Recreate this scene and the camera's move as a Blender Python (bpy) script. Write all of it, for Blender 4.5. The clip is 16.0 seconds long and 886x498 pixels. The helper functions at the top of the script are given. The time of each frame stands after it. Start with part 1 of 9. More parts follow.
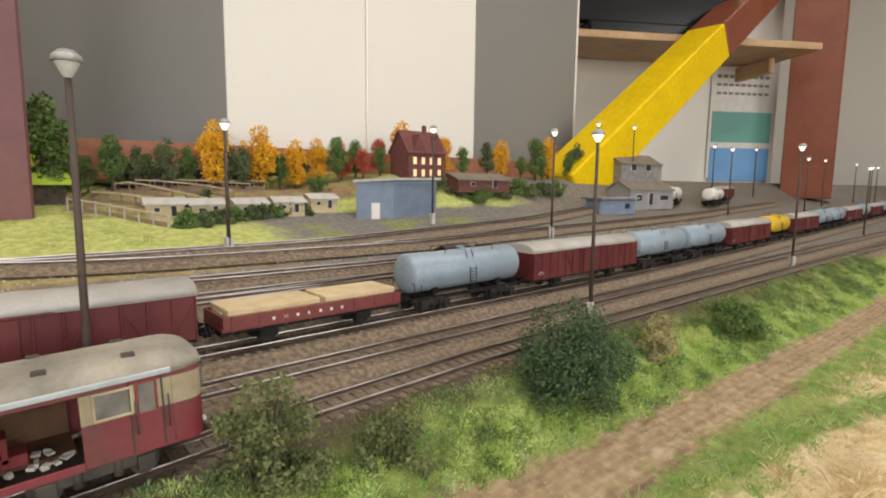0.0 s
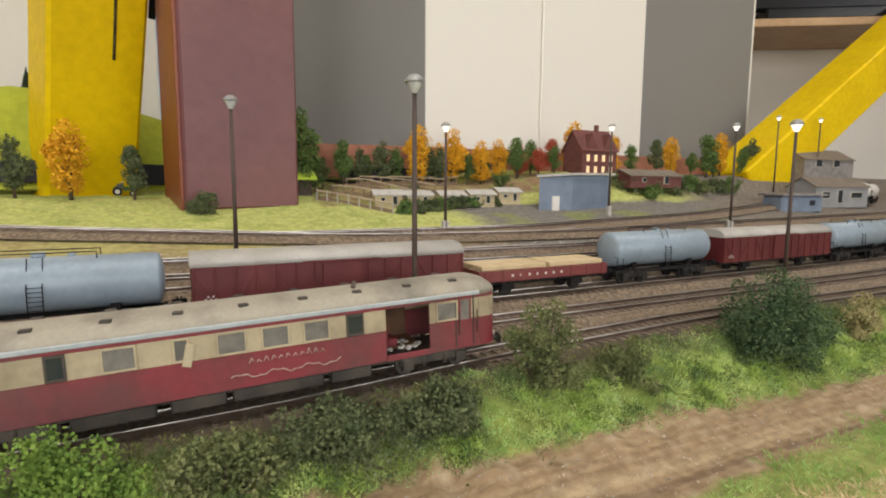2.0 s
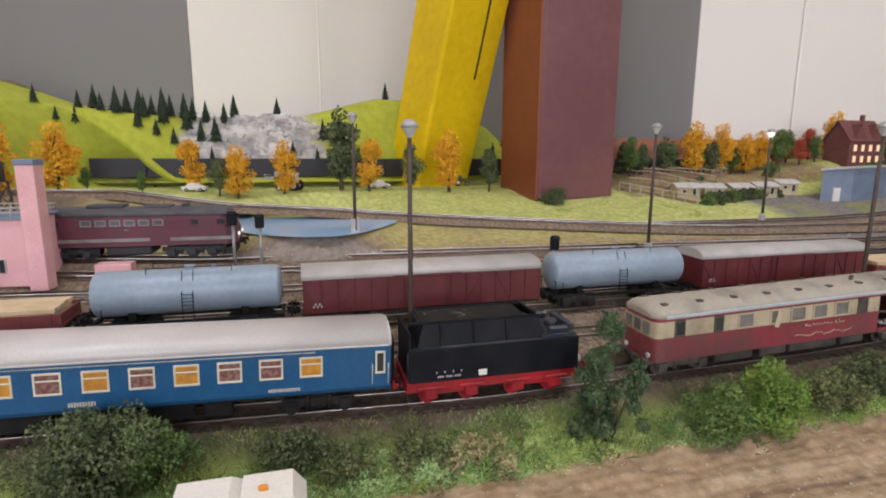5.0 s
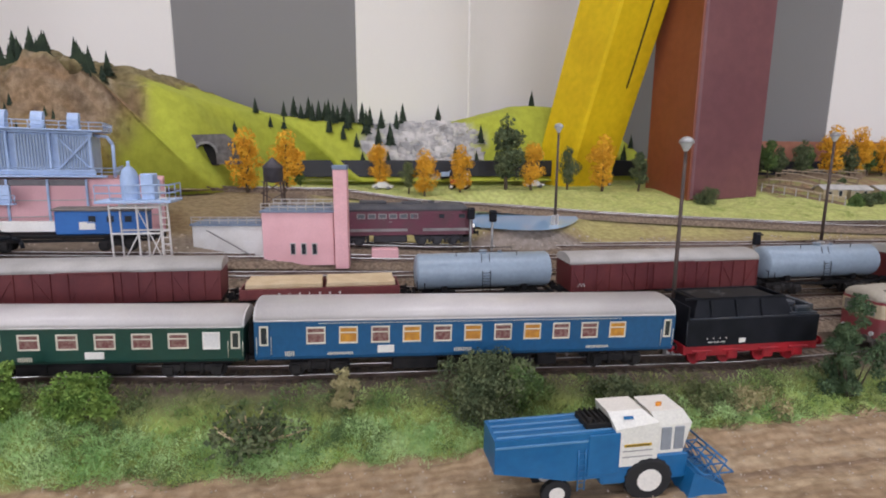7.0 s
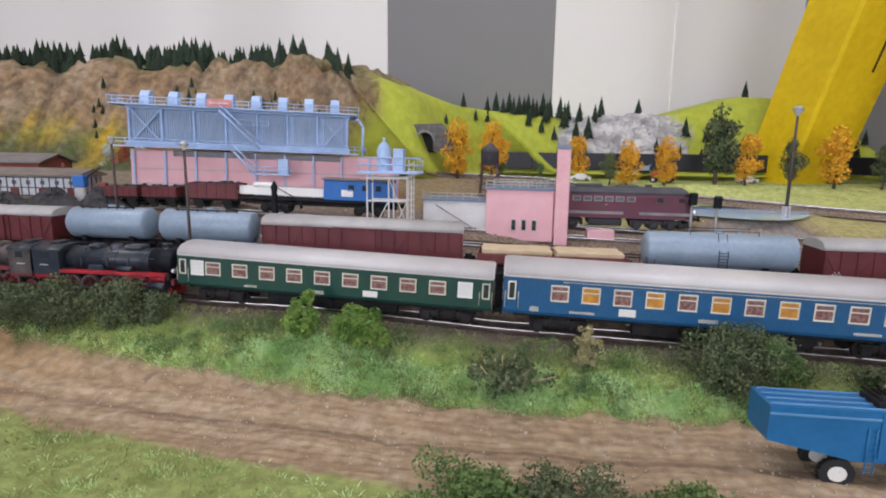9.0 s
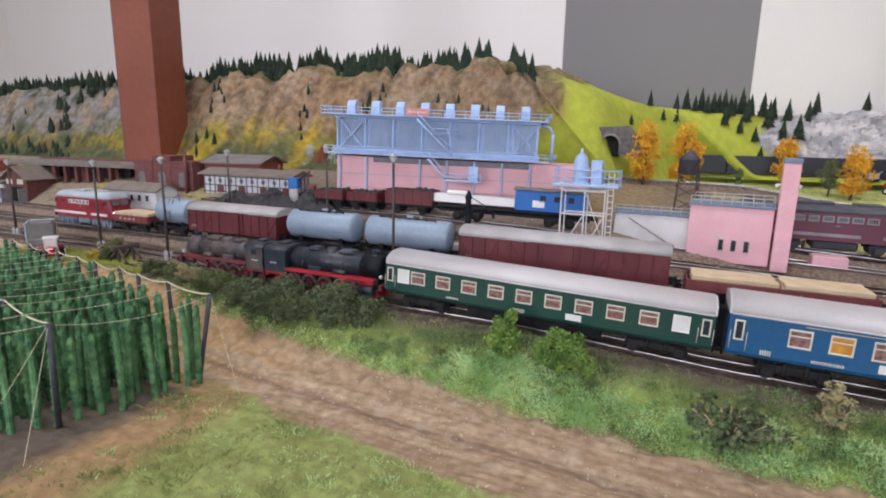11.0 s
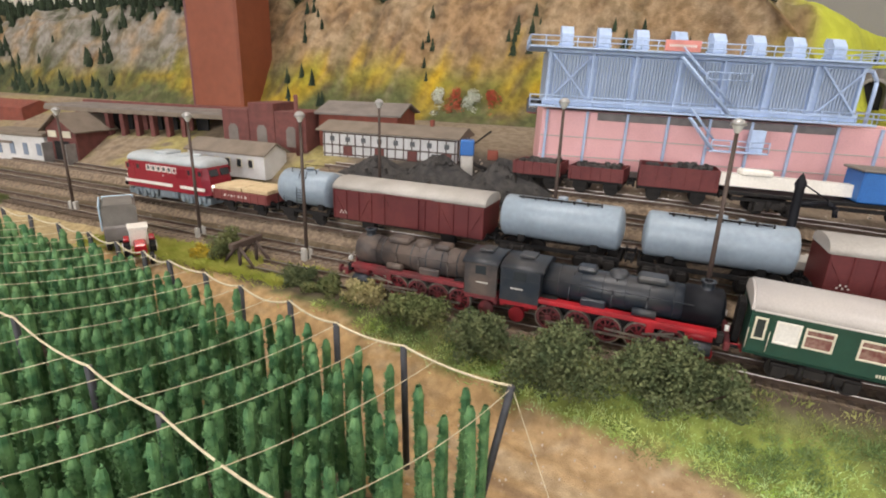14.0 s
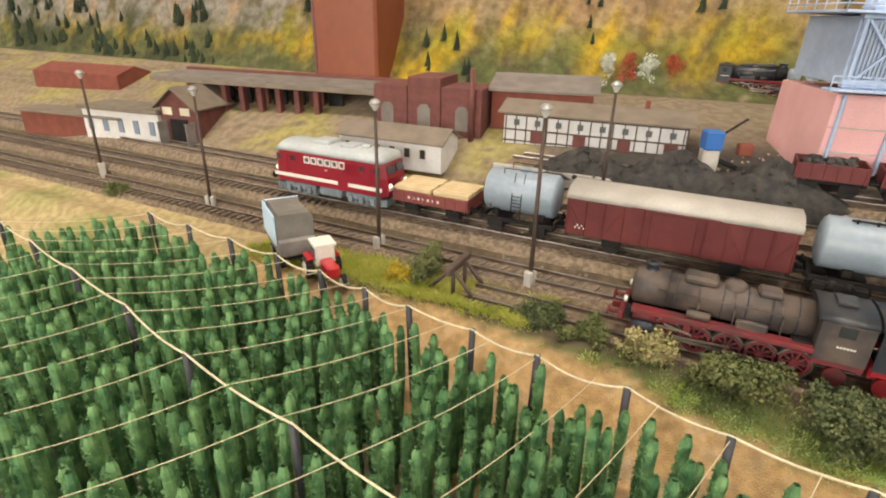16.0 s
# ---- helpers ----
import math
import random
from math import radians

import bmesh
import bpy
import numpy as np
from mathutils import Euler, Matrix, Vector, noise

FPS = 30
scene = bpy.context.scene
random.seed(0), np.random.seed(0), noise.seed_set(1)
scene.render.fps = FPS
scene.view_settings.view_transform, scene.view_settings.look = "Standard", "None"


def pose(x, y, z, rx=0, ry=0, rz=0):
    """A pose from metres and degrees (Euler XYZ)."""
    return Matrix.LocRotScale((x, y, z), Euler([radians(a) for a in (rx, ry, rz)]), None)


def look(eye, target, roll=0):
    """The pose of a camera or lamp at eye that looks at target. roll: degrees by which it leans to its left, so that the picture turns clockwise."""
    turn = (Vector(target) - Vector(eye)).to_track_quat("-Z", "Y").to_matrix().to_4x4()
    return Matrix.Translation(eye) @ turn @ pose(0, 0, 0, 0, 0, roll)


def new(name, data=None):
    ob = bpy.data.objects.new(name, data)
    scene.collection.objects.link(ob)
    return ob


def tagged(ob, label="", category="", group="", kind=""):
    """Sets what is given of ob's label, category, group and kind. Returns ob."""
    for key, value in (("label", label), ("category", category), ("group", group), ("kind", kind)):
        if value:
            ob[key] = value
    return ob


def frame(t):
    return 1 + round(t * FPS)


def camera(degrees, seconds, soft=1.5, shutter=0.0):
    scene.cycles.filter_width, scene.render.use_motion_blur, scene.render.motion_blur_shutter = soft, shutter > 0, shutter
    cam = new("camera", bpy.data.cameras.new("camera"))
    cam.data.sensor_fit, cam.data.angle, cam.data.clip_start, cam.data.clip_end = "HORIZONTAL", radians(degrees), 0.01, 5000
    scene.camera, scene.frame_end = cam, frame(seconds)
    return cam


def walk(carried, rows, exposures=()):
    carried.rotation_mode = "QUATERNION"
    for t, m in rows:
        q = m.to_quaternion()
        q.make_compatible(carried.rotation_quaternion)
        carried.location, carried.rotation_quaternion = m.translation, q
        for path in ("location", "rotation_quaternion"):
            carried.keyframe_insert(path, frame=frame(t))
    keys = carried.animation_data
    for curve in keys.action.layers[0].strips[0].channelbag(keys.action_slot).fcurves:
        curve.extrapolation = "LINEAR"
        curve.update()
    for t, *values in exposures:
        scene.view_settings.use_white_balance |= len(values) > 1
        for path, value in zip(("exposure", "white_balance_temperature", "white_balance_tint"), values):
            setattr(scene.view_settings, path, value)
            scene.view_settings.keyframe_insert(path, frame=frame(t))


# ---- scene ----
LENS = 79.0
cam = camera(LENS, 16.0, soft=1.95)
PATH = [
    (0, (0.6246, -0.2263, 0.1011), (1.2794, 0.5196, -0.0212), 0.65),
    (0.5, (0.6219, -0.2246, 0.1008), (1.2228, 0.5639, -0.0302), 0.44),
    (1, (0.5931, -0.2283, 0.1021), (1.1377, 0.5986, -0.0385), 0.76),
    (1.5, (0.5675, -0.2450, 0.0852), (1.0345, 0.6336, -0.0142), 0.42),
    (2, (0.5336, -0.2587, 0.0877), (0.9782, 0.6295, -0.0289), 0.37),
    (2.5, (0.4932, -0.2723, 0.1032), (0.9099, 0.6267, -0.0313), 0.68),
    (3, (0.4305, -0.2833, 0.1221), (0.8134, 0.6280, -0.0297), 0.28),
    (3.5, (0.3753, -0.2773, 0.1239), (0.7208, 0.6476, -0.0346), 0.11),
    (4, (0.3310, -0.2806, 0.1197), (0.6368, 0.6571, -0.0453), 0.51),
    (4.5, (0.2850, -0.2840, 0.1210), (0.5528, 0.6639, -0.0520), 0.03),
    (4.7, (0.2667, -0.2873, 0.1227), (0.5242, 0.6628, -0.0534), 0.07),
    (6.8, (0.0807, -0.3372, 0.1344), (0.2438, 0.6324, -0.0479), 0.45),
    (7, (0.0691, -0.3450, 0.1346), (0.2153, 0.6269, -0.0501), 0.27),
    (7.5, (0.0404, -0.3549, 0.1326), (0.1368, 0.6234, -0.0505), 0.62),
    (8, (0.0178, -0.3554, 0.1291), (0.0503, 0.6273, -0.0535), 0.83),
    (8.5, (0.0063, -0.3618, 0.1206), (-0.0388, 0.6209, -0.0591), 0.89),
    (9, (0.0107, -0.3675, 0.1079), (-0.1282, 0.6079, -0.0634), 0.75),
    (9.5, (0.0183, -0.3680, 0.1187), (-0.2148, 0.5873, -0.0632), 0.84),
    (10, (-0.0069, -0.3769, 0.1199), (-0.3026, 0.5616, -0.0586), 0.95),
    (10.2, (-0.0090, -0.3819, 0.1223), (-0.3340, 0.5471, -0.0552), 0.86),
    (12.5, (-0.1408, -0.3213, 0.1290), (-0.5612, 0.5569, -0.0990), 1.25),
    (13, (-0.1780, -0.3145, 0.1202), (-0.6002, 0.5642, -0.1024), 1.49),
    (13.5, (-0.2212, -0.3003, 0.1231), (-0.6326, 0.5772, -0.1233), 1.74),
    (14, (-0.2730, -0.2808, 0.1329), (-0.6557, 0.5897, -0.1765), 1.76),
    (14.5, (-0.3076, -0.2872, 0.1425), (-0.6830, 0.5779, -0.1902), 2.02),
    (15, (-0.3446, -0.2960, 0.1512), (-0.7293, 0.5573, -0.2007), 1.49),
    (15.5, (-0.3905, -0.2890, 0.1545), (-0.7705, 0.5568, -0.2210), 1.65),
    (16, (-0.4336, -0.2611, 0.1477), (-0.8382, 0.5613, -0.2524), 1.26),
]
walk(cam, [(t, look(eye, target, roll)) for t, eye, target, roll in PATH],
     exposures=[(0.0, 0.30, 6500, 10), (2.0, 0.18, 6500, 10), (3.5, 0.08, 6250, 13), (4.7, 0.03, 6050, 18), (6.8, -0.05, 5750, 19), (9.0, 0.06, 5600, 18), (10.2, 0.10, 5600, 19), (12.5, 0.20, 5600, 22), (13.2, 0.26, 5800, 20), (14.2, 0.46, 6700, 13), (15.0, 0.57, 7150, 12), (16.0, 0.66, 7300, 12)])

# ---------------- light ----------------
world = bpy.data.worlds.new("world")
scene.world = world
world.use_nodes = True
wn = world.node_tree.nodes
sky = wn.new("ShaderNodeTexSky")
sky.sky_type, sky.sun_disc, sky.sun_elevation, sky.sun_rotation = "NISHITA", False, radians(40), radians(200)
world.node_tree.links.new(sky.outputs[0], wn["Background"].inputs[0])
wn["Background"].inputs[1].default_value = 0.1


def area(name, eye, target, sx, sy, watts, colour):
    data = bpy.data.lights.new(name, "AREA")
    data.shape, data.size, data.size_y, data.energy, data.color = "RECTANGLE", sx, sy, watts, colour
    ob = new(name, data)
    ob.matrix_world = look(eye, target)
    return ob


WALL_C, WALL_M = 1.0, -0.2          # back wall: y = WALL_C + WALL_M * x


def wall_y(x):
    return WALL_C + WALL_M * x


# fill lamps added in three unseen front-wall window openings, and two ceiling tubes
for wx, watts in ((-1.6, 32), (0.4, 24), (2.4, 19)):
    area("front_fill_light", (wx, -2.96, 0.75), (wx, 0.0, 0.1), 1.3, 1.3, watts, (1.0, 0.97, 0.93))
for wx, watts in ((-0.7, 17.5), (1.3, 13)):
    area("tube_light", (wx, -0.35, 1.84), (wx, -0.2, 0.0), 1.5, 0.25, watts, (1.0, 0.95, 0.88))
area("tube_light", (3.6, 0.2, 1.84), (3.6, 0.2, 0.0), 1.2, 0.25, 10, (1.0, 0.95, 0.88))

# ---------------- materials ----------------


def mat(name, c1, c2=None, scale=60.0, rough=0.6, metal=0.0, bump=0.0, fine=900.0, mixpos=(0.38, 0.62), rand=0.0, emit=None, spec=0.5, coat=0.0):
    m = bpy.data.materials.new(name)
    m.use_nodes = True
    n, l = m.node_tree.nodes, m.node_tree.links
    b = n["Principled BSDF"]
    b.inputs["Roughness"].default_value, b.inputs["Metallic"].default_value = rough, metal
    b.inputs["Specular IOR Level"].default_value = spec
    b.inputs["Coat Weight"].default_value = coat
    c2 = c2 or tuple(v * 0.8 for v in c1)
    tc = n.new("ShaderNodeTexCoord")
    big, small = n.new("ShaderNodeTexNoise"), n.new("ShaderNodeTexNoise")
    big.inputs["Scale"].default_value, small.inputs["Scale"].default_value = scale, fine
    big.inputs["Detail"].default_value, small.inputs["Detail"].default_value = 5, 3
    for t in (big, small):
        l.new(tc.outputs["Object"], t.inputs["Vector"])
    ramp = n.new("ShaderNodeMapRange")
    ramp.inputs[1].default_value, ramp.inputs[2].default_value = mixpos
    l.new(big.outputs["Fac"], ramp.inputs[0])
    mix = n.new("ShaderNodeMix")
    mix.data_type = "RGBA"
    mix.inputs[6].default_value, mix.inputs[7].default_value = (*c1, 1), (*c2, 1)
    l.new(ramp.outputs[0], mix.inputs[0])
    hsv = n.new("ShaderNodeHueSaturation")
    l.new(mix.outputs[2], hsv.inputs["Color"])
    val = n.new("ShaderNodeMath")
    val.operation = "MULTIPLY_ADD"
    l.new(small.outputs["Fac"], val.inputs[0])
    val.inputs[1].default_value, val.inputs[2].default_value = 0.36, 0.82
    last = val.outputs[0]
    if rand:
        info = n.new("ShaderNodeObjectInfo")
        add = n.new("ShaderNodeMath")
        add.operation = "MULTIPLY_ADD"
        l.new(info.outputs["Random"], add.inputs[0])
        add.inputs[1].default_value = rand
        l.new(last, add.inputs[2])
        last = add.outputs[0]
    l.new(last, hsv.inputs["Value"])
    l.new(hsv.outputs["Color"], b.inputs["Base Color"])
    if bump:
        bn = n.new("ShaderNodeBump")
        bn.inputs["Strength"].default_value, bn.inputs["Distance"].default_value = bump, 0.001
        l.new(small.outputs["Fac"], bn.inputs["Height"])
        l.new(bn.outputs[0], b.inputs["Normal"])
    if emit:
        b.inputs["Emission Color"].default_value, b.inputs["Emission Strength"].default_value = (*emit[:3], 1), emit[3]
    return m


def attr_mat(name, bump=0.5, fine=1500.0, rough=0.95, mid=140.0, dark=(0.72, 0.70, 0.66)):
    """A soil material whose kind of soil is kept with the mesh, with grain of two sizes."""
    m = mat(name, (1, 1, 1), dark, scale=mid, rough=rough, bump=bump, fine=fine)
    n, l = m.node_tree.nodes, m.node_tree.links
    at = n.new("ShaderNodeVertexColor")
    at.layer_name = "soil"
    mul = n.new("ShaderNodeMix")
    mul.data_type, mul.blend_type = "RGBA", "MULTIPLY"
    mul.inputs[0].default_value = 1.0
    hsv = [k for k in n if k.bl_idname == "ShaderNodeHueSaturation"][0]
    l.new(at.outputs["Color"], mul.inputs[6])
    l.new(hsv.outputs["Color"], mul.inputs[7])
    l.new(mul.outputs[2], n["Principled BSDF"].inputs["Base Color"])
    return m


def glass_mat(name, tint, rough=0.05):
    m = bpy.data.materials.new(name)
    m.use_nodes = True
    b = m.node_tree.nodes["Principled BSDF"]
    b.inputs["Base Color"].default_value = (*tint, 1)
    b.inputs["Roughness"].default_value = rough
    b.inputs["Specular IOR Level"].default_value = 0.8
    return m


WHITE_WALL = mat("white_wall_paint", (0.81, 0.775, 0.715), (0.795, 0.76, 0.70), 1.5, 0.8, fine=700, bump=0.02)
GREY_WALL = mat("grey_wall_paint", (0.215, 0.208, 0.20), (0.225, 0.217, 0.208), 1.5, 0.75, fine=700, bump=0.02)
# greys of the unseen ceiling and front wall, set to cut bounced light
CEILING_M = mat("ceiling_paint", (0.58, 0.56, 0.53), (0.55, 0.53, 0.50), 2, 0.85, fine=80)
PLASTER = mat("room_plaster", (0.42, 0.40, 0.37), (0.38, 0.36, 0.33), 2, 0.85, fine=80)
FLOOR_M = mat("floor_lino", (0.30, 0.25, 0.20), (0.25, 0.21, 0.17), 4, 0.5, fine=60)
BEAM_BROWN = mat("brown_painted_timber", (0.205, 0.055, 0.026), (0.24, 0.070, 0.034), 9, 0.42, bump=0.25, fine=90)
BEAM_PURPLE = mat("maroon_painted_timber", (0.150, 0.055, 0.060), (0.18, 0.07, 0.07), 9, 0.42, bump=0.25, fine=90)
BEAM_YELLOW = mat("yellow_painted_timber", (0.80, 0.56, 0.0), (0.74, 0.50, 0.0), 9, 0.55, bump=0.15, fine=90, spec=0.2)
CRACK = mat("timber_crack", (0.06, 0.045, 0.01), None, 50, 0.9)
SOIL = attr_mat("layout_ground", bump=0.8, fine=1400, mid=160)
BALLAST = mat("ballast_gravel", (0.285, 0.215, 0.148), (0.145, 0.106, 0.072), 330, 0.95, bump=1.0, fine=1300, rand=0.0)
SLEEPER = mat("sleeper_wood", (0.125, 0.096, 0.072), (0.185, 0.146, 0.112), 120, 0.9, bump=0.4, rand=0.25)
RAIL = mat("rail_steel", (0.20, 0.15, 0.12), (0.13, 0.09, 0.07), 90, 0.38, metal=0.7)
RAILTOP = mat("rail_head_steel", (0.62, 0.59, 0.55), (0.48, 0.44, 0.40), 60, 0.34, metal=0.9)
STONE = mat("loose_stone", (0.58, 0.50, 0.41), (0.36, 0.30, 0.24), 200, 0.95, bump=0.5)
LEAF_BL = mat("blue_green_foliage", (0.040, 0.080, 0.033), (0.098, 0.150, 0.064), 130, 0.9, fine=700)
LEAF_DK = mat("dark_green_foliage", (0.060, 0.086, 0.034), (0.150, 0.175, 0.075), 130, 0.9, fine=700)
LEAF_MID = mat("mid_green_foliage", (0.085, 0.15, 0.040), (0.15, 0.22, 0.055), 120, 0.9, fine=700)
LEAF_BR = mat("bright_green_foliage", (0.105, 0.20, 0.030), (0.23, 0.34, 0.06), 120, 0.9, fine=700)
LEAF_OL = mat("olive_foliage", (0.105, 0.135, 0.045), (0.18, 0.195, 0.075), 120, 0.9, fine=700)
LEAF_DRY = mat("dry_straw_foliage", (0.33, 0.30, 0.13), (0.42, 0.36, 0.18), 120, 0.9, fine=700)
LEAF_ORANGE = mat("orange_foliage", (0.66, 0.33, 0.010), (0.82, 0.45, 0.02), 90, 0.9, fine=600)
LEAF_RED = mat("red_foliage", (0.38, 0.06, 0.035), (0.50, 0.12, 0.06), 90, 0.9, fine=600)
LEAF_WHITE = mat("white_blossom", (0.65, 0.66, 0.58), (0.50, 0.55, 0.45), 90, 0.9, fine=600)
CONIFER = mat("conifer_foliage", (0.014, 0.026, 0.013), (0.028, 0.045, 0.020), 80, 0.95, fine=500)
GRASS = mat("grass_fibre", (0.26, 0.43, 0.10), (0.48, 0.62, 0.22), 38, 0.9, fine=600)
GRASS_DK = mat("dark_grass_fibre", (0.085, 0.115, 0.035), (0.15, 0.18, 0.06), 60, 0.9, fine=600)
GRASS_LT = mat("pale_grass_fibre", (0.40, 0.60, 0.20), (0.62, 0.78, 0.37), 42, 0.9, fine=600)
GRASS_OL = mat("dull_grass_fibre", (0.21, 0.25, 0.065), (0.36, 0.37, 0.13), 45, 0.9, fine=600)
STRAW = mat("straw_fibre", (0.72, 0.58, 0.34), (0.82, 0.69, 0.43), 60, 0.9, fine=600)
HOP = mat("hop_bristle", (0.048, 0.145, 0.058), (0.170, 0.330, 0.135), 130, 0.8, fine=900, rand=0.2)
BARK = mat("bark", (0.10, 0.07, 0.045), (0.06, 0.045, 0.03), 200, 0.9, bump=0.5)
BLACK = mat("black_paint", (0.006, 0.007, 0.010), (0.011, 0.012, 0.016), 70, 0.55, fine=500, spec=0.18)
SOOT = mat("sooty_black_metal", (0.017, 0.024, 0.035), (0.046, 0.047, 0.050), 60, 0.36, fine=500)
RUST = mat("weathered_brown_metal", (0.038, 0.033, 0.034), (0.105, 0.078, 0.064), 75, 0.6, fine=500)
GEARRED = mat("red_running_gear", (0.42, 0.016, 0.024), (0.25, 0.012, 0.018), 70, 0.45, fine=500)
# dull red for weathered gear, and for wheels that stand in shade
GEARRED_WORN_SHADED = mat("weathered_shaded_red_gear", (0.19, 0.020, 0.026), (0.11, 0.026, 0.028), 70, 0.6, fine=500)
BLUE = mat("coach_blue_paint", (0.014, 0.088, 0.205), (0.017, 0.098, 0.225), 25, 0.35, fine=400, coat=0.2)
GREEN = mat("coach_green_paint", (0.010, 0.050, 0.036), (0.012, 0.057, 0.041), 25, 0.35, fine=400, coat=0.2)
ROOF = mat("coach_roof_silver", (0.52, 0.49, 0.47), (0.58, 0.55, 0.52), 30, 0.33, fine=1500)
UNDER = mat("underframe_black", (0.010, 0.010, 0.011), (0.020, 0.018, 0.017), 100, 0.7, spec=0.2)
BOGIE = mat("bogie_dark", (0.014, 0.013, 0.013), (0.030, 0.027, 0.025), 90, 0.7, spec=0.2)
CREAM = mat("railcar_cream", (0.50, 0.42, 0.28), (0.33, 0.265, 0.17), 38, 0.6, fine=350)
OLDRED = mat("railcar_faded_red", (0.25, 0.035, 0.045), (0.155, 0.05, 0.05), 38, 0.55, fine=350)
OLDROOF = mat("railcar_dusty_roof", (0.37, 0.335, 0.27), (0.20, 0.18, 0.15), 40, 0.75, fine=500, mixpos=(0.47, 0.72))
RAILWOOD = mat("worn_interior_wood", (0.17, 0.085, 0.04), (0.09, 0.045, 0.025), 80, 0.7)
DIRTY = mat("dirty_dark_metal", (0.05, 0.042, 0.036), (0.09, 0.075, 0.06), 60, 0.8)
DRED = mat("diesel_red", (0.23, 0.008, 0.022), (0.26, 0.012, 0.028), 40, 0.33, fine=400)
DROOF = mat("diesel_grey_roof", (0.38, 0.42, 0.44), (0.44, 0.48, 0.50), 40, 0.5, fine=400)
DGEAR = mat("diesel_blue_grey_gear", (0.25, 0.31, 0.35), (0.18, 0.22, 0.25), 80, 0.55)
OFFWHITE = mat("off_white_paint", (0.72, 0.70, 0.66), (0.66, 0.63, 0.58), 60, 0.5)
PURELY = mat("bright_white_plastic", (0.80, 0.77, 0.70), (0.76, 0.73, 0.66), 60, 0.4)
BOXRED = mat("freight_brown", (0.098, 0.011, 0.013), (0.128, 0.020, 0.019), 50, 0.55, fine=400)
FLATRED = mat("flat_wagon_red_brown", (0.17, 0.035, 0.035), (0.20, 0.05, 0.045), 50, 0.55, fine=400)
FROOF = mat("freight_roof_grey", (0.46, 0.44, 0.41), (0.38, 0.36, 0.33), 45, 0.6)
TANKM = mat("tank_grey_blue", (0.27, 0.335, 0.40), (0.23, 0.29, 0.345), 35, 0.38, fine=300)
TANKY = mat("tank_yellow", (0.65, 0.42, 0.02), (0.55, 0.35, 0.02), 35, 0.4)
TIMBERLOAD = mat("sawn_timber_load", (0.62, 0.49, 0.30), (0.54, 0.41, 0.24), 80, 0.8)
PANE = glass_mat("window_glass_dark", (0.035, 0.04, 0.045))
PANE_GREY = glass_mat("window_glass_grey", (0.12, 0.13, 0.14), 0.2)
PANE_DUST = mat("dusty_pane", (0.20, 0.185, 0.16), (0.115, 0.105, 0.095), 90, 0.5, fine=500)
PANE_LIT = mat("lit_compartment_blind", (0.55, 0.26, 0.02), (0.38, 0.16, 0.02), 200, 0.5, emit=(1.0, 0.45, 0.05, 0.05))
PANE_RED = mat("compartment_red_seats", (0.16, 0.05, 0.045), (0.28, 0.17, 0.14), 500, 0.4)
FRAMEW = mat("cream_window_frame", (0.70, 0.66, 0.52), None, 60, 0.5)
HBLUE = mat("harvester_blue", (0.012, 0.12, 0.30), (0.02, 0.14, 0.33), 50, 0.4, fine=300)
TYRE = mat("tyre_rubber", (0.015, 0.015, 0.016), None, 80, 0.8)
PINK = mat("pink_brick_plastic", (0.80, 0.46, 0.47), (0.74, 0.41, 0.42), 40, 0.7, fine=900, bump=0.2)
STEELB = mat("light_blue_grey_steel", (0.43, 0.55, 0.76), (0.36, 0.47, 0.67), 40, 0.55, fine=300)
BRICK = mat("brick_red_brown", (0.17, 0.058, 0.05), (0.13, 0.045, 0.04), 120, 0.8, bump=0.4, fine=1500)
BRICK_WALL = mat("pale_orange_brick", (0.42, 0.18, 0.11), (0.35, 0.14, 0.085), 60, 0.8, bump=0.4, fine=900)
BRICK_O = mat("orange_brick", (0.23, 0.062, 0.040), (0.18, 0.05, 0.034), 120, 0.8, bump=0.4, fine=1500)
ROOFGREY = mat("roofing_felt_grey", (0.16, 0.14, 0.125), (0.21, 0.185, 0.165), 60, 0.9, bump=0.3)
ROOFTAN = mat("dusty_roof", (0.21, 0.172, 0.135), (0.165, 0.135, 0.105), 60, 0.9, bump=0.3)
RENDERW = mat("white_render", (0.66, 0.66, 0.66), (0.58, 0.58, 0.57), 60, 0.8)
BEAMDARK = mat("tarred_timber", (0.055, 0.042, 0.036), (0.085, 0.066, 0.055), 90, 0.85)
PLANK = mat("grey_planks", (0.27, 0.25, 0.24), (0.20, 0.185, 0.175), 90, 0.85)
TIMBER = mat("dark_timber_frame", (0.075, 0.050, 0.040), (0.11, 0.08, 0.065), 120, 0.8)
SHEDBLUE = mat("shed_blue_grey", (0.20, 0.25, 0.33), (0.165, 0.21, 0.28), 45, 0.7, fine=500)
COAL = mat("coal", (0.020, 0.019, 0.019), (0.055, 0.050, 0.046), 150, 0.7, bump=1.0, fine=900)
LAMPPOLE = mat("lamp_pole_brown", (0.075, 0.050, 0.040), (0.058, 0.040, 0.032), 120, 0.6)
LAMPCAP = mat("lamp_cap_grey", (0.40, 0.40, 0.39), None, 120, 0.35, metal=0.3)
LAMPGLOW = mat("lamp_glass", (0.7, 0.7, 0.66), None, 100, 0.3, emit=(1.0, 0.92, 0.75, 1.2))
LAMPOFF = mat("lamp_glass_unlit", (0.62, 0.63, 0.60), None, 100, 0.25)
CONCRETE = mat("concrete_pale", (0.50, 0.48, 0.44), (0.42, 0.40, 0.37), 90, 0.85)
# bright blue base colour stands for the reflection on the pond
WATER = glass_mat("pond_water", (0.38, 0.58, 0.84), 0.06)
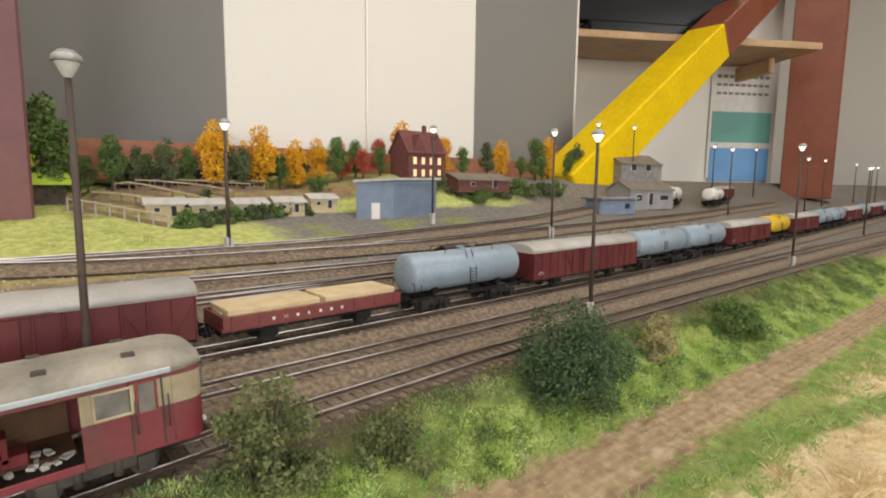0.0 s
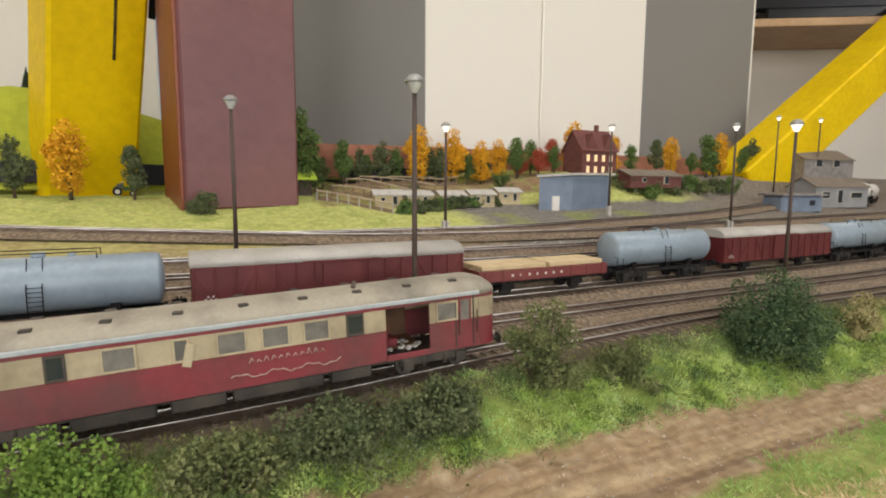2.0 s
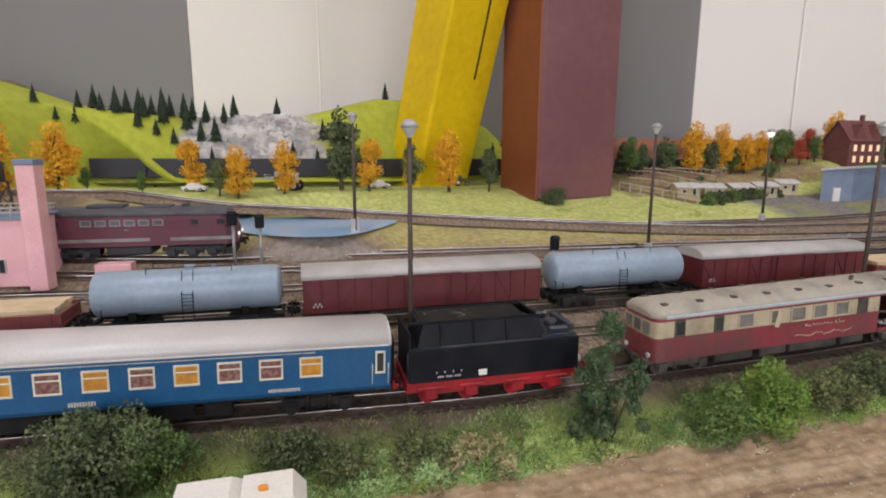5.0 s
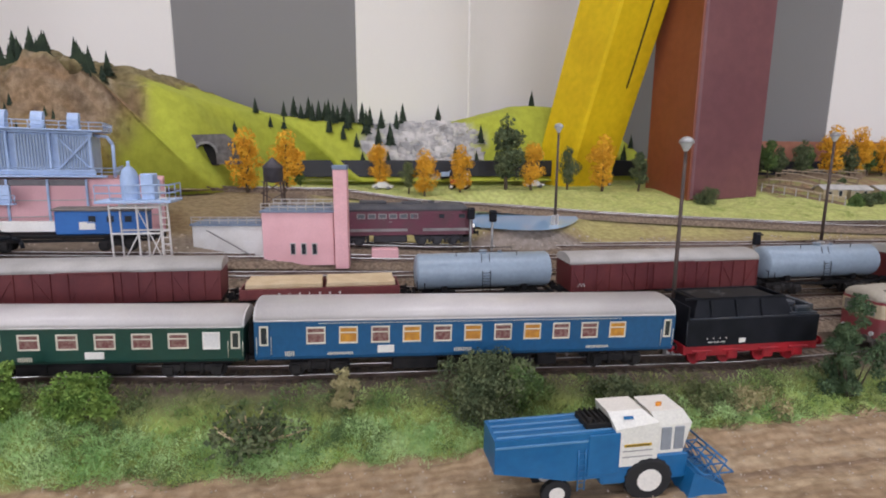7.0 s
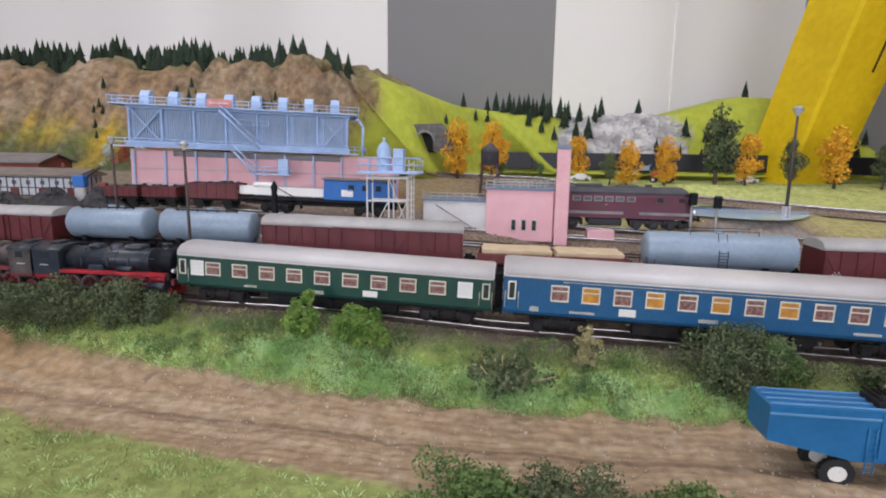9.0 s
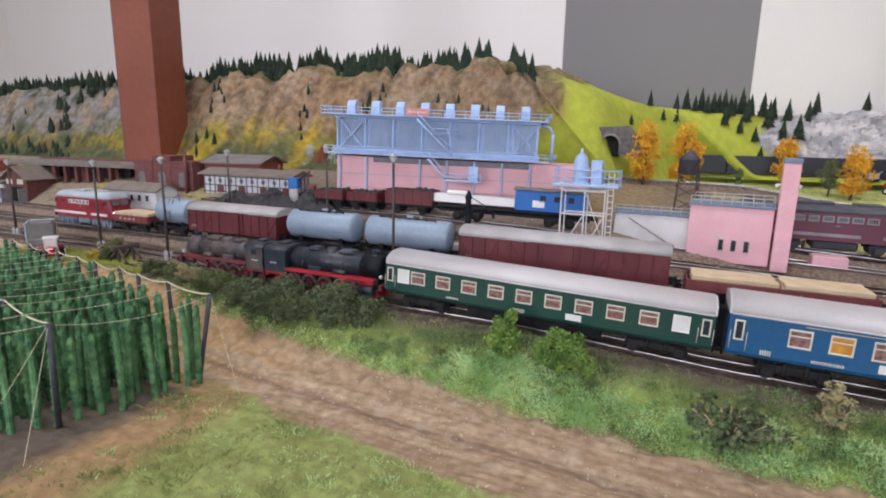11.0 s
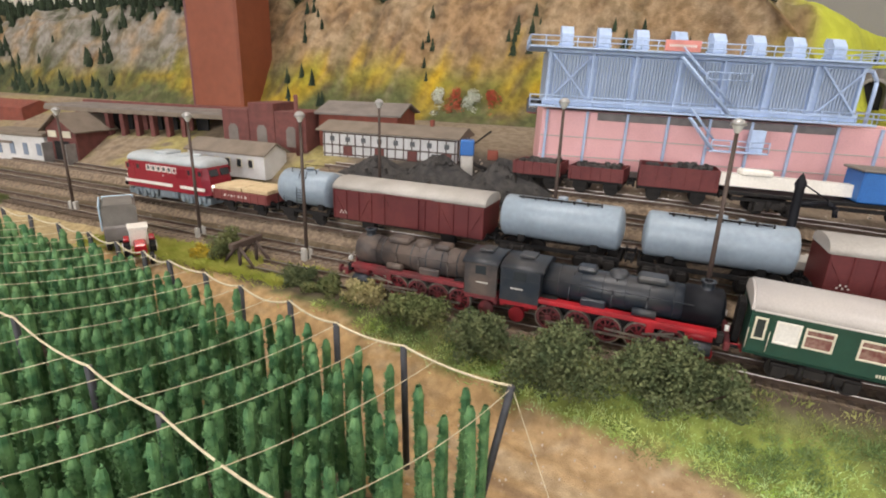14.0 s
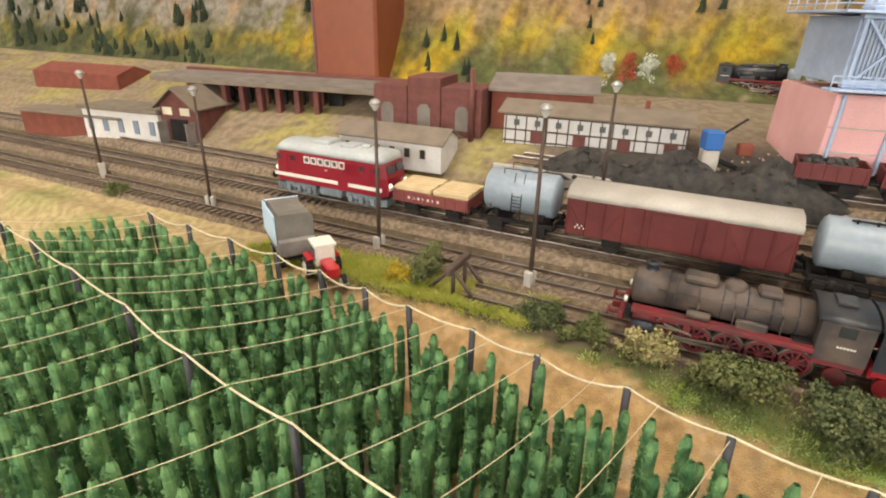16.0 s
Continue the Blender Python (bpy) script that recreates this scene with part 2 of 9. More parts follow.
SIGNRED = mat("signal_red_sign", (0.72, 0.27, 0.24), None, 80, 0.5)
DARKBOARD = mat("dark_board_edge", (0.022, 0.022, 0.028), None, 20, 0.5)
ROCKGREY = mat("rock_grey", (0.34, 0.33, 0.31), (0.20, 0.19, 0.175), 30, 0.95, bump=1.0, fine=260)
ROPE = mat("cream_twine", (0.66, 0.60, 0.42), (0.55, 0.48, 0.33), 300, 0.9)
POSTBLUE = mat("dark_post", (0.030, 0.033, 0.040), (0.05, 0.052, 0.06), 150, 0.55)
CARRED = mat("car_red", (0.55, 0.02, 0.03), None, 50, 0.25, coat=0.5)
TEAL = mat("teal_poster", (0.16, 0.42, 0.36), None, 5, 0.6)
SKYBLUE = mat("blue_poster", (0.16, 0.36, 0.66), None, 5, 0.6)
SHELFWOOD = mat("shelf_plywood", (0.50, 0.33, 0.18), (0.43, 0.27, 0.14), 12, 0.5, fine=100)
TVBLACK = mat("screen_black", (0.012, 0.012, 0.014), None, 5, 0.2)
LIME = mat("lime_green_roof", (0.45, 0.62, 0.05), None, 60, 0.7)
BLUEVAN = mat("blue_van_paint", (0.02, 0.13, 0.42), (0.025, 0.15, 0.46), 50, 0.5)

# ---------------- mesh tools ----------------


class Mesh:
    """Collects vertices and faces of one part."""

    def __init__(self):
        self.v, self.f, self.smooth = [], [], []

    def add(self, verts, faces, smooth=False):
        o = len(self.v)
        self.v += [tuple(p) for p in verts]
        self.f += [tuple(i + o for i in f) for f in faces]
        self.smooth += [smooth] * len(faces)
        return self

    def box(self, c, s, rz=0.0, ch=None, m=None):
        """A box with chamfered edges."""
        hx, hy, hz = (v / 2 for v in s)
        k = min(s) * 0.12 if ch is None else ch
        k = min(k, min(s) * 0.45)
        pts, idx = [], {}
        for sx in (-1, 1):
            for sy in (-1, 1):
                for sz in (-1, 1):
                    for ax in range(3):
                        p = [sx * (hx - k), sy * (hy - k), sz * (hz - k)]
                        p[ax] = (sx * hx, sy * hy, sz * hz)[ax]
                        idx[sx, sy, sz, ax] = len(pts)
                        pts.append(p)
        F = []
        for ax in range(3):
            a, b = [i for i in range(3) if i != ax]
            for s0 in (-1, 1):
                q = []
                for u, w in ((-1, -1), (1, -1), (1, 1), (-1, 1)):
                    key = [0, 0, 0]
                    key[ax], key[a], key[b] = s0, u, w
                    q.append(idx[(*key, ax)])
                F.append(q if (s0 > 0) != (ax == 1) else q[::-1])
        for ax in range(3):
            a, b = [i for i in range(3) if i != ax]
            for u in (-1, 1):
                for w in (-1, 1):
                    k0, k1 = [0, 0, 0], [0, 0, 0]
                    k0[a] = k1[a] = u
                    k0[b] = k1[b] = w
                    k0[ax], k1[ax] = -1, 1
                    q = [idx[(*k0, a)], idx[(*k1, a)], idx[(*k1, b)], idx[(*k0, b)]]
                    F.append(q)
        for sx in (-1, 1):
            for sy in (-1, 1):
                for sz in (-1, 1):
                    F.append([idx[sx, sy, sz, i] for i in range(3)])
        r = Matrix.Rotation(rz, 4, "Z") if m is None else m
        t = Vector(c)
        return self.add([r @ Vector(p) + t for p in pts], F)

    def cyl(self, p0, p1, r0, r1=None, seg=12, caps=True, smooth=True):
        r1 = r0 if r1 is None else r1
        p0, p1 = Vector(p0), Vector(p1)
        z = (p1 - p0).normalized()
        x = z.orthogonal().normalized()
        y = z.cross(x)
        ring = [(math.cos(2 * math.pi * i / seg), math.sin(2 * math.pi * i / seg)) for i in range(seg)]
        v = [p0 + (x * c + y * s) * r0 for c, s in ring] + [p1 + (x * c + y * s) * r1 for c, s in ring]
        self.add(v, [(i, (i + 1) % seg, seg + (i + 1) % seg, seg + i) for i in range(seg)], smooth)
        if caps:
            o = len(self.v) - 2 * seg
            self.f += [tuple(o + i for i in range(seg))[::-1], tuple(o + seg + i for i in range(seg))]
            self.smooth += [False, False]
        return self

    def prism(self, prof, x0, x1, smooth=False, taper=1.0):
        """A closed outline in y and z, drawn along x."""
        n = len(prof)
        v = [(x0, y, z) for y, z in prof] + [(x1, y * taper, z) for y, z in prof]
        self.add(v, [(i, (i + 1) % n, n + (i + 1) % n, n + i) for i in range(n)], smooth)
        o = len(self.v) - 2 * n
        self.f += [tuple(o + i for i in range(n))[::-1], tuple(o + n + i for i in range(n))]
        self.smooth += [False, False]
        return self

    def lathe(self, prof, c=(0, 0, 0), seg=14):
        """An outline of radius and height, turned about the upright."""
        v, f = [], []
        for r, z in prof:
            v += [(c[0] + r * math.cos(2 * math.pi * i / seg), c[1] + r * math.sin(2 * math.pi * i / seg), c[2] + z) for i in range(seg)]
        for k in range(len(prof) - 1):
            f += [(k * seg + i, k * seg + (i + 1) % seg, (k + 1) * seg + (i + 1) % seg, (k + 1) * seg + i) for i in range(seg)]
        return self.add(v, f, True)

    def loft(self, rows, smooth=True):
        """One skin through outlines of equal length, closed at both ends."""
        n, k = len(rows[0]), len(rows)
        v = [p for row in rows for p in row]
        f = [(j * n + i, j * n + (i + 1) % n, (j + 1) * n + (i + 1) % n, (j + 1) * n + i) for j in range(k - 1) for i in range(n)]
        self.add(v, f, smooth)
        o = len(self.v) - n * k
        self.f += [tuple(o + i for i in range(n))[::-1], tuple(o + n * (k - 1) + i for i in range(n))]
        self.smooth += [False, False]
        return self

    def tube(self, pts, r, seg=6):
        for a, b in zip(pts, pts[1:]):
            self.cyl(a, b, r, seg=seg)
        return self

    def data(self, name):
        me = bpy.data.meshes.new(name)
        me.from_pydata(self.v, [], self.f)
        me.polygons.foreach_set("use_smooth", self.smooth)
        me.update()
        return me


# the camera's place at 12.5 s; scaling about it leaves that view unchanged
PIVOT = np.array((-0.141, -0.321, 0.129))


# the camera's places at 8 s and 3 s
HILL_PIVOT, GARDEN_PIVOT = (0.0178, -0.3554, 0.1291), (0.4305, -0.2833, 0.1221)


def ease(x, y):
    """How far the hills behind the meadow, and the gardens beside them, are drawn towards camera places to fit its
    view.
    """
    left = np.interp(x, [-0.16, 0.0], [1.0, 0.0])
    deep = left * np.interp(y, [0.36, 0.46, 0.75, 1.0], [0.0, 0.15, 0.165, 0.2]) + (1 - left) * np.interp(y, [0.57, 0.66, 0.75, 1.0], [0.0, 0.13, 0.165, 0.2])
    hill_end = np.interp(x, [-0.6, -0.25, 0.3, 0.5, 0.65], [0.0, 1.0, 1.0, 0.9, 0.0]) * deep
    garden_end = np.interp(x, [0.62, 0.85, 1.1, 1.5, 1.83], [0.0, 1.0, 1.0, 0.7, 0.0]) * np.interp(y, [0.25, 0.40, 0.56, 0.66, 0.8], [0.0, 0.025, 0.04, 0.15, 0.25])
    return hill_end, garden_end


def fold(x, y, z):
    """Fits the depot end to the camera's view: everything behind the goods line is scaled closer and smaller about one
    camera place.
    """
    x, y, z = (np.asarray(v, float) for v in (x, y, z))
    yard = np.interp(x, [-0.40, -0.30, -0.10, 0.02], [1.0, 1.1, 0.45, 0.0]) * np.interp(y, [0.0, 0.07, 0.13, 0.2], [0.0, 0.055, 0.10, 0.145])
    far = np.interp(x, [-0.80, -0.35], [1.0, 0.0]) * np.interp(y, [0.2, 0.35], [0.145, 0.175])
    t = np.clip((y - 0.21) / 0.13, 0, 1)
    k = 1 - (yard * (1 - t) + far * t)
    hill_end, garden_end = ease(x, y)
    k2 = 1 - hill_end - garden_end
    at = [PIVOT[i] + k * (v - PIVOT[i]) for i, v in enumerate((x, y, z))]
    at = [k2 * v + hill_end * HILL_PIVOT[i] + garden_end * GARDEN_PIVOT[i] for i, v in enumerate(at)]
    return at[0], at[1], at[2], k * k2


def folded(V):
    V = np.asarray(V, float).reshape(-1, 3)
    return np.stack(fold(V[:, 0], V[:, 1], V[:, 2])[:3], 1)


def stand(at, rz, L=0.0):
    """The place of a thing of length L on the layout as fitted to the camera's view."""
    a = np.array([float(v) for v in fold(*at)])
    if not L:
        return pose(*a[:3], 0, 0, rz) @ Matrix.Diagonal((a[3], a[3], a[3], 1))
    c, s = math.cos(math.radians(rz)), math.sin(math.radians(rz))
    b = np.array([float(v) for v in fold(at[0] + L * c, at[1] + L * s, at[2])])
    d = b - a
    k = (a[3] + b[3]) / 2
    run = math.hypot(d[0], d[1])
    return pose(*a[:3], 0, -math.degrees(math.atan2(d[2], run)), math.degrees(math.atan2(d[1], d[0]))) @ Matrix.Diagonal((run / L, k, k, 1))


def thing(name, at, rz, label, category, group="", kind="", L=0.0):
    ob = new(name)
    ob.matrix_world = stand(at, rz, L)
    return tagged(ob, label, category, group, kind)


def part(name, mesh, material, parent=None, label="", at=None):
    me = mesh.data(name) if isinstance(mesh, Mesh) else mesh
    if material is not None and not me.materials:
        me.materials.append(material)
    ob = new(name, me)
    if parent is not None:
        ob.parent = parent
    if at is not None:
        ob.location = at
    return tagged(ob, label)


def solo(name, mesh, material, label, category, at=(0, 0, 0), rz=0, group="", kind="", L=0.0):
    """A thing that is one mesh."""
    ob = part(name, mesh, material)
    ob.matrix_world = pose(*at, 0, 0, rz) if kind == "structure" else stand(at, rz, L)
    return tagged(ob, label, category, group, kind)


def rnd(a, b):
    return random.uniform(a, b)


def tris(name, V, F, material, smooth=False):
    me = bpy.data.meshes.new(name)
    me.from_pydata(V.tolist() if hasattr(V, "tolist") else V, [], F.tolist() if hasattr(F, "tolist") else F)
    me.materials.append(material)
    me.update()
    return me


def leaf_cloud(name, clumps, n, size, material, seed=0, flat=0.0):
    """Many small leaf pieces over the outsides of round clumps given as x, y, z, radius."""
    g = np.random.default_rng(seed)
    cl = np.array(clumps, float)
    w = cl[:, 3] ** 2
    pick = g.choice(len(cl), n, p=w / w.sum())
    d = g.normal(size=(n, 3))
    d /= np.linalg.norm(d, axis=1, keepdims=True)
    rad = cl[pick, 3] * g.uniform(0.55, 1.08, n)
    c = cl[pick, :3] + d * rad[:, None]
    u = g.normal(size=(n, 3))
    u /= np.linalg.norm(u, axis=1, keepdims=True)
    v = np.cross(u, d + 0.4 * g.normal(size=(n, 3)))
    v /= np.linalg.norm(v, axis=1, keepdims=True) + 1e-9
    s = size * g.uniform(0.6, 1.4, n)[:, None]
    V = np.stack([c - u * s, c + v * s * 0.8, c + u * s, c - v * s * 0.8 + d * s * 0.5], 1).reshape(-1, 3)
    F = np.arange(4 * n).reshape(n, 4)
    return tris(name, V, F, material)

# ---------------- the room ----------------
FLOOR_Z, CEIL_Z = -0.86, 1.9
XL, XR, YF = -3.2, 5.6, -3.0


def wall_point(x):
    """The foot of the back wall for a place along the layout."""
    p = np.array((x, wall_y(x)))
    if x <= 0.075:
        return np.array(HILL_PIVOT[:2]) + 0.802 * (p - HILL_PIVOT[:2])
    return np.array([float(v) for v in fold(x, wall_y(x), 0.0)[:2]])


def wall_piece(name, x0, x1, material, z0=FLOOR_Z, z1=CEIL_Z, thick=0.05):
    """A stretch of the slanting back wall."""
    p, q = wall_point(x0), wall_point(x1)
    L = math.hypot(*(q - p))
    m = Mesh().box((L / 2, thick / 2, (z0 + z1) / 2), (L, thick, z1 - z0), ch=0.0015)
    return solo(name, m, material, "", "", (*p, 0), math.degrees(math.atan2(q[1] - p[1], q[0] - p[0])), kind="structure")


CORNER = 1.83
for name, x0, x1, paint in (("wall_back_end", XL - 1.0, -0.35, WHITE_WALL), ("wall_back_grey", -0.35, 0.075, GREY_WALL), ("wall_back_middle", 0.075, 0.57, WHITE_WALL),
                            ("wall_back_grey_middle", 0.57, 1.045, GREY_WALL), ("wall_back_white", 1.045, 1.54, WHITE_WALL), ("wall_back_grey_end", 1.54, CORNER, GREY_WALL)):
    wall_piece(name, x0, x1, paint)
REC_Y = 1.75
solo("wall_recess_side", Mesh().box((CORNER + 0.025, (wall_y(CORNER) + REC_Y) / 2 + 0.03, (FLOOR_Z + CEIL_Z) / 2), (0.05, REC_Y - wall_y(CORNER), CEIL_Z - FLOOR_Z), ch=0.001), WHITE_WALL, "", "", kind="structure")
solo("wall_recess_back", Mesh().box(((CORNER + XR) / 2, REC_Y + 0.05, (FLOOR_Z + CEIL_Z) / 2), (XR - CORNER + 0.1, 0.05, CEIL_Z - FLOOR_Z), ch=0.001), WHITE_WALL, "", "", kind="structure")
solo("wall_right", Mesh().box((XR + 0.025, (YF + REC_Y) / 2, (FLOOR_Z + CEIL_Z) / 2), (0.05, REC_Y - YF, CEIL_Z - FLOOR_Z), ch=0.001), WHITE_WALL, "", "", kind="structure")
solo("wall_left", Mesh().box((XL - 0.025, (YF + 1.7) / 2, (FLOOR_Z + CEIL_Z) / 2), (0.05, 1.7 - YF, CEIL_Z - FLOOR_Z), ch=0.001), WHITE_WALL, "", "", kind="structure")
# unseen front wall, its window openings assumed for the fill lamps
fw = Mesh()
wz0, wz1 = 0.1, 1.4
fw.box(((XL + XR) / 2, YF - 0.05, (FLOOR_Z + wz0) / 2), (XR - XL, 0.1, wz0 - FLOOR_Z), ch=0.002)
fw.box(((XL + XR) / 2, YF - 0.05, (CEIL_Z + wz1) / 2), (XR - XL, 0.1, CEIL_Z - wz1), ch=0.002)
for a, b in ((XL, -2.25), (-0.95, -0.25), (1.05, 1.75), (3.05, XR)):
    fw.box(((a + b) / 2, YF - 0.05, (wz0 + wz1) / 2), (b - a, 0.1, wz1 - wz0), ch=0.002)
solo("wall_front", fw, PLASTER, "", "", kind="structure")
solo("floor", Mesh().box(((XL + XR) / 2, -0.6, FLOOR_Z - 0.02), (XR - XL + 0.2, 4.9, 0.04), ch=0.001), FLOOR_M, "", "", kind="structure")
solo("ceiling", Mesh().box(((XL + XR) / 2, -0.6, CEIL_Z + 0.02), (XR - XL + 0.2, 4.9, 0.04), ch=0.001), CEILING_M, "", "", kind="structure")
for along in (0.33, 1.29):
    px, y = wall_point(along)
    solo("trim", Mesh().tube([(px, y - 0.006, -0.1), (px, y - 0.006, 0.42), (px, y - 0.009, 0.44), (px, y - 0.006, 0.46), (px, y - 0.006, 1.2)], 0.0019, 8), WHITE_WALL, "", "", kind="structure")

# ---------------- the ground ----------------


def lerp(x, xs, ys):
    return np.interp(x, xs, ys)


def level(x, y):
    """Height of the rails' plane over the layout: a lower road in front; yard slope and front-track dip fit the
    camera's view.
    """
    x, y = np.asarray(x, float), np.asarray(y, float)
    s = lerp(x, [-0.3, 0.15], [0.30, 0.185])
    top = lerp(x, [-0.3, 0.15], [0.085, 0.078])
    near = lerp(y, [-0.6, -0.10, -0.07, -0.038, -0.024, 0.03], [-0.045, -0.042, -0.036, -0.015, -0.006, 0.0])
    far = np.minimum(s * (np.maximum(y, 0.03) - 0.03), top + 0.01 * np.clip(y - 0.45, 0, 1))
    k = np.clip((y - 0.37) / 0.13, 0, 1) * np.clip((x - 0.70) / 0.06, 0, 1)
    far = far + (0.016 + 0.025 * np.clip((x - 0.98) / 0.17, 0, 1)) * k * k * (3 - 2 * k)
    dip = lerp(x, [-0.3, -0.13, 0.0, 0.14, 0.28, 0.34, 0.45, 0.57, 0.70, 0.85], [0.003, 0.002, -0.006, -0.0095, -0.0135, -0.0150, -0.0125, -0.0100, -0.0035, 0.0])
    w = np.clip((0.030 - y) / 0.016, 0, 1) * np.clip((y + 0.075) / 0.04, 0, 1)
    return np.where(y < 0.03, near, far) + dip * w * w * (3 - 2 * w)


def height(x, y):
    """The soil itself, a little under the rails, with a level pond."""
    z = level(x, y) - 0.0062
    x, y = np.asarray(x, float), np.asarray(y, float)
    far_in = np.clip((y + 0.02) / 0.02, 0, 1)
    z = np.where(y < -0.03, z + 0.0062, z + 0.0062 * (1 - far_in))
    e = ((x - 0.243) / 0.100) ** 2 + ((y - 0.315) / 0.112) ** 2
    k = np.clip((1.35 - e) / 0.5, 0, 1)
    z = z * (1 - k) + 0.0475 * k
    return z + lumps(x, y)


def lumps(x, y):
    """Soft mounds of the grassy bank."""
    on_bank = np.clip((-0.034 - y) / 0.012, 0, 1) * np.clip((y + 0.085) / 0.012, 0, 1)
    return 0.0075 * np.clip(vnoise(x, y, 150, 14) * 0.7 + vnoise(x, y, 330, 15) * 0.5, -0.3, 1) * on_bank


def gz(x, y):
    return float(height(x, y))


def vnoise(x, y, s, seed=0):
    """Smooth value noise from sums of waves."""
    g = np.random.default_rng(seed)
    out = np.zeros_like(x)
    for i in range(7):
        a, p = g.uniform(0, 2 * np.pi, 2)
        k = s * g.uniform(0.5, 1.9)
        out += np.sin(k * (x * np.cos(a) + y * np.sin(a)) + p + 1.3 * np.sin(0.7 * k * (y * np.cos(a) - x * np.sin(a)) + p))
    return out / 7


def soil(x, y):
    """The kind of soil, as its colour; the hop ground's also holds shade."""
    n1, n2 = vnoise(x, y, 45, 1), vnoise(x, y, 160, 2)
    n3 = vnoise(x, y, 420, 3)
    e = 0.008 * n1 + 0.004 * n2 + 0.0015 * n3
    C = np.zeros(x.shape + (3,))

    def put(mask, c):
        m = np.clip(mask, 0, 1)[..., None]
        C[...] = C * (1 - m) + np.array(c) * m

    def band(v, w=0.005):
        return np.clip(v / w + 0.5, 0, 1)
    put(np.ones_like(x), (0.245, 0.182, 0.124))
    put(band(n1 - 0.15, 0.5) * (y > 0.02), (0.185, 0.138, 0.100))
    put(band(n2 - 0.45, 0.4) * (y > 0.02) * 0.6, (0.20, 0.17, 0.10))
    put(band(0.06 - np.abs(n1 + 0.1), 0.05) * (y > 0.02) * 0.5, (0.21, 0.14, 0.085))
    # grey stone ballast in the yard, tan dust towards the depot
    put(band(x - 0.15, 0.25) * band(0.95 - x, 0.15) * band(y - 0.085 + e, 0.02) * band(0.215 - y + e, 0.02) * band(n2 + 0.55, 0.6), (0.350, 0.300, 0.262))
    put(band(-0.42 - x, 0.18) * band(y - 0.012 + e, 0.01) * band(0.14 - y, 0.02) * band(n2 + 0.6, 0.8), (0.42, 0.325, 0.210))
    # black coal yard and grey gravel in the works
    put(band(0.40 - np.abs(x + 0.46), 0.1) * band(y - 0.115 + e, 0.02) * band(0.35 - y, 0.02), (0.275, 0.220, 0.158))
    put(band(0.12 - np.abs(x + 0.49), 0.06) * band(y - 0.145 + e, 0.02) * band(0.24 - y, 0.03) * band(n1 + 0.5, 0.5), (0.07, 0.063, 0.058))
    put(band(-0.62 - x, 0.06) * band(y - 0.10 + e, 0.03), (0.30, 0.232, 0.158))
    put(band(-0.62 - x, 0.06) * band(y - 0.10 + e, 0.03) * band(n1 - 0.05, 0.4), (0.36, 0.31, 0.12))
    put(band(-0.62 - x, 0.06) * band(y - 0.10 + e, 0.03) * band(n2 - 0.35, 0.3), (0.22, 0.17, 0.125))
    # olive bank behind the yard and the pale meadow
    line = lerp(x, [-0.14, 0.15, 0.27, 0.34, 0.45, 0.53, 0.62, 0.72, 0.88, 1.0], [0.44, 0.385, 0.358, 0.332, 0.304, 0.288, 0.268, 0.252, 0.245, 0.238])
    put(band(x - 0.02, 0.05) * band(y - 0.218 + e, 0.008) * band(1.3 - x, 0.3), (0.42, 0.34, 0.16))
    put(band(x - 0.02, 0.05) * band(y - 0.235 + e, 0.02) * band(n1 + 0.3, 0.4) * band(1.0 - x, 0.2), (0.48, 0.43, 0.165))
    put(band(x + 0.16, 0.05) * band(y - line + e, 0.006), (0.54, 0.59, 0.17))
    put(band(x + 0.16, 0.05) * band(y - line + e, 0.006) * band(n2, 0.9) * 0.7, (0.63, 0.64, 0.23))
    put(band(0.018 - np.abs(y - line + 0.004), 0.006) * band(x + 0.16, 0.05), (0.24, 0.21, 0.185))
    # gravel round the sheds at the right
    put(band(x - 0.86 + e * 3, 0.05) * band(0.392 - y + e, 0.01) * band(y - 0.2, 0.02), (0.235, 0.215, 0.195))
    put(band(x - 0.86 + e * 3, 0.05) * band(0.032 - np.abs(y - 0.30 - 0.02 * n1), 0.01) * band(n1 - 0.1, 0.3), (0.27, 0.29, 0.12))
    put(band(x - 1.35, 0.1) * band(y - 0.02, 0.01), (0.24, 0.205, 0.17))
    put(band(-0.05 - x, 0.05) * band(y - 0.24 + e, 0.02) * band(x + 0.17, 0.03), (0.33, 0.25, 0.13))
    # brown garden plots behind the meadow
    plot = band(x - 0.70, 0.02) * band(1.12 - x, 0.03) * band(y - 0.395 - 0.10 * (x - 0.7) + 0.5 * e, 0.008) * band(0.58 - y, 0.02)
    put(plot * band(n1 + 0.55, 0.4), (0.34, 0.225, 0.125))
    put(plot * band(n2 - 0.1, 0.3), (0.33, 0.34, 0.11))
    # grassy bank in front of the rails
    put(band(-0.012 - y + e, 0.006), (0.105, 0.078, 0.055))
    put(band(-0.027 - y + e, 0.005), (0.15, 0.165, 0.06))
    put(band(-0.036 - y + e, 0.008) * band(n2 + 0.5, 0.8), (0.30, 0.37, 0.085))
    # dirt road
    r = -0.074 + 0.010 * np.sin(3.2 * x) + lerp(x, [-0.9, -0.65, -0.45, -0.3, 0.0, 0.5, 1.0, 1.6], [0.068, 0.062, 0.050, 0.028, 0.0, 0.004, 0.0, 0.0])
    put(band(r - y + e, 0.005), (0.435, 0.305, 0.178))
    put(band(r - y + e, 0.005) * band(n2 - 0.1, 0.6) * 0.6, (0.295, 0.195, 0.108))
    put(band(r - y + e, 0.005) * band(-0.30 - x, 0.12) * band(n1 + 0.6, 0.8), (0.60, 0.395, 0.190))
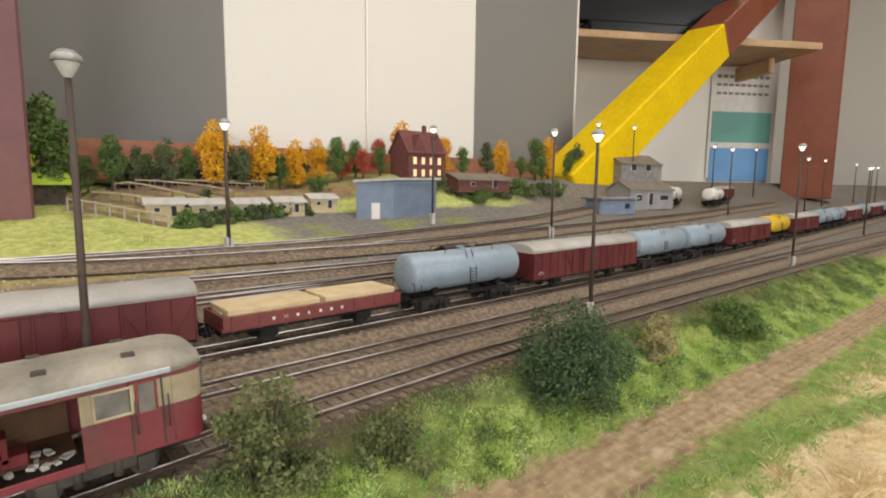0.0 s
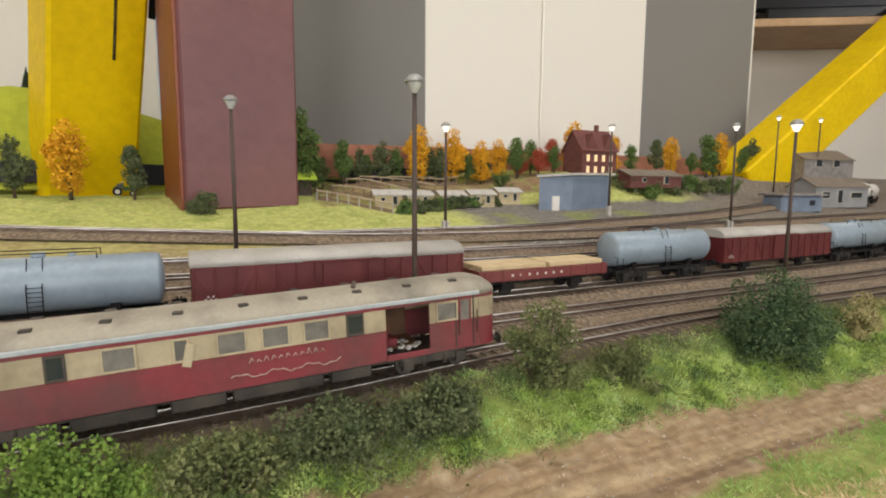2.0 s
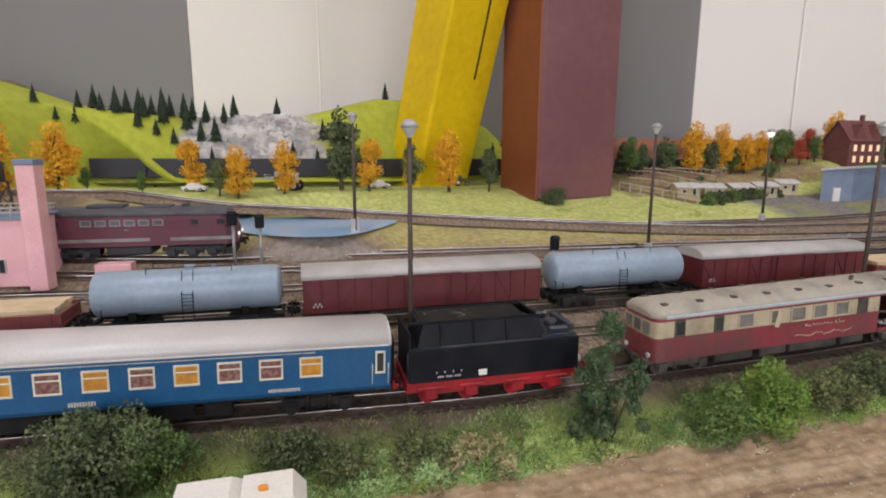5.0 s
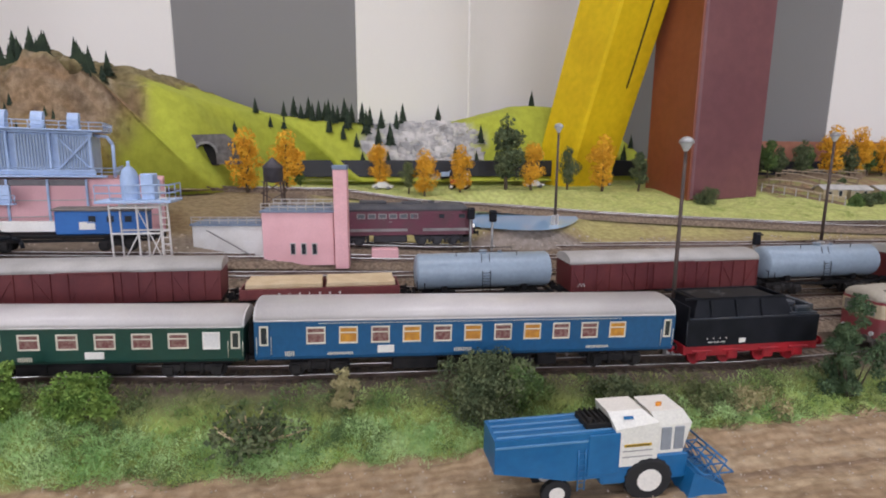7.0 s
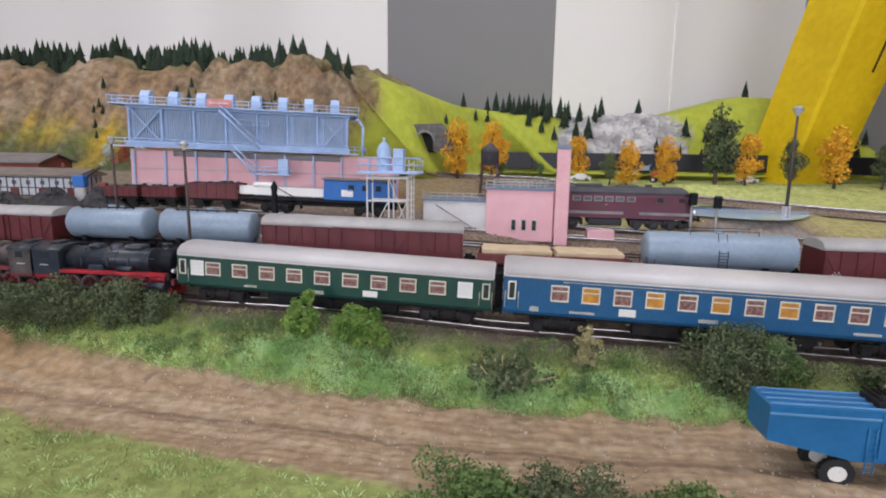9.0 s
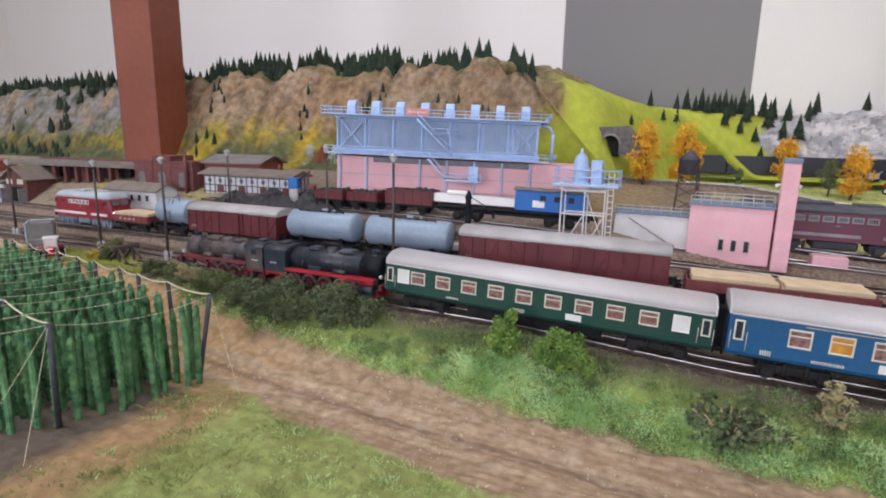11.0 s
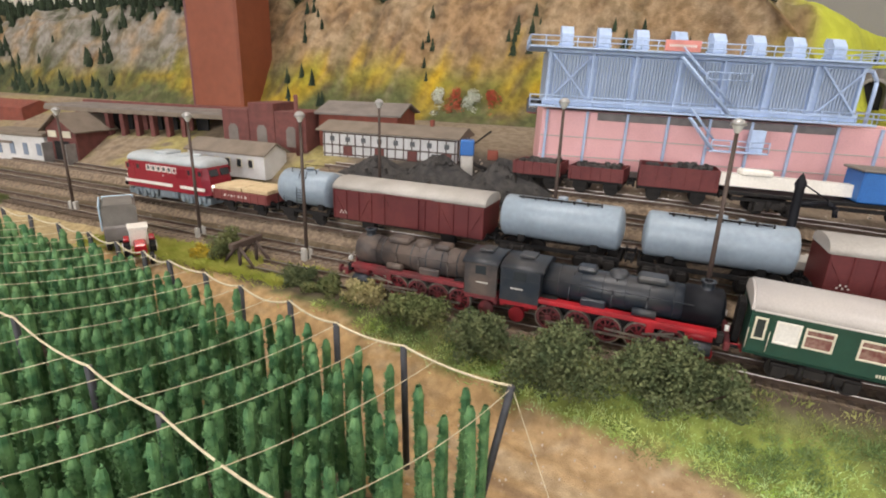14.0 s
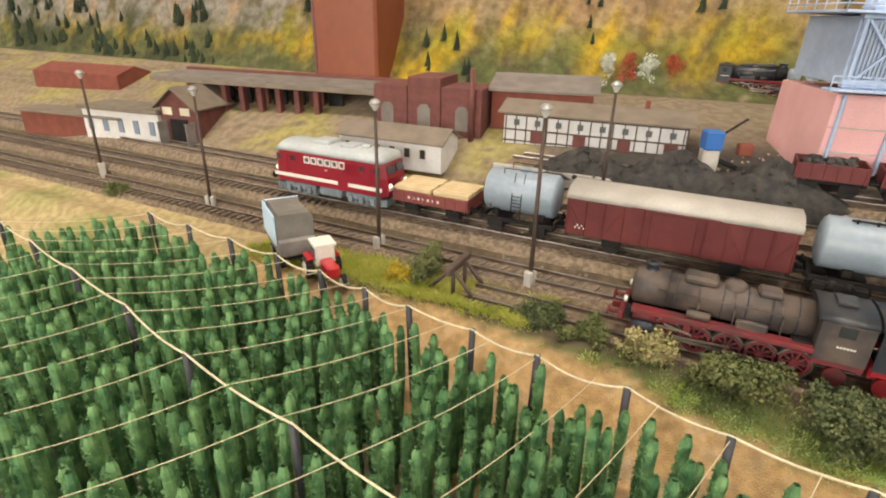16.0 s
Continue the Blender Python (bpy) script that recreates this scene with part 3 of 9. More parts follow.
    rut = np.minimum(np.abs(y - r + 0.030 + 0.2 * e), np.abs(y - r + 0.052 + 0.2 * e))
    put(band(0.004 - rut, 0.003) * band(r - y, 0.004), (0.50, 0.37, 0.225))
    put(band(0.0025 - np.abs(y - r + 0.040 + 0.3 * e), 0.002) * band(r - y, 0.004) * 0.6, (0.20, 0.13, 0.085))
    fine = np.sin((y - r) * 1150 + 2.2 * n1 + 0.8 * n2)
    put(band(r - y, 0.006) * np.clip(fine * 2 - 0.8 + 2 * n2, 0, 1) * lerp(x, [-0.35, -0.1], [0.10, 0.42]), (0.54, 0.42, 0.27))
    put(band(r - y, 0.006) * np.clip(-fine * 2 - 1.0 - 2 * n2, 0, 1) * lerp(x, [-0.35, -0.1], [0.08, 0.34]), (0.20, 0.135, 0.085))
    put(band(r - y, 0.006) * np.clip(n3 * 3 - 0.7 + n2, 0, 1) * 0.5, (0.56, 0.46, 0.33))
    put(band(r - y, 0.006) * np.clip(-n3 * 3 - 0.9 - n2, 0, 1) * 0.5, (0.22, 0.155, 0.10))
    w = r - lerp(x, [-0.9, -0.35, 0.0, 0.4, 0.8, 1.2], [0.045, 0.06, 0.085, 0.10, 0.045, 0.035])
    put(band(w - y + 1.5 * e, 0.006) * band(x + 0.33, 0.02), (0.33, 0.38, 0.11))
    put(band(w - y - 0.028 + 1.5 * e, 0.008) * band(x - 0.72, 0.05), (0.76, 0.62, 0.38))
    put(band(0.012 - np.abs(y + 0.155 + 0.25 * (x - 1.05) + e), 0.006) * band(x - 0.72, 0.05) * band(w - y, 0.004), (0.25, 0.31, 0.09))
    put(band(-0.28 - x, 0.02) * band(w - y + e, 0.006), (0.42, 0.275, 0.125))
    # dark hop soil, deepened for the shade between the vines
    put(band(-0.325 - x, 0.02) * band(w - 0.016 - y + e, 0.006), (0.15, 0.115, 0.082))
    put(band(-0.69 - x + 3 * e, 0.04) * band(0.018 - y + e, 0.01), (0.52, 0.41, 0.22))
    put(band(-0.80 - x + 3 * e, 0.04) * band(0.018 - y + e, 0.01) * band(n1 - 0.1, 0.4), (0.34, 0.34, 0.13))
    return C


gxs = np.unique(np.concatenate([np.arange(-3.1, -1.2, 0.04), np.arange(-1.2, 1.9, 0.006), np.arange(1.9, 5.5, 0.04)]).round(4))
gys = np.unique(np.concatenate([np.arange(-0.62, -0.22, 0.008), np.arange(-0.22, -0.06, 0.0016), np.arange(-0.06, 0.45, 0.0032), np.arange(0.45, 1.72, 0.02)]).round(4))
GX, GY = np.meshgrid(gxs, gys, indexing="ij")
GZ = height(GX, GY)
road = np.clip((-0.07 - GY) / 0.01, 0, 1)
calm = np.clip((0.12 - GY) / 0.05, 0.2, 1)
rl = -0.074 + 0.010 * np.sin(3.2 * GX)
GZ = GZ + 0.00022 * np.sin((GY - rl) * 1150) * np.clip((-0.075 - GY) / 0.01, 0, 1) * np.clip((GY + 0.17) / 0.02, 0, 1)
GZ = GZ + (0.0010 * vnoise(GX, GY, 300, 8) * (0.5 + road) + 0.0006 * vnoise(GX, GY, 700, 9)) * calm
GZ = GZ + 0.0025 * vnoise(GX, GY, 60, 10) * np.clip((-0.09 - GY) / 0.03, 0, 1)
# keep within the back wall where there is one
keep = GY < np.where(GX < CORNER, wall_y(GX) - 0.01, 1.72)
ni, nj = GX.shape
ids = np.arange(ni * nj).reshape(ni, nj)
Q = np.stack([ids[:-1, :-1], ids[1:, :-1], ids[1:, 1:], ids[:-1, 1:]], -1).reshape(-1, 4)
kf = (keep[:-1, :-1] & keep[1:, 1:]).reshape(-1)
Q = Q[kf]
gme = bpy.data.meshes.new("ground")
gme.from_pydata(folded(np.stack([GX, GY, GZ], -1)).tolist(), [], Q.tolist())
col = gme.color_attributes.new("soil", "FLOAT_COLOR", "POINT")
colours = np.concatenate([soil(GX, GY).reshape(-1, 3), np.ones((ni * nj, 1))], 1)
col.data.foreach_set("color", colours.astype(np.float32).ravel())
gme.polygons.foreach_set("use_smooth", [True] * len(gme.polygons))
gme.materials.append(SOIL)
tagged(new("ground", gme), "", "", kind="structure")
table = thing("layout_table", (0, 0, 0), 0, "dark wooden table frame that carries the model landscape", "table")
part("apron", Mesh().box((1.2, -0.60, -0.14), (8.6, 0.03, 0.19), ch=0.003), DARKBOARD, table)
part("board", Mesh().box((1.2, 0.0, -0.17), (8.6, 1.2, 0.03), ch=0.003), DARKBOARD, table)
for lx in (-2.6, -0.9, 0.9, 2.6, 4.6):
    part("leg", Mesh().box((lx, -0.5, -0.52), (0.07, 0.07, 0.68), ch=0.004), DARKBOARD, table)

# pond
pm = Mesh()
ring = [(0.243 + 0.098 * math.cos(a) * (1 + 0.06 * math.sin(3 * a)), 0.315 + 0.110 * math.sin(a) * (1 + 0.08 * math.sin(4 * a + 1))) for a in np.linspace(0, 2 * math.pi, 40, endpoint=False)]
pm.add(folded([(x, y, 0.0494) for x, y in ring]), [tuple(range(40))])
solo("water", pm, WATER, "", "", kind="structure")

# ---------------- rails ----------------
GAUGE = 0.0165
sleeper_me = Mesh().box((0, 0, -0.0036), (0.0030, 0.0285, 0.0018), ch=0.0003).data("sleeper")
sleeper_me.materials.append(SLEEPER)


def track(pts, label, pieces=0, bed=0.017, pitch=0.0074, tilt=True):
    """A track through points x, y: gravel bed, sleepers, two rails. The first sleepers are things apart, the rest one mesh."""
    P = np.array(pts, float)
    # smooth line
    d = np.r_[0, np.cumsum(np.hypot(*np.diff(P, axis=0).T))]
    s = np.arange(0, d[-1], 0.02)
    X, Y = np.interp(s, d, P[:, 0]), np.interp(s, d, P[:, 1])
    for _ in range(6):
        X[1:-1], Y[1:-1] = (X[:-2] + 2 * X[1:-1] + X[2:]) / 4, (Y[:-2] + 2 * Y[1:-1] + Y[2:]) / 4
    Zt = level(X, Y)
    tx, ty = np.gradient(X), np.gradient(Y)
    q = np.hypot(tx, ty)
    nx, ny = -ty / q, tx / q
    ob = new("railway_track")
    tagged(ob, label, "railway track", "tracks of the yard")

    def strip(prof, material, name):
        V, F = [], []
        for i in range(len(X)):
            V += [(X[i] + nx[i] * o, Y[i] + ny[i] * o, Zt[i] + h) for o, h in prof]
        k = len(prof)
        for i in range(len(X) - 1):
            F += [(i * k + j, (i + 1) * k + j, (i + 1) * k + j + 1, i * k + j + 1) for j in range(k - 1)]
        me = tris(name, folded(V), F, material)
        o2 = new(name, me)
        o2.parent = ob
        return o2
    strip([(-bed - 0.008, -0.0085), (-bed, -0.0034), (bed, -0.0034), (bed + 0.008, -0.0085)], BALLAST, "ballast_bed")
    for sgn in (-1, 1):
        g = sgn * GAUGE / 2
        strip([(g - 0.0010, -0.0028), (g - 0.0004, -0.0022), (g - 0.0006, -0.0004), (g + 0.0006, -0.0004), (g + 0.0004, -0.0022), (g + 0.0010, -0.0028)], RAIL, "rail")
        strip([(g - 0.0006, -0.0005), (g - 0.0005, 0.0), (g + 0.0005, 0.0), (g + 0.0006, -0.0005)], RAILTOP, "rail_head")
    m = np.arange(0.01, d[-1] - 0.02, pitch)
    V, F = [], []
    base = np.array([v.co for v in sleeper_me.vertices])
    faces = [tuple(p.vertices) for p in sleeper_me.polygons]
    for c, t in enumerate(m):
        x, y = np.interp(t, s, X), np.interp(t, s, Y)
        a = math.atan2(np.interp(t, s, ty), np.interp(t, s, tx)) + rnd(-0.02, 0.02)
        z = float(level(x, y))
        if c < pieces:
            o2 = new("sleeper", sleeper_me)
            o2.parent = ob
            o2.matrix_local = stand((x, y, z + 0.0002), math.degrees(a))
        else:
            r = np.array([[math.cos(a), -math.sin(a)], [math.sin(a), math.cos(a)]])
            k = len(V)
            p = base.copy()
            p[:, :2] = base[:, :2] @ r.T + (x, y)
            p[:, 2] += z + 0.0002
            V += p.tolist()
            F += [tuple(i + k for i in f) for f in faces]
    if V:
        o2 = new("sleeper_bed", tris("sleeper_bed", folded(V), F, SLEEPER))
        o2.parent = ob
        tagged(o2, kind="stuff")
    return ob


OLD = "weathered railway track with wooden sleepers on brown gravel"
track([(-0.545, 0.0), (0.9, 0.0), (2.2, -0.02), (3.9, -0.02)], OLD, 300)
track([(-1.6, 0.035), (-0.9, 0.036), (-0.2, 0.037), (1.0, 0.037), (2.4, 0.03), (3.9, 0.03)], OLD, 120)
track([(-1.6, 0.072), (-0.8, 0.074), (1.2, 0.075), (2.0, 0.10), (3.9, 0.17)], OLD, 120)
track([(-1.6, 0.112), (-0.5, 0.108), (0.4, 0.104), (1.3, 0.11), (2.4, 0.16), (3.9, 0.24)], OLD)
track([(-0.62, 0.142), (0.0, 0.138), (0.4, 0.136), (0.9, 0.15), (1.6, 0.165)], OLD)
track([(0.02, 0.212), (0.2, 0.209), (0.45, 0.2), (0.9, 0.182), (1.5, 0.19), (2.4, 0.23)], OLD)
track([(-0.62, 0.178), (-0.25, 0.176), (-0.05, 0.178), (0.2, 0.176), (0.55, 0.158), (0.9, 0.15)], OLD)
track([(-0.14, 0.44), (0.15, 0.381), (0.27, 0.354), (0.34, 0.328), (0.45, 0.300), (0.53, 0.284), (0.62, 0.264), (0.72, 0.248), (0.88, 0.241), (1.0, 0.237), (1.7, 0.27), (2.4, 0.33)], "single railway track along the edge of the meadow")
track([(0.62, 0.264), (0.9, 0.262), (1.25, 0.30), (1.9, 0.44)], "siding that leaves the meadow track past the sheds")

# ---------------- rolling stock ----------------


def disc(m, c, r, w, seg=14):
    m.cyl((c[0], c[1] - w / 2, c[2]), (c[0], c[1] + w / 2, c[2]), r, seg=seg)
    return m


def wheelset(parent, x, r=0.0053, material=None, half=0.0078):
    w = Mesh()
    for s in (-1, 1):
        disc(w, (x, s * half, r), r, 0.0022)
    w.cyl((x, -half, r), (x, half, r), 0.0011, seg=8)
    return part("wheelset", w, material or BOGIE, parent)


def bogie(parent, x, wb=0.028, r=0.0053, material=None, half=0.0115):
    material = material or BOGIE
    f = Mesh()
    for s in (-1, 1):
        f.box((x, s * half, 0.0075), (wb * 1.25, 0.0022, 0.0042))
        for k in (-1, 1):
            f.box((x + k * wb / 2, s * (half + 0.0008), 0.006), (0.006, 0.0028, 0.0052))
            f.cyl((x + k * wb * 0.2, s * (half + 0.0006), 0.004), (x + k * wb * 0.2, s * (half + 0.0006), 0.011), 0.0016, seg=8)
    f.box((x, 0, 0.009), (0.008, half * 2, 0.003))
    b = part("bogie", f, material, parent)
    for k in (-1, 1):
        wheelset(b, x + k * wb / 2, r, material)
    return b


def buffers(parent, x, s, z=0.0122, material=None):
    for k in (-1, 1):
        b = Mesh().cyl((x, k * 0.0098, z), (x + s * 0.0045, k * 0.0098, z), 0.0012, seg=8)
        b.cyl((x + s * 0.0045, k * 0.0098, z), (x + s * 0.0056, k * 0.0098, z), 0.0026, seg=10)
        part("buffer", b, material or UNDER, parent)
    return part("coupling", Mesh().box((x + s * 0.002, 0, z - 0.001), (0.005, 0.002, 0.0035)), material or UNDER, parent)


def arc(w, z0, rise, n=10, p=2.4):
    """The outline of an arched roof, from one eave to the other."""
    out = []
    for i in range(n + 1):
        a = math.pi * i / n
        c, s = math.cos(a), math.sin(a)
        out.append((w * math.copysign(abs(c) ** (2 / p), c), z0 + rise * s ** (2 / p)))
    return out


def pane_window(parent, x, z, w, h, side, half, frame_m, pane_m, bar=False):
    y = side * half
    f = Mesh()
    t = 0.0009
    for dz in (-h / 2, h / 2):
        f.box((x, y, z + dz), (w + t, 0.0009, t))
    for dx in (-w / 2, w / 2):
        f.box((x + dx, y, z), (t, 0.0009, h - t))
    if bar:
        f.box((x, y, z + h * 0.16), (w - t, 0.0008, t * 0.7))
    wn_ = part("window", f, frame_m, parent)
    part("pane", Mesh().box((x, y - side * 0.0002, z), (w - t * 0.5, 0.0006, h - t * 0.5), ch=0.00005), pane_m, wn_)
    return wn_


def coach(at, L, paint, label, wins, blanks, lit, text):
    """A passenger coach: body, arched roof, framed windows, doors, bogies and gangways."""
    c = thing("passenger_coach", at, 0, label, "train coach", "coaches on the front track")
    hw = 0.0163
    part("body", Mesh().prism([(-hw, 0.0145), (-hw * 0.94, 0.0127), (hw * 0.94, 0.0127), (hw, 0.0145), (hw, 0.0345), (-hw, 0.0345)], 0.001, L - 0.001), paint, c)
    r = Mesh().prism(arc(hw + 0.0003, 0.0343, 0.0088), 0.0018, L - 0.0018, smooth=True)
    for e, s in ((0.0018, -1), (L - 0.0018, 1)):
        r.prism([(y * 0.965, 0.0343 + (z - 0.0343) * 0.93) for y, z in arc(hw, 0.0343, 0.0088)], e - 0.0012 if s < 0 else e, e if s < 0 else e + 0.0012)
    part("roof", r, ROOF, c, "silver-grey arched roof")
    g = Mesh()
    for side in (-1, 1):
        g.box((L / 2, side * (hw + 0.0004), 0.0347), (L - 0.004, 0.0007, 0.0007), ch=0.0001)
    part("gutter", g, ROOF, c)
    for side in (-1, 1):
        for i, (x, lt) in enumerate(zip(wins, lit)):
            pane_window(c, x * L, 0.0262, 0.0108, 0.0088, side, hw, FRAMEW, lt, True)
        for x in blanks:
            pane_window(c, x * L, 0.0262, 0.0092, 0.0100, side, hw, PURELY, OFFWHITE)
        for x in (0.024, 0.976):
            d = Mesh()
            d.box((x * L, side * hw, 0.0238), (0.0075, 0.0007, 0.0186), ch=0.0002)
            door = part("door", d, paint, c)
            pane_window(c, x * L, 0.0265, 0.0044, 0.0100, side, hw + 0.0004, FRAMEW, PANE)
            h = Mesh()
            for k in (-1, 1):
                h.cyl((x * L + k * 0.0043, side * (hw + 0.0008), 0.016), (x * L + k * 0.0043, side * (hw + 0.0008), 0.026), 0.00022, seg=5)
            part("handrail", h, FRAMEW, door)
        s = Mesh()
        for x, w, z, hgt in text:
            n = max(2, int(w / 0.0011))
            for i in range(n):
                s.box((x * L + (i - n / 2) * w / n, side * (hw + 0.0001), z), (w / n * 0.6, 0.0003, hgt * (0.8 + 0.2 * ((i * 7) % 3) / 2)), ch=0.00002)
        tagged(part("lettering", s, FRAMEW, c), kind="stuff")
    sg = Mesh()
    sg.box((text[0][0] * L, -hw - 0.0003, 0.0178), (0.0105, 0.0006, 0.0042), ch=0.0001)
    part("destination_board", sg, PURELY, c, "white destination board")
    u = Mesh()
    u.box((L / 2, 0, 0.0116), (L * 0.94, 0.024, 0.0024))
    for x, w in ((0.36, 0.03), (0.47, 0.018), (0.58, 0.034), (0.68, 0.014)):
        u.box((x * L, -0.0095, 0.0072), (w, 0.006, 0.0068))
        u.box((x * L + 0.006, 0.0095, 0.0078), (w, 0.006, 0.0068))
    part("underframe", u, UNDER, c)
    for x in (0.14, 0.86):
        bogie(c, x * L, 0.0285)
    for e, s in ((0.0, -1), (L, 1)):
        b = Mesh().box((e + s * 0.0015, 0, 0.0225), (0.0028, 0.0095, 0.0205))
        for k in range(3):
            b.box((e + s * (0.0004 + 0.0011 * k), 0, 0.0225), (0.0008, 0.0105 - 0.0004 * (k % 2), 0.0215))
        part("gangway", b, UNDER, c)
    buffers(c, 0.0, -1), buffers(c, L, 1)
    return c


Z0 = 0.0


def settle(c, L, k):
    """Stand a vehicle on the dipped front track, tilted and scaled k times its nominal height to fit the camera's view.
    """
    x0 = c.matrix_world.translation.x
    xa, xb = (x0, x0 + L)
    za, zb = float(level(xa + 0.1 * L, 0.0)), float(level(xb - 0.1 * L, 0.0))
    pitch = math.degrees(math.atan2(za - zb, 0.8 * L))
    c.matrix_world = pose(x0, 0, za + (za - zb) / 8, 0, pitch, 0) @ Matrix.Diagonal((1, k, k, 1))
    return c


settle(coach((0.0, 0, Z0), 0.280, BLUE, "blue passenger coach with silver roof and lit compartments",
      [0.135 + 0.0712 * i for i in range(11)], [], [PANE_RED, PANE_LIT, PANE_RED, PANE_LIT, PANE_RED, PANE_LIT, PANE_RED, PANE_LIT, PANE_RED, PANE_RED, PANE_LIT],
      [(0.29, 0.010, 0.0178, 0.0020), (0.19, 0.016, 0.0158, 0.0016), (0.47, 0.012, 0.0165, 0.0022), (0.80, 0.016, 0.0160, 0.0016), (0.08, 0.006, 0.0162, 0.003), (0.5, 0.20, 0.0330, 0.0006)]), 0.280, 1.15)
settle(coach((-0.236, 0, Z0), 0.231, GREEN, "dark green passenger coach with silver roof and framed windows",
      [0.125 + 0.0885 * i for i in range(9)], [0.072, 0.915], [PANE_RED] * 9,
      [(0.63, 0.010, 0.0178, 0.0020), (0.47, 0.008, 0.0158, 0.0030), (0.25, 0.010, 0.0160, 0.0016)]), 0.231, 1.01)


def railcar(at, L):
    """The dusty diesel railcar with rounded ends, a torn-open door and missing panes."""
    c = thing("railcar", at, 0, "derelict red and cream railcar with dusty roof and torn-open side", "railcar")
    hw = 0.0160

    # sides left open where the door is torn away
    gap = (0.745, 0.835)

    def side_piece(x0, x1, z0, z1, side):
        return Mesh().box(((x0 + x1) / 2 * L, side * (hw - 0.0005), (z0 + z1) / 2), ((x1 - x0) * L, 0.0010, z1 - z0), ch=0.0002)
    A, B, nose = 0.085, 0.945, (0.0075, 0.0120)
    for side in (-1, 1):
        for nm, mt, z0, z1 in (("lower_side", OLDRED, 0.0105, 0.0243), ("upper_side", CREAM, 0.0243, 0.0338)):
            spans = [(A, gap[0]), (gap[1], B)] if side < 0 else [(A, B)]
            for a, b in spans:
                part(nm, side_piece(a, b, z0, z1, side), mt, c)
        part("cant_rail", side_piece(A, B, 0.0338, 0.0354, side), OLDRED, c)
        part("gutter", Mesh().box(((A + B) / 2 * L, side * (hw + 0.0002), 0.0362), ((B - A) * L, 0.0014, 0.0018), ch=0.0003), DROOF, c, "grey gutter strip")
    for sx in (-1, 1):
        for nm, mt, z0, z1, ins in (("lower_end", OLDRED, 0.0105, 0.0243, 0), ("upper_end", CREAM, 0.0243, 0.0338, 0), ("end_band", OLDRED, 0.0338, 0.0356, 0)):
            pts = []
            for i in range(15):
                a = -math.pi / 2 + math.pi * i / 14
                x = nose[sx > 0] * abs(math.cos(a)) ** 0.45
                pts.append(((L * B + x) if sx > 0 else (L * A - x), hw * math.copysign(abs(math.sin(a)) ** 0.45, math.sin(a))))
            m = Mesh()
            k = len(pts)
            m.add([(x, y, z0) for x, y in pts] + [(x, y, z1) for x, y in pts], [(i, i + 1, k + i + 1, k + i) for i in range(k - 1)], True)
            part(nm, m, mt, c)
        tip = L * B + nose[1] if sx > 0 else L * A - nose[0]
        for yy in (-0.0085, 0.0, 0.0085):
            part("end_window", Mesh().box((tip - sx * 0.0002, yy, 0.0292), (0.0012, 0.0058, 0.0072)), PANE_DUST, c)
        part("end_door_panel", Mesh().box((tip - sx * 0.0002, 0, 0.0175), (0.0010, 0.0065, 0.012)), OLDRED, c)
        for yy in (-0.0105, 0.0105):
            xx = tip - sx * 0.0025
            part("headlamp", Mesh().cyl((xx, yy, 0.0135), (xx + sx * 0.003, yy, 0.0135), 0.0016, seg=10), LAMPOFF, c)
        buffers(c, tip - sx * 0.001, sx, 0.0105, DIRTY)
    r = Mesh()
    prof = arc(hw + 0.0004, 0.0354, 0.0072)
    rows = []
    for x0, sx, d in ((A * L + 0.001, -1, nose[0]), (B * L - 0.001, 1, nose[1])):
        tipped = []
        for k in (1, 0.92, 0.75, 0.5, 0.25, 0):
            sc = math.sqrt(max(0.0, 1 - (k * 0.97) ** 2.6))
            tipped.append([(x0 + sx * d * 1.08 * k, y * (0.62 + 0.38 * sc), 0.0354 + (z - 0.0354) * (0.25 + 0.75 * sc)) for y, z in prof])
        rows += tipped if sx < 0 else tipped[::-1]
    r.loft(rows)
    part("roof", r, OLDROOF, c, "dusty beige-grey rounded roof")
    for i in range(9):
        for yy in (-0.0092, 0.0092):
            part("roof_vent", Mesh().box(((0.1 + 0.1 * i) * L, yy, 0.0416), (0.0042, 0.0030, 0.0016), rz=rnd(-0.1, 0.1)), DIRTY, c)
    stack = Mesh().cyl((0.70 * L, -0.004, 0.0425), (0.703 * L, -0.004, 0.0455), 0.0012, seg=8)
    part("exhaust", stack, RUST, c)
    holes = (0.125, 0.235, 0.685)
    for side in (-1, 1):
        for x, w in ((0.125, 0.0065), (0.235, 0.0060), (0.315, 0.0115), (0.40, 0.0055), (0.475, 0.0115), (0.545, 0.0115), (0.615, 0.0115), (0.685, 0.0075), (0.872, 0.0115), (0.955, 0.0085)):
            if x == 0.955:
                continue
            mt = PANE if x in holes else PANE_DUST
            pane_window(c, x * L, 0.0292, w, 0.0084, side, hw + 0.0003, CREAM if x not in holes else DIRTY, mt)
        pane_window(c, 0.912 * L, 0.0290, 0.0062, 0.0105, side, hw + 0.0003, OLDRED, PANE_DUST)
    # hole with hanging panel, seats and clutter inside
    inside = Mesh()
    inside.box((0.79 * L, 0.004, 0.0125), (0.085 * L, 0.018, 0.0012))
    inside.box((0.79 * L, 0.0125, 0.0230), (0.085 * L, 0.001, 0.021))
    part("interior_wall", inside, RAILWOOD, c, "worn brown wooden interior")
    for x in (0.892, 0.932):
        part("door_groove", Mesh().box((x * L, -hw - 0.0002, 0.0235), (0.0006, 0.0006, 0.024)), DIRTY, c)
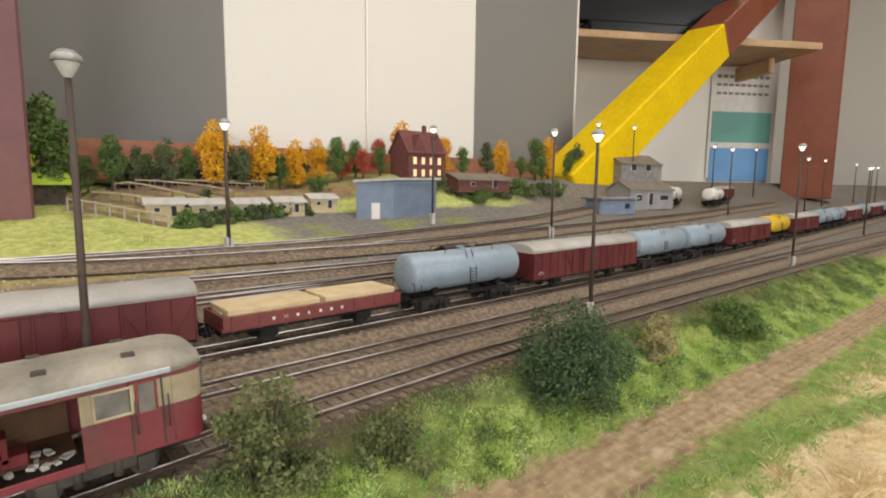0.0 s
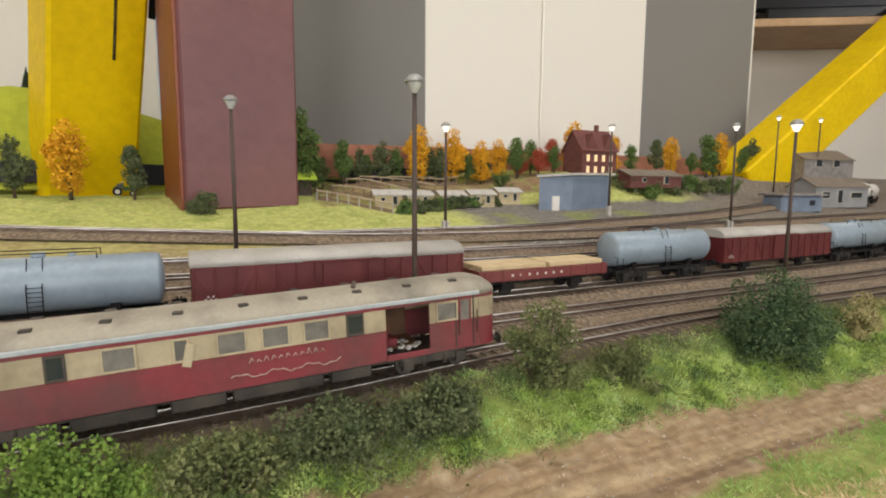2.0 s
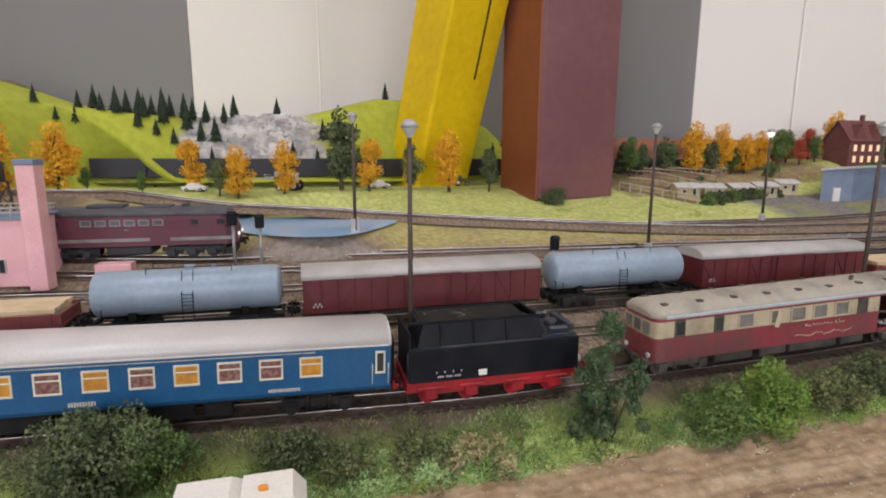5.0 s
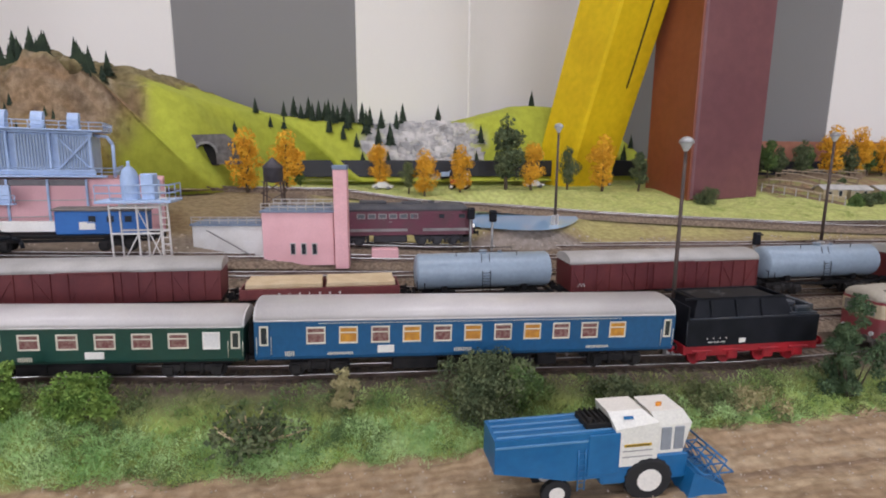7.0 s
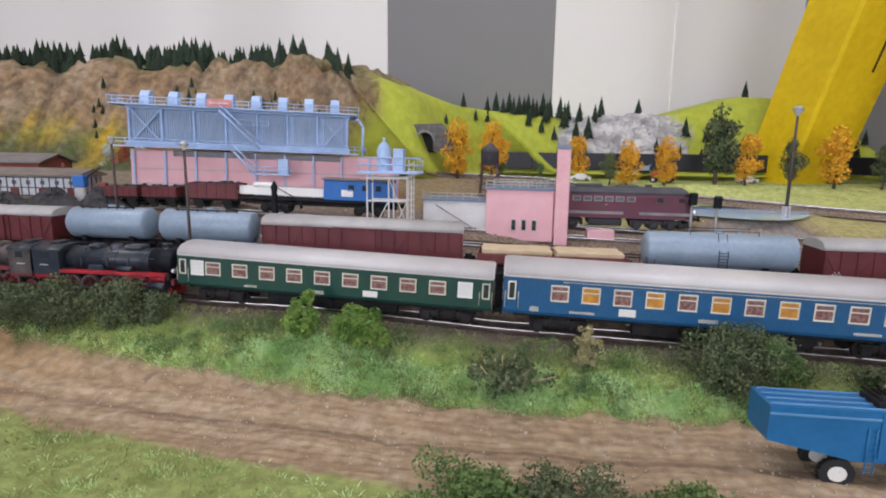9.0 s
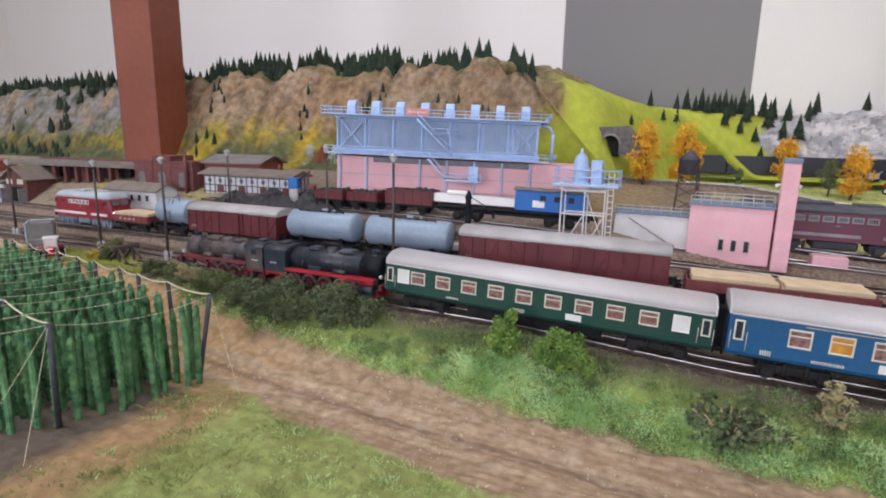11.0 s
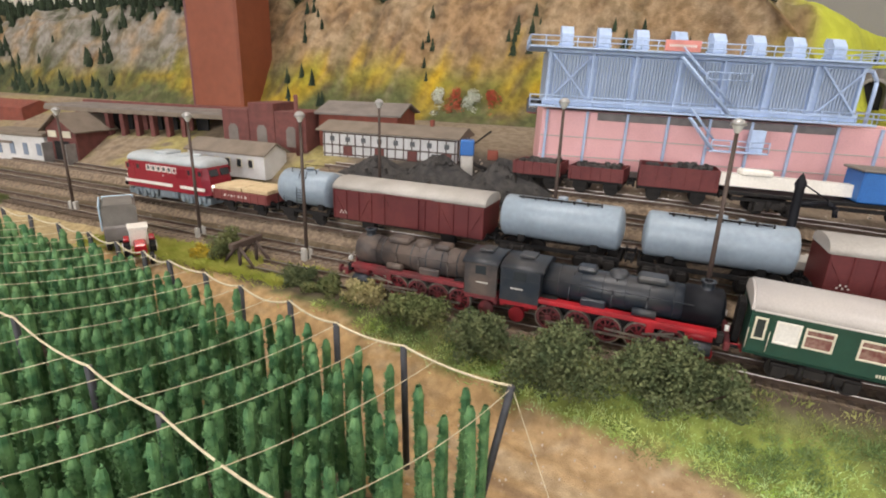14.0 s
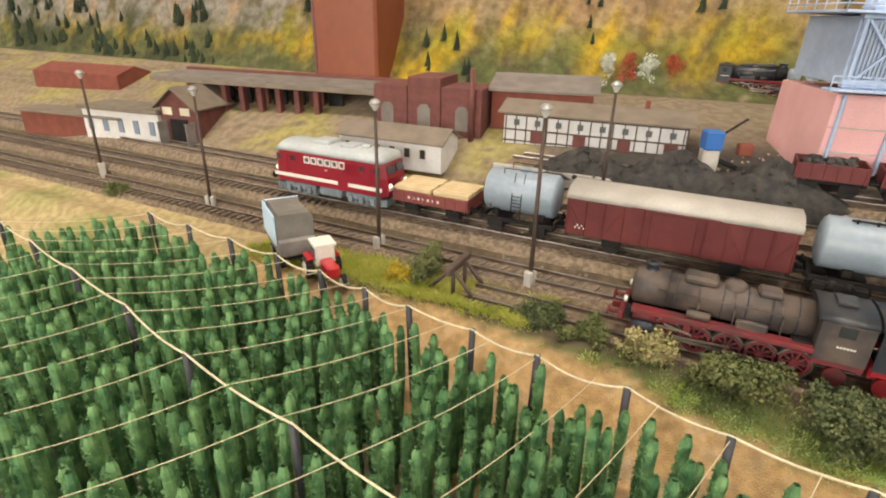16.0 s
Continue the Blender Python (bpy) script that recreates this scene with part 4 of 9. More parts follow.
        part("grab_rail", Mesh().cyl((x * L + 0.0016, -hw - 0.0012, 0.0175), (x * L + 0.0016, -hw - 0.0012, 0.0285), 0.0003, seg=6), DIRTY, c)
    st = Mesh()
    st.box((0.765 * L, -0.004, 0.0160), (0.008, 0.008, 0.004)), st.box((0.757 * L, -0.004, 0.020), (0.002, 0.008, 0.008))
    part("bench", st, GEARRED_WORN_SHADED, c)
    ru = Mesh()
    for i in range(14):
        ru.box((rnd(0.75, 0.83) * L, rnd(-0.013, 0.0), 0.0138 + rnd(0, 0.001)), (rnd(0.001, 0.004), rnd(0.001, 0.003), rnd(0.0006, 0.0014)), rz=rnd(0, 3))
    tagged(part("rubble", ru, CONCRETE, c), kind="stuff")
    rail_ = Mesh().box((0.79 * L, -hw, 0.0118), (0.09 * L, 0.001, 0.0025))
    part("sill", rail_, OLDRED, c)
    sag = Mesh().box((0.41 * L, -hw - 0.001, 0.0270), (0.0035, 0.0007, 0.0085), m=Matrix.Rotation(0.25, 4, "Y"))
    part("hanging_curtain", sag, CREAM, c)
    sk = Mesh()
    pts = [(0.47 + 0.25 * k / 60, 0.0152 + 0.0008 * math.sin(k * 0.45) + 0.0004 * math.sin(k * 1.3)) for k in range(61)]
    sk.tube([(x * L, -hw - 0.0002, z) for x, z in pts if x < 0.66], 0.00014, 4)
    for k in range(11):
        x = 0.50 + 0.012 * k
        sk.tube([(x * L, -hw - 0.0002, 0.0200), ((x + 0.004) * L, -hw - 0.0002, 0.0200 + rnd(0.001, 0.0025)), ((x + 0.008) * L, -hw - 0.0002, 0.0196 + rnd(0, 0.001))], 0.00014, 4)
    part("scrawl", sk, FRAMEW, c, "faded pale scrawl")
    u = Mesh()
    u.box((L / 2, 0, 0.0092), (0.9 * L, 0.022, 0.003))
    for x, w in ((0.30, 0.03), (0.42, 0.022), (0.55, 0.04), (0.68, 0.02)):
        u.box((x * L, -0.009, 0.0068), (w, 0.008, 0.0055)), u.box((x * L, 0.009, 0.0068), (w, 0.008, 0.0055))
    part("underframe", u, DIRTY, c)
    bogie(c, 0.15 * L, 0.030, material=DIRTY), bogie(c, 0.85 * L, 0.030, material=DIRTY)
    return c


settle(railcar((0.4305, 0, Z0), 0.2605), 0.2605, 1.12)


def tender(at, L):
    c = thing("locomotive_tender", at, 0, "black steam locomotive tender on bright red frame", "tender")
    hw = 0.0155
    b = Mesh().prism([(-hw, 0.0135), (hw, 0.0135), (hw, 0.0292), (hw - 0.0008, 0.0300), (-hw + 0.0008, 0.0300), (-hw, 0.0292)], 0.003, L - 0.003)
    part("tank", b, BLACK, c)
    # lighter strip along the tank's top edge, a highlight put into the colour
    edge = Mesh()
    for s in (-1, 1):
        edge.cyl((0.004, s * (hw - 0.0006), 0.0300), (L - 0.004, s * (hw - 0.0006), 0.0300), 0.0005, seg=6)
    part("tank_edge_highlight", edge, SOOT, c, "lighter top edge standing for a highlight")
    lo, hi = hw * 0.90, hw * 0.70
    top = Mesh()
    top.add([(0.008, -lo, 0.0298), (L * 0.79, -lo, 0.0298), (L * 0.74, -hi, 0.0408), (0.012, -hi, 0.0408), (0.008, lo, 0.0298), (L * 0.79, lo, 0.0298), (L * 0.74, hi, 0.0408), (0.012, hi, 0.0408)],
            [(0, 1, 2, 3), (7, 6, 5, 4), (1, 5, 6, 2), (0, 3, 7, 4)])
    part("bunker", top, BLACK, c)
    rim_ = Mesh()
    for s in (-1, 1):
        rim_.box((L * 0.38, s * hi, 0.0409), (L * 0.72, 0.0010, 0.0012))
    rim_.box((0.012, 0, 0.0409), (0.001, hi * 2, 0.0012)), rim_.box((L * 0.74, 0, 0.0409), (0.001, hi * 2, 0.0012))
    part("bunker_rim", rim_, BLACK, c)
    part("front_wall", Mesh().box((0.0035, 0, 0.0255), (0.0012, hw * 1.94, 0.0240)), BLACK, c)
    for s in (-1, 1):
        part("side_locker", Mesh().box((L * 0.86, s * hw * 0.80, 0.0325), (0.012, 0.0036, 0.0050), ch=0.0008), SOOT, c)
        part("hand_rail", Mesh().tube([(0.002, s * (hw + 0.0006), 0.0150), (0.002, s * (hw + 0.0006), 0.0290)], 0.0003, 5), SOOT, c)
    cg = np.random.default_rng(4)
    m = Mesh()
    for i in range(90):
        x, y = cg.uniform(0.015, L * 0.71), cg.uniform(-hw * 0.54, hw * 0.54)
        s = cg.uniform(0.0022, 0.0045)
        z = 0.0372 + 0.0026 * (1 - (y / hw) ** 2) * (0.6 + 0.4 * math.sin(x * 60))
        m.box((x, y, z), (s, s * 0.8, s * 0.8), rz=cg.uniform(0, 3), ch=s * 0.2)
    tagged(part("coal_load", m, COAL, c), kind="stuff")
    part("bunker_cover", Mesh().box((L * 0.385, 0, 0.0402), (L * 0.60, hi * 1.9, 0.0014), ch=0.0005), UNDER, c)
    for s in (-1, 1):
        for x in (0.20, 0.38, 0.56):
            part("bunker_rib", Mesh().box((x * L, s * (lo + hi) / 2 * 1.02, 0.0350), (0.0012, 0.0016, 0.0100), ch=0.0002, m=Matrix.Rotation(s * 0.27, 4, "X")), BLACK, c)
    cap = Mesh().box((L * 0.86, 0, 0.0308), (L * 0.20, hw * 1.9, 0.0016))
    cap.cyl((L * 0.88, 0, 0.031), (L * 0.88, 0, 0.0345), 0.004, seg=12)
    cap.box((L * 0.95, 0, 0.033), (0.004, hw * 1.4, 0.004))
    part("water_lid", cap, SOOT, c, "dusty dark filler deck")
    f = Mesh()
    for s_ in (-1, 1):
        f.box((L / 2, s_ * 0.0140, 0.0112), (L - 0.004, 0.0022, 0.0046))
        for x in (0.14, 0.36, 0.62, 0.84):
            f.box((x * L, s_ * 0.0150, 0.0075), (0.0085, 0.0022, 0.0060), ch=0.0012)
            f.box((x * L, s_ * 0.0156, 0.0105), (0.0150, 0.0012, 0.0014), ch=0.0004)
        for x in (0.25, 0.73):
            f.box((x * L, s_ * 0.0140, 0.0084), (0.19 * L, 0.0018, 0.0030), ch=0.0006)
    f.box((0.003, 0, 0.011), (0.003, 0.030, 0.0055)), f.box((L - 0.003, 0, 0.011), (0.003, 0.030, 0.0055))
    part("frame", f, GEARRED, c, "bright red frame")
    for x in (0.14, 0.36, 0.62, 0.84):
        wheelset(c, x * L, 0.0058, GEARRED)
    s = Mesh()
    s.box((0.42 * L, -hw - 0.0002, 0.0162), (0.0050, 0.0004, 0.0028), ch=0.0001)
    part("white_plate", s, PURELY, c)
    t = Mesh()
    for i in range(16):
        t.box(((0.17 + 0.009 * i) * L, -hw - 0.0001, 0.0158 + (0.0022 if i % 5 == 0 else 0)), (0.0005, 0.0003, 0.0008), ch=0.00002)
    tagged(part("lettering", t, OFFWHITE, c), kind="stuff")
    buffers(c, 0.0, -1, 0.0115, GEARRED), buffers(c, L, 1, 0.0115, GEARRED)
    la = Mesh()
    for s_ in (-1, 1):
        la.cyl((L - 0.002, s_ * 0.0105, 0.0165), (L + 0.001, s_ * 0.0105, 0.0165), 0.0019, seg=10)
    part("lamp_pair", la, LAMPOFF, c)
    return c


settle(tender((0.287, 0, Z0), 0.108), 0.108, 1.20)


def rim(m, x, y, z, ro, ri, w, seg=22):
    """A flat ring, standing across y."""
    rows = [[(x + r * math.cos(2 * math.pi * i / seg), y + o, z + r * math.sin(2 * math.pi * i / seg)) for i in range(seg)] for r, o in ((ri, -w / 2), (ro, -w / 2), (ro, w / 2), (ri, w / 2), (ri, -w / 2))]
    v = [p for row in rows[:4] for p in row]
    m.add(v, [(j * seg + i, j * seg + (i + 1) % seg, ((j + 1) % 4) * seg + (i + 1) % seg, ((j + 1) % 4) * seg + i) for j in range(4) for i in range(seg)])
    return m


def steam_loco(at, L, flip, boiler_m, gear_m, label):
    """A steam locomotive seen broadside: boiler, smokebox, domes, cab, frame, spoked drivers, rods, cylinders."""
    c = thing("steam_locomotive", at, 180 if flip else 0, label, "steam locomotive", "steam locomotives on the front track")
    zc, r = (0.0262, 0.0094) if boiler_m is SOOT else (0.0258, 0.0088)
    part("boiler", Mesh().cyl((0.17 * L, 0, zc), (0.84 * L, 0, zc), r, seg=26), boiler_m, c)
    for x in (0.26, 0.36, 0.46, 0.56, 0.66, 0.76):
        part("boiler_band", Mesh().cyl((x * L, 0, zc), (x * L + 0.0006, 0, zc), r + 0.00025, seg=26), SOOT, c)
    sb = [(0.80, r + 0.0005), (0.945, r + 0.0005), (0.955, r * 0.9), (0.965, r * 0.5), (0.967, 0.0004)]
    part("smokebox", Mesh().loft([[(x * L, q * math.cos(2 * math.pi * i / 26), zc + q * math.sin(2 * math.pi * i / 26)) for i in range(26)] for x, q in sb]), BLACK if boiler_m is SOOT else RUST, c)
    part("chimney", Mesh().lathe([(0.0036, 0), (0.0030, 0.0015), (0.0030, 0.0038), (0.0037, 0.0042), (0.0037, 0.0050), (0.002, 0.0050)], (0.885 * L, 0, zc + r - 0.0008)), SOOT, c)
    part("steam_dome", Mesh().lathe([(0.0052, 0), (0.0050, 0.0022), (0.0038, 0.0034), (0, 0.0038)], (0.52 * L, 0, zc + r - 0.0012)), boiler_m, c)
    part("sand_dome", Mesh().box((0.665 * L, 0, zc + r + 0.0004), (0.015, 0.0110, 0.0040), ch=0.0013), boiler_m, c)
    part("feed_dome", Mesh().box((0.38 * L, 0, zc + r + 0.0002), (0.010, 0.0100, 0.0034), ch=0.0012), boiler_m, c)
    for s in (-1, 1):
        pipes = Mesh().tube([(0.20 * L, s * (r + 0.0004), zc + 0.0030), (0.84 * L, s * (r + 0.0004), zc + 0.0030)], 0.00035, 5)
        for x in (0.33, 0.52, 0.67):
            pipes.tube([(x * L, s * 0.0052, zc + r - 0.001), ((x - 0.012) * L, s * (r + 0.0005), zc + 0.001), ((x - 0.014) * L, s * (r + 0.0008), 0.0182)], 0.00045, 5)
        pipes.box((0.43 * L, s * (r + 0.0012), 0.0206), (0.013, 0.0030, 0.0050), ch=0.0008)
        part("pipework", pipes, boiler_m, c)
        part("front_lamp", Mesh().cyl((0.968 * L, s * 0.0100, 0.0208), (0.984 * L, s * 0.0100, 0.0208), 0.0016, seg=10), LAMPOFF, c)
    cw = 0.0142
    for s in (-1, 1):
        side = Mesh().box((0.095 * L, s * cw, 0.0213), (0.19 * L, 0.0009, 0.0130), ch=0.0001)
        for x, w in ((0.035, 0.070), (0.155, 0.070)):
            side.box((x * L, s * cw, 0.0300), (w * L, 0.0009, 0.0044), ch=0.0001)
        side.box((0.095 * L, s * cw, 0.0326), (0.19 * L, 0.0009, 0.0010), ch=0.0001)
        part("cab_side", side, boiler_m, c)
        part("cab_window", Mesh().box((0.095 * L, s * (cw + 0.0003), 0.0298), (0.062 * L, 0.0006, 0.0050), ch=0.00005), PANE, c)
        plate = Mesh()
        for i in range(6):
            plate.box((0.055 * L + 0.0012 * i, s * (cw + 0.0005), 0.0225), (0.0008, 0.0002, 0.0008), ch=0.00002)
        part("number_bars", plate, OFFWHITE, c)
    part("cab_front", Mesh().box((0.188 * L, 0, 0.0240), (0.001, cw * 2, 0.0180)), boiler_m, c)
    part("cab_roof", Mesh().prism(arc(cw + 0.0004, 0.0328, 0.0044, p=2.2), -0.004 * L, 0.205 * L, smooth=True), SOOT, c)
    part("roof_vent", Mesh().box((0.10 * L, 0, 0.0382), (0.08 * L, 0.010, 0.0014)), SOOT, c)
    for s in (-1, 1):
        part("running_board", Mesh().box((0.565 * L, s * 0.0122, 0.0188), (0.75 * L, 0.0052, 0.0008)), gear_m, c)
        part("valance", Mesh().box((0.565 * L, s * 0.0148, 0.0177), (0.75 * L, 0.0007, 0.0017), ch=0.0001), gear_m, c)
        part("front_step", Mesh().box((0.955 * L, s * 0.0128, 0.0165), (0.028 * L, 0.0042, 0.0052), ch=0.0005), UNDER, c)
        part("cab_footing", Mesh().box((0.095 * L, s * 0.0140, 0.0136), (0.185 * L, 0.0008, 0.0026), ch=0.0002), gear_m, c)
        part("ash_pan", Mesh().box((0.22 * L, s * 0.0088, 0.0172), (0.10 * L, 0.0060, 0.0052), ch=0.0006), UNDER, c)
        bracket = Mesh().box((0.685 * L, s * 0.0132, 0.0138), (0.035 * L, 0.0012, 0.0062), ch=0.0003)
        bracket.box((0.745 * L, s * 0.0132, 0.0155), (0.10 * L, 0.0010, 0.0016), ch=0.0002)
        part("valve_bracket", bracket, gear_m, c)
        part("radius_rod", Mesh().box((0.72 * L, s * 0.0140, 0.0124), (0.13 * L, 0.0006, 0.0009), m=Matrix.Rotation(-0.22, 4, "Y")), RAILTOP, c)
        part("air_tank", Mesh().cyl((0.60 * L, s * 0.0118, 0.0212), (0.70 * L, s * 0.0118, 0.0212), 0.0021, seg=12), boiler_m, c)
        part("frame_plate", Mesh().box((0.50 * L, s * 0.0050, 0.0118), (0.94 * L, 0.0010, 0.0070)), UNDER, c)
    part("buffer_beam", Mesh().box((0.985 * L, 0, 0.0128), (0.0026, 0.0280, 0.0046)), GEARRED_WORN_SHADED, c)
    part("drag_beam", Mesh().box((0.010 * L, 0, 0.0128), (0.0026, 0.0260, 0.0046)), gear_m, c)
    rr = 0.0074
    for i in range(5):
        x = (0.235 + 0.135 * i) * L
        for s in (-1, 1):
            w = rim(Mesh(), x, s * 0.0092, rr, rr * 0.93, rr * 0.72, 0.0020)
            for k in range(5):
                w.box((x, s * 0.0092, rr), (rr * 1.5, 0.0008, rr * 0.12), m=Matrix.Rotation(k * math.pi / 5, 4, "Y"))
            w.cyl((x, s * 0.0084, rr), (x, s * 0.0106, rr), rr * 0.24, seg=10)
            # darker red on every driving wheel puts the shade there into its colour
            d = part("driving_wheel", w, GEARRED_WORN_SHADED, c)
            part("tyre", rim(Mesh(), x, s * 0.0090, rr, rr * 1.02, rr * 0.90, 0.0024), RAILTOP, d)
    for x in (0.905, 0.075):
        wheelset(c, x * L, rr * 0.62, gear_m)
    for s in (-1, 1):
        part("coupling_rod", Mesh().box((0.505 * L, s * 0.0112, rr * 0.74), (0.56 * L, 0.0008, 0.0012)), RAILTOP, c)
        part("connecting_rod", Mesh().box((0.655 * L, s * 0.0121, rr * 1.05), (0.32 * L, 0.0007, 0.0012), m=Matrix.Rotation(0.05, 4, "Y")), RAILTOP, c)
        part("slide_bar", Mesh().box((0.76 * L, s * 0.0121, rr * 1.50), (0.12 * L, 0.0010, 0.0010)), RAILTOP, c)
        cy = Mesh().cyl((0.825 * L, s * 0.0122, rr * 1.22), (0.93 * L, s * 0.0122, rr * 1.22), 0.0040, seg=14)
        part("cylinder", cy, SOOT, c)
        part("valve_chest", Mesh().cyl((0.825 * L, s * 0.0116, rr * 1.22 + 0.0056), (0.93 * L, s * 0.0116, rr * 1.22 + 0.0056), 0.0024, seg=12), gear_m, c)
    buffers(c, L, 1, 0.0125, gear_m), buffers(c, 0.0, -1, 0.0125, gear_m)
    return c


steam_loco((-0.355, 0, Z0), 0.116, False, SOOT, GEARRED, "black steam locomotive with clean red running gear")
steam_loco((-0.357, 0, Z0), 0.101, True, RUST, GEARRED_WORN_SHADED, "weathered brown steam locomotive with dull red gear")


def diesel(at, L, rz, body, roof, gear, stripe, label, zs=1.0):
    """A six-axle diesel locomotive with slanted cabs at both ends."""
    c = thing("diesel_locomotive", at, rz, label, "diesel locomotive", "diesel locomotives", L=L)
    hw = 0.0165
    k = L / 0.2
    e = 0.010 * k

    def hullz(z0, z1, x0, x1, x2, x3, w0=hw, w1=hw):
        m = Mesh()
        nar = 0.72
        b = [(x0, -w0 * nar), (x0 + e, -w0), (x1 - e, -w0), (x1, -w0 * nar), (x1, w0 * nar), (x1 - e, w0), (x0 + e, w0), (x0, w0 * nar)]
        t = [(x2, -w1 * nar), (x2 + e, -w1), (x3 - e, -w1), (x3, -w1 * nar), (x3, w1 * nar), (x3 - e, w1), (x2 + e, w1), (x2, w1 * nar)]
        m.add([(x, y, z0) for x, y in b] + [(x, y, z1) for x, y in t], [(i, (i + 1) % 8, 8 + (i + 1) % 8, 8 + i) for i in range(8)] + [tuple(range(8))[::-1], tuple(range(8, 16))])
        return m
    part("lower_body", hullz(0.0120, 0.0255, 0, L, 0.001, L - 0.001), body, c)
    part("upper_body", hullz(0.0255, 0.0362, 0.0012, L - 0.0012, 0.0065 * k, L - 0.0065 * k, hw, hw * 0.985), body, c)
    r = Mesh()
    prof = arc(hw * 0.985, 0.0362, 0.0072)
    rows = []
    for q in (1, 0.8, 0.5, 0.25, 0):
        sc = math.sqrt(1 - (q * 0.95) ** 2)
        rows.append([(0.016 * k - 0.0095 * k * q, y * (0.6 + 0.4 * sc), 0.0362 + (z - 0.0362) * sc) for y, z in prof])
    r.loft(rows + [[(L - x, y, z) for x, y, z in row] for row in rows[::-1]])
    part("roof", r, roof, c, "grey roof")
    rt = Mesh()
    rt.box((0.40 * L, 0, 0.0440), (0.16 * L, 0.016, 0.0030), ch=0.0008), rt.box((0.63 * L, 0, 0.0436), (0.12 * L, 0.015, 0.0022), ch=0.0006)
    rt.cyl((0.75 * L, 0, 0.043), (0.75 * L, 0, 0.0455), 0.0035, seg=12)
    part("roof_hatch", rt, roof, c)
    st = Mesh()
    for s in (-1, 1):
        st.box((0.31 * L, s * (hw + 0.0001), 0.0172), (0.58 * L, 0.0006, 0.0028), ch=0.0001)
        st.box((0.83 * L, s * (hw + 0.0001), 0.0172), (0.28 * L, 0.0006, 0.0028), ch=0.0001)
    st.box((0.0002, 0, 0.0172), (0.0008, hw * 1.42, 0.0028)), st.box((L - 0.0002, 0, 0.0172), (0.0008, hw * 1.42, 0.0028))
    for s in (-1, 1):
        st.box((L / 2, s * (hw + 0.0001), 0.0255), (L * 0.02, 0.0004, 0.0006))
    part("white_stripe", st, stripe, c)
    for s in (-1, 1):
        for i in range(6):
            pane_window(c, (0.33 + 0.062 * i) * L, 0.0312, 0.043 * L, 0.0044, s, hw * 0.993, stripe, PANE_GREY)
        for x in (0.075, 0.20, 0.925, 0.80):
            pane_window(c, x * L, 0.0310, 0.044 * L, 0.0050, s, hw * 0.993, body, PANE)
        for x in (0.135, 0.865):
            part("cab_door", Mesh().box((x * L, s * hw, 0.0235), (0.034 * L, 0.0006, 0.0200)), body, c)
        g = Mesh()
        for i in range(12):
            g.box((0.72 * L + 0.0026 * (i - 6) * k, s * (hw + 0.0001), 0.0290), (0.0010, 0.0004, 0.0085))
        part("grille", g, body, c)
    for sx in (-1, 1):
        for yy in (-0.0062, 0.0062):
            w = Mesh().box((0.0038 * k if sx < 0 else L - 0.0038 * k, yy, 0.0312), (0.0009, 0.0096, 0.0062), m=Matrix.Rotation(sx * -0.42, 4, "Y"))
            part("windscreen", w, PANE, c)
        for yy in (-0.0105, 0.0105):
            part("headlamp", Mesh().cyl((0.0 if sx < 0 else L, yy, 0.0200), (-0.001 if sx < 0 else L + 0.001, yy, 0.0200), 0.0015, seg=10), LAMPGLOW, c)
        pl = Mesh()
        for i in range(5):
            pl.box((0.004 * k + 0.0022 * i if sx < 0 else L - 0.004 * k - 0.0022 * i, 0, 0.0065 - 0.0004 * i), (0.0018, 0.027 - 0.001 * i, 0.0055))
        part("snow_plough", pl, gear, c)
        buffers(c, 0.0 if sx < 0 else L, sx, 0.0125)
    for x in (0.22, 0.78):
        f = Mesh()
        for s in (-1, 1):
            f.box((x * L, s * 0.0125, 0.0082), (0.27 * L, 0.0022, 0.0040))
            for j in (-1, 0, 1):
                f.box(((x + 0.095 * j) * L, s * 0.0135, 0.0062), (0.036 * L, 0.0030, 0.0058))
                f.cyl(((x + 0.05 + 0.095 * j) * L, s * 0.0132, 0.004), ((x + 0.05 + 0.095 * j) * L, s * 0.0132, 0.0108), 0.0015, seg=8)
        f.box((x * L, 0, 0.0092), (0.03 * L, 0.026, 0.0030))
        b = part("bogie", f, gear, c)
        for j in (-1, 0, 1):
            wheelset(b, (x + 0.095 * j) * L, 0.0058, gear)
    t = Mesh().box((0.5 * L, 0, 0.0078), (0.20 * L, 0.028, 0.0078), ch=0.0014)
    part("fuel_tank", t, gear, c)
    return c


def wagon_frame(c, L, material, wheels=2, bog=False):
    f = Mesh()
    for s in (-1, 1):
        f.box((L / 2, s * 0.0105, 0.0105), (L - 0.004, 0.0016, 0.0028))
    f.box((0.003, 0, 0.0105), (0.002, 0.026, 0.003)), f.box((L - 0.003, 0, 0.0105), (0.002, 0.026, 0.003))
    part("underframe", f, material, c)
    if bog:
        bogie(c, 0.2 * L, min(0.021, 0.22 * L)), bogie(c, 0.8 * L, min(0.021, 0.22 * L))
    else:
        for x in (0.24, 0.76):
            wheelset(c, x * L, 0.0055)
        for x in (0.24, 0.76):
            for s in (-1, 1):
                part("axle_guard", Mesh().box((x * L, s * 0.0112, 0.0075), (0.011, 0.0018, 0.0050)), UNDER, c)
    buffers(c, 0.0, -1), buffers(c, L, 1)


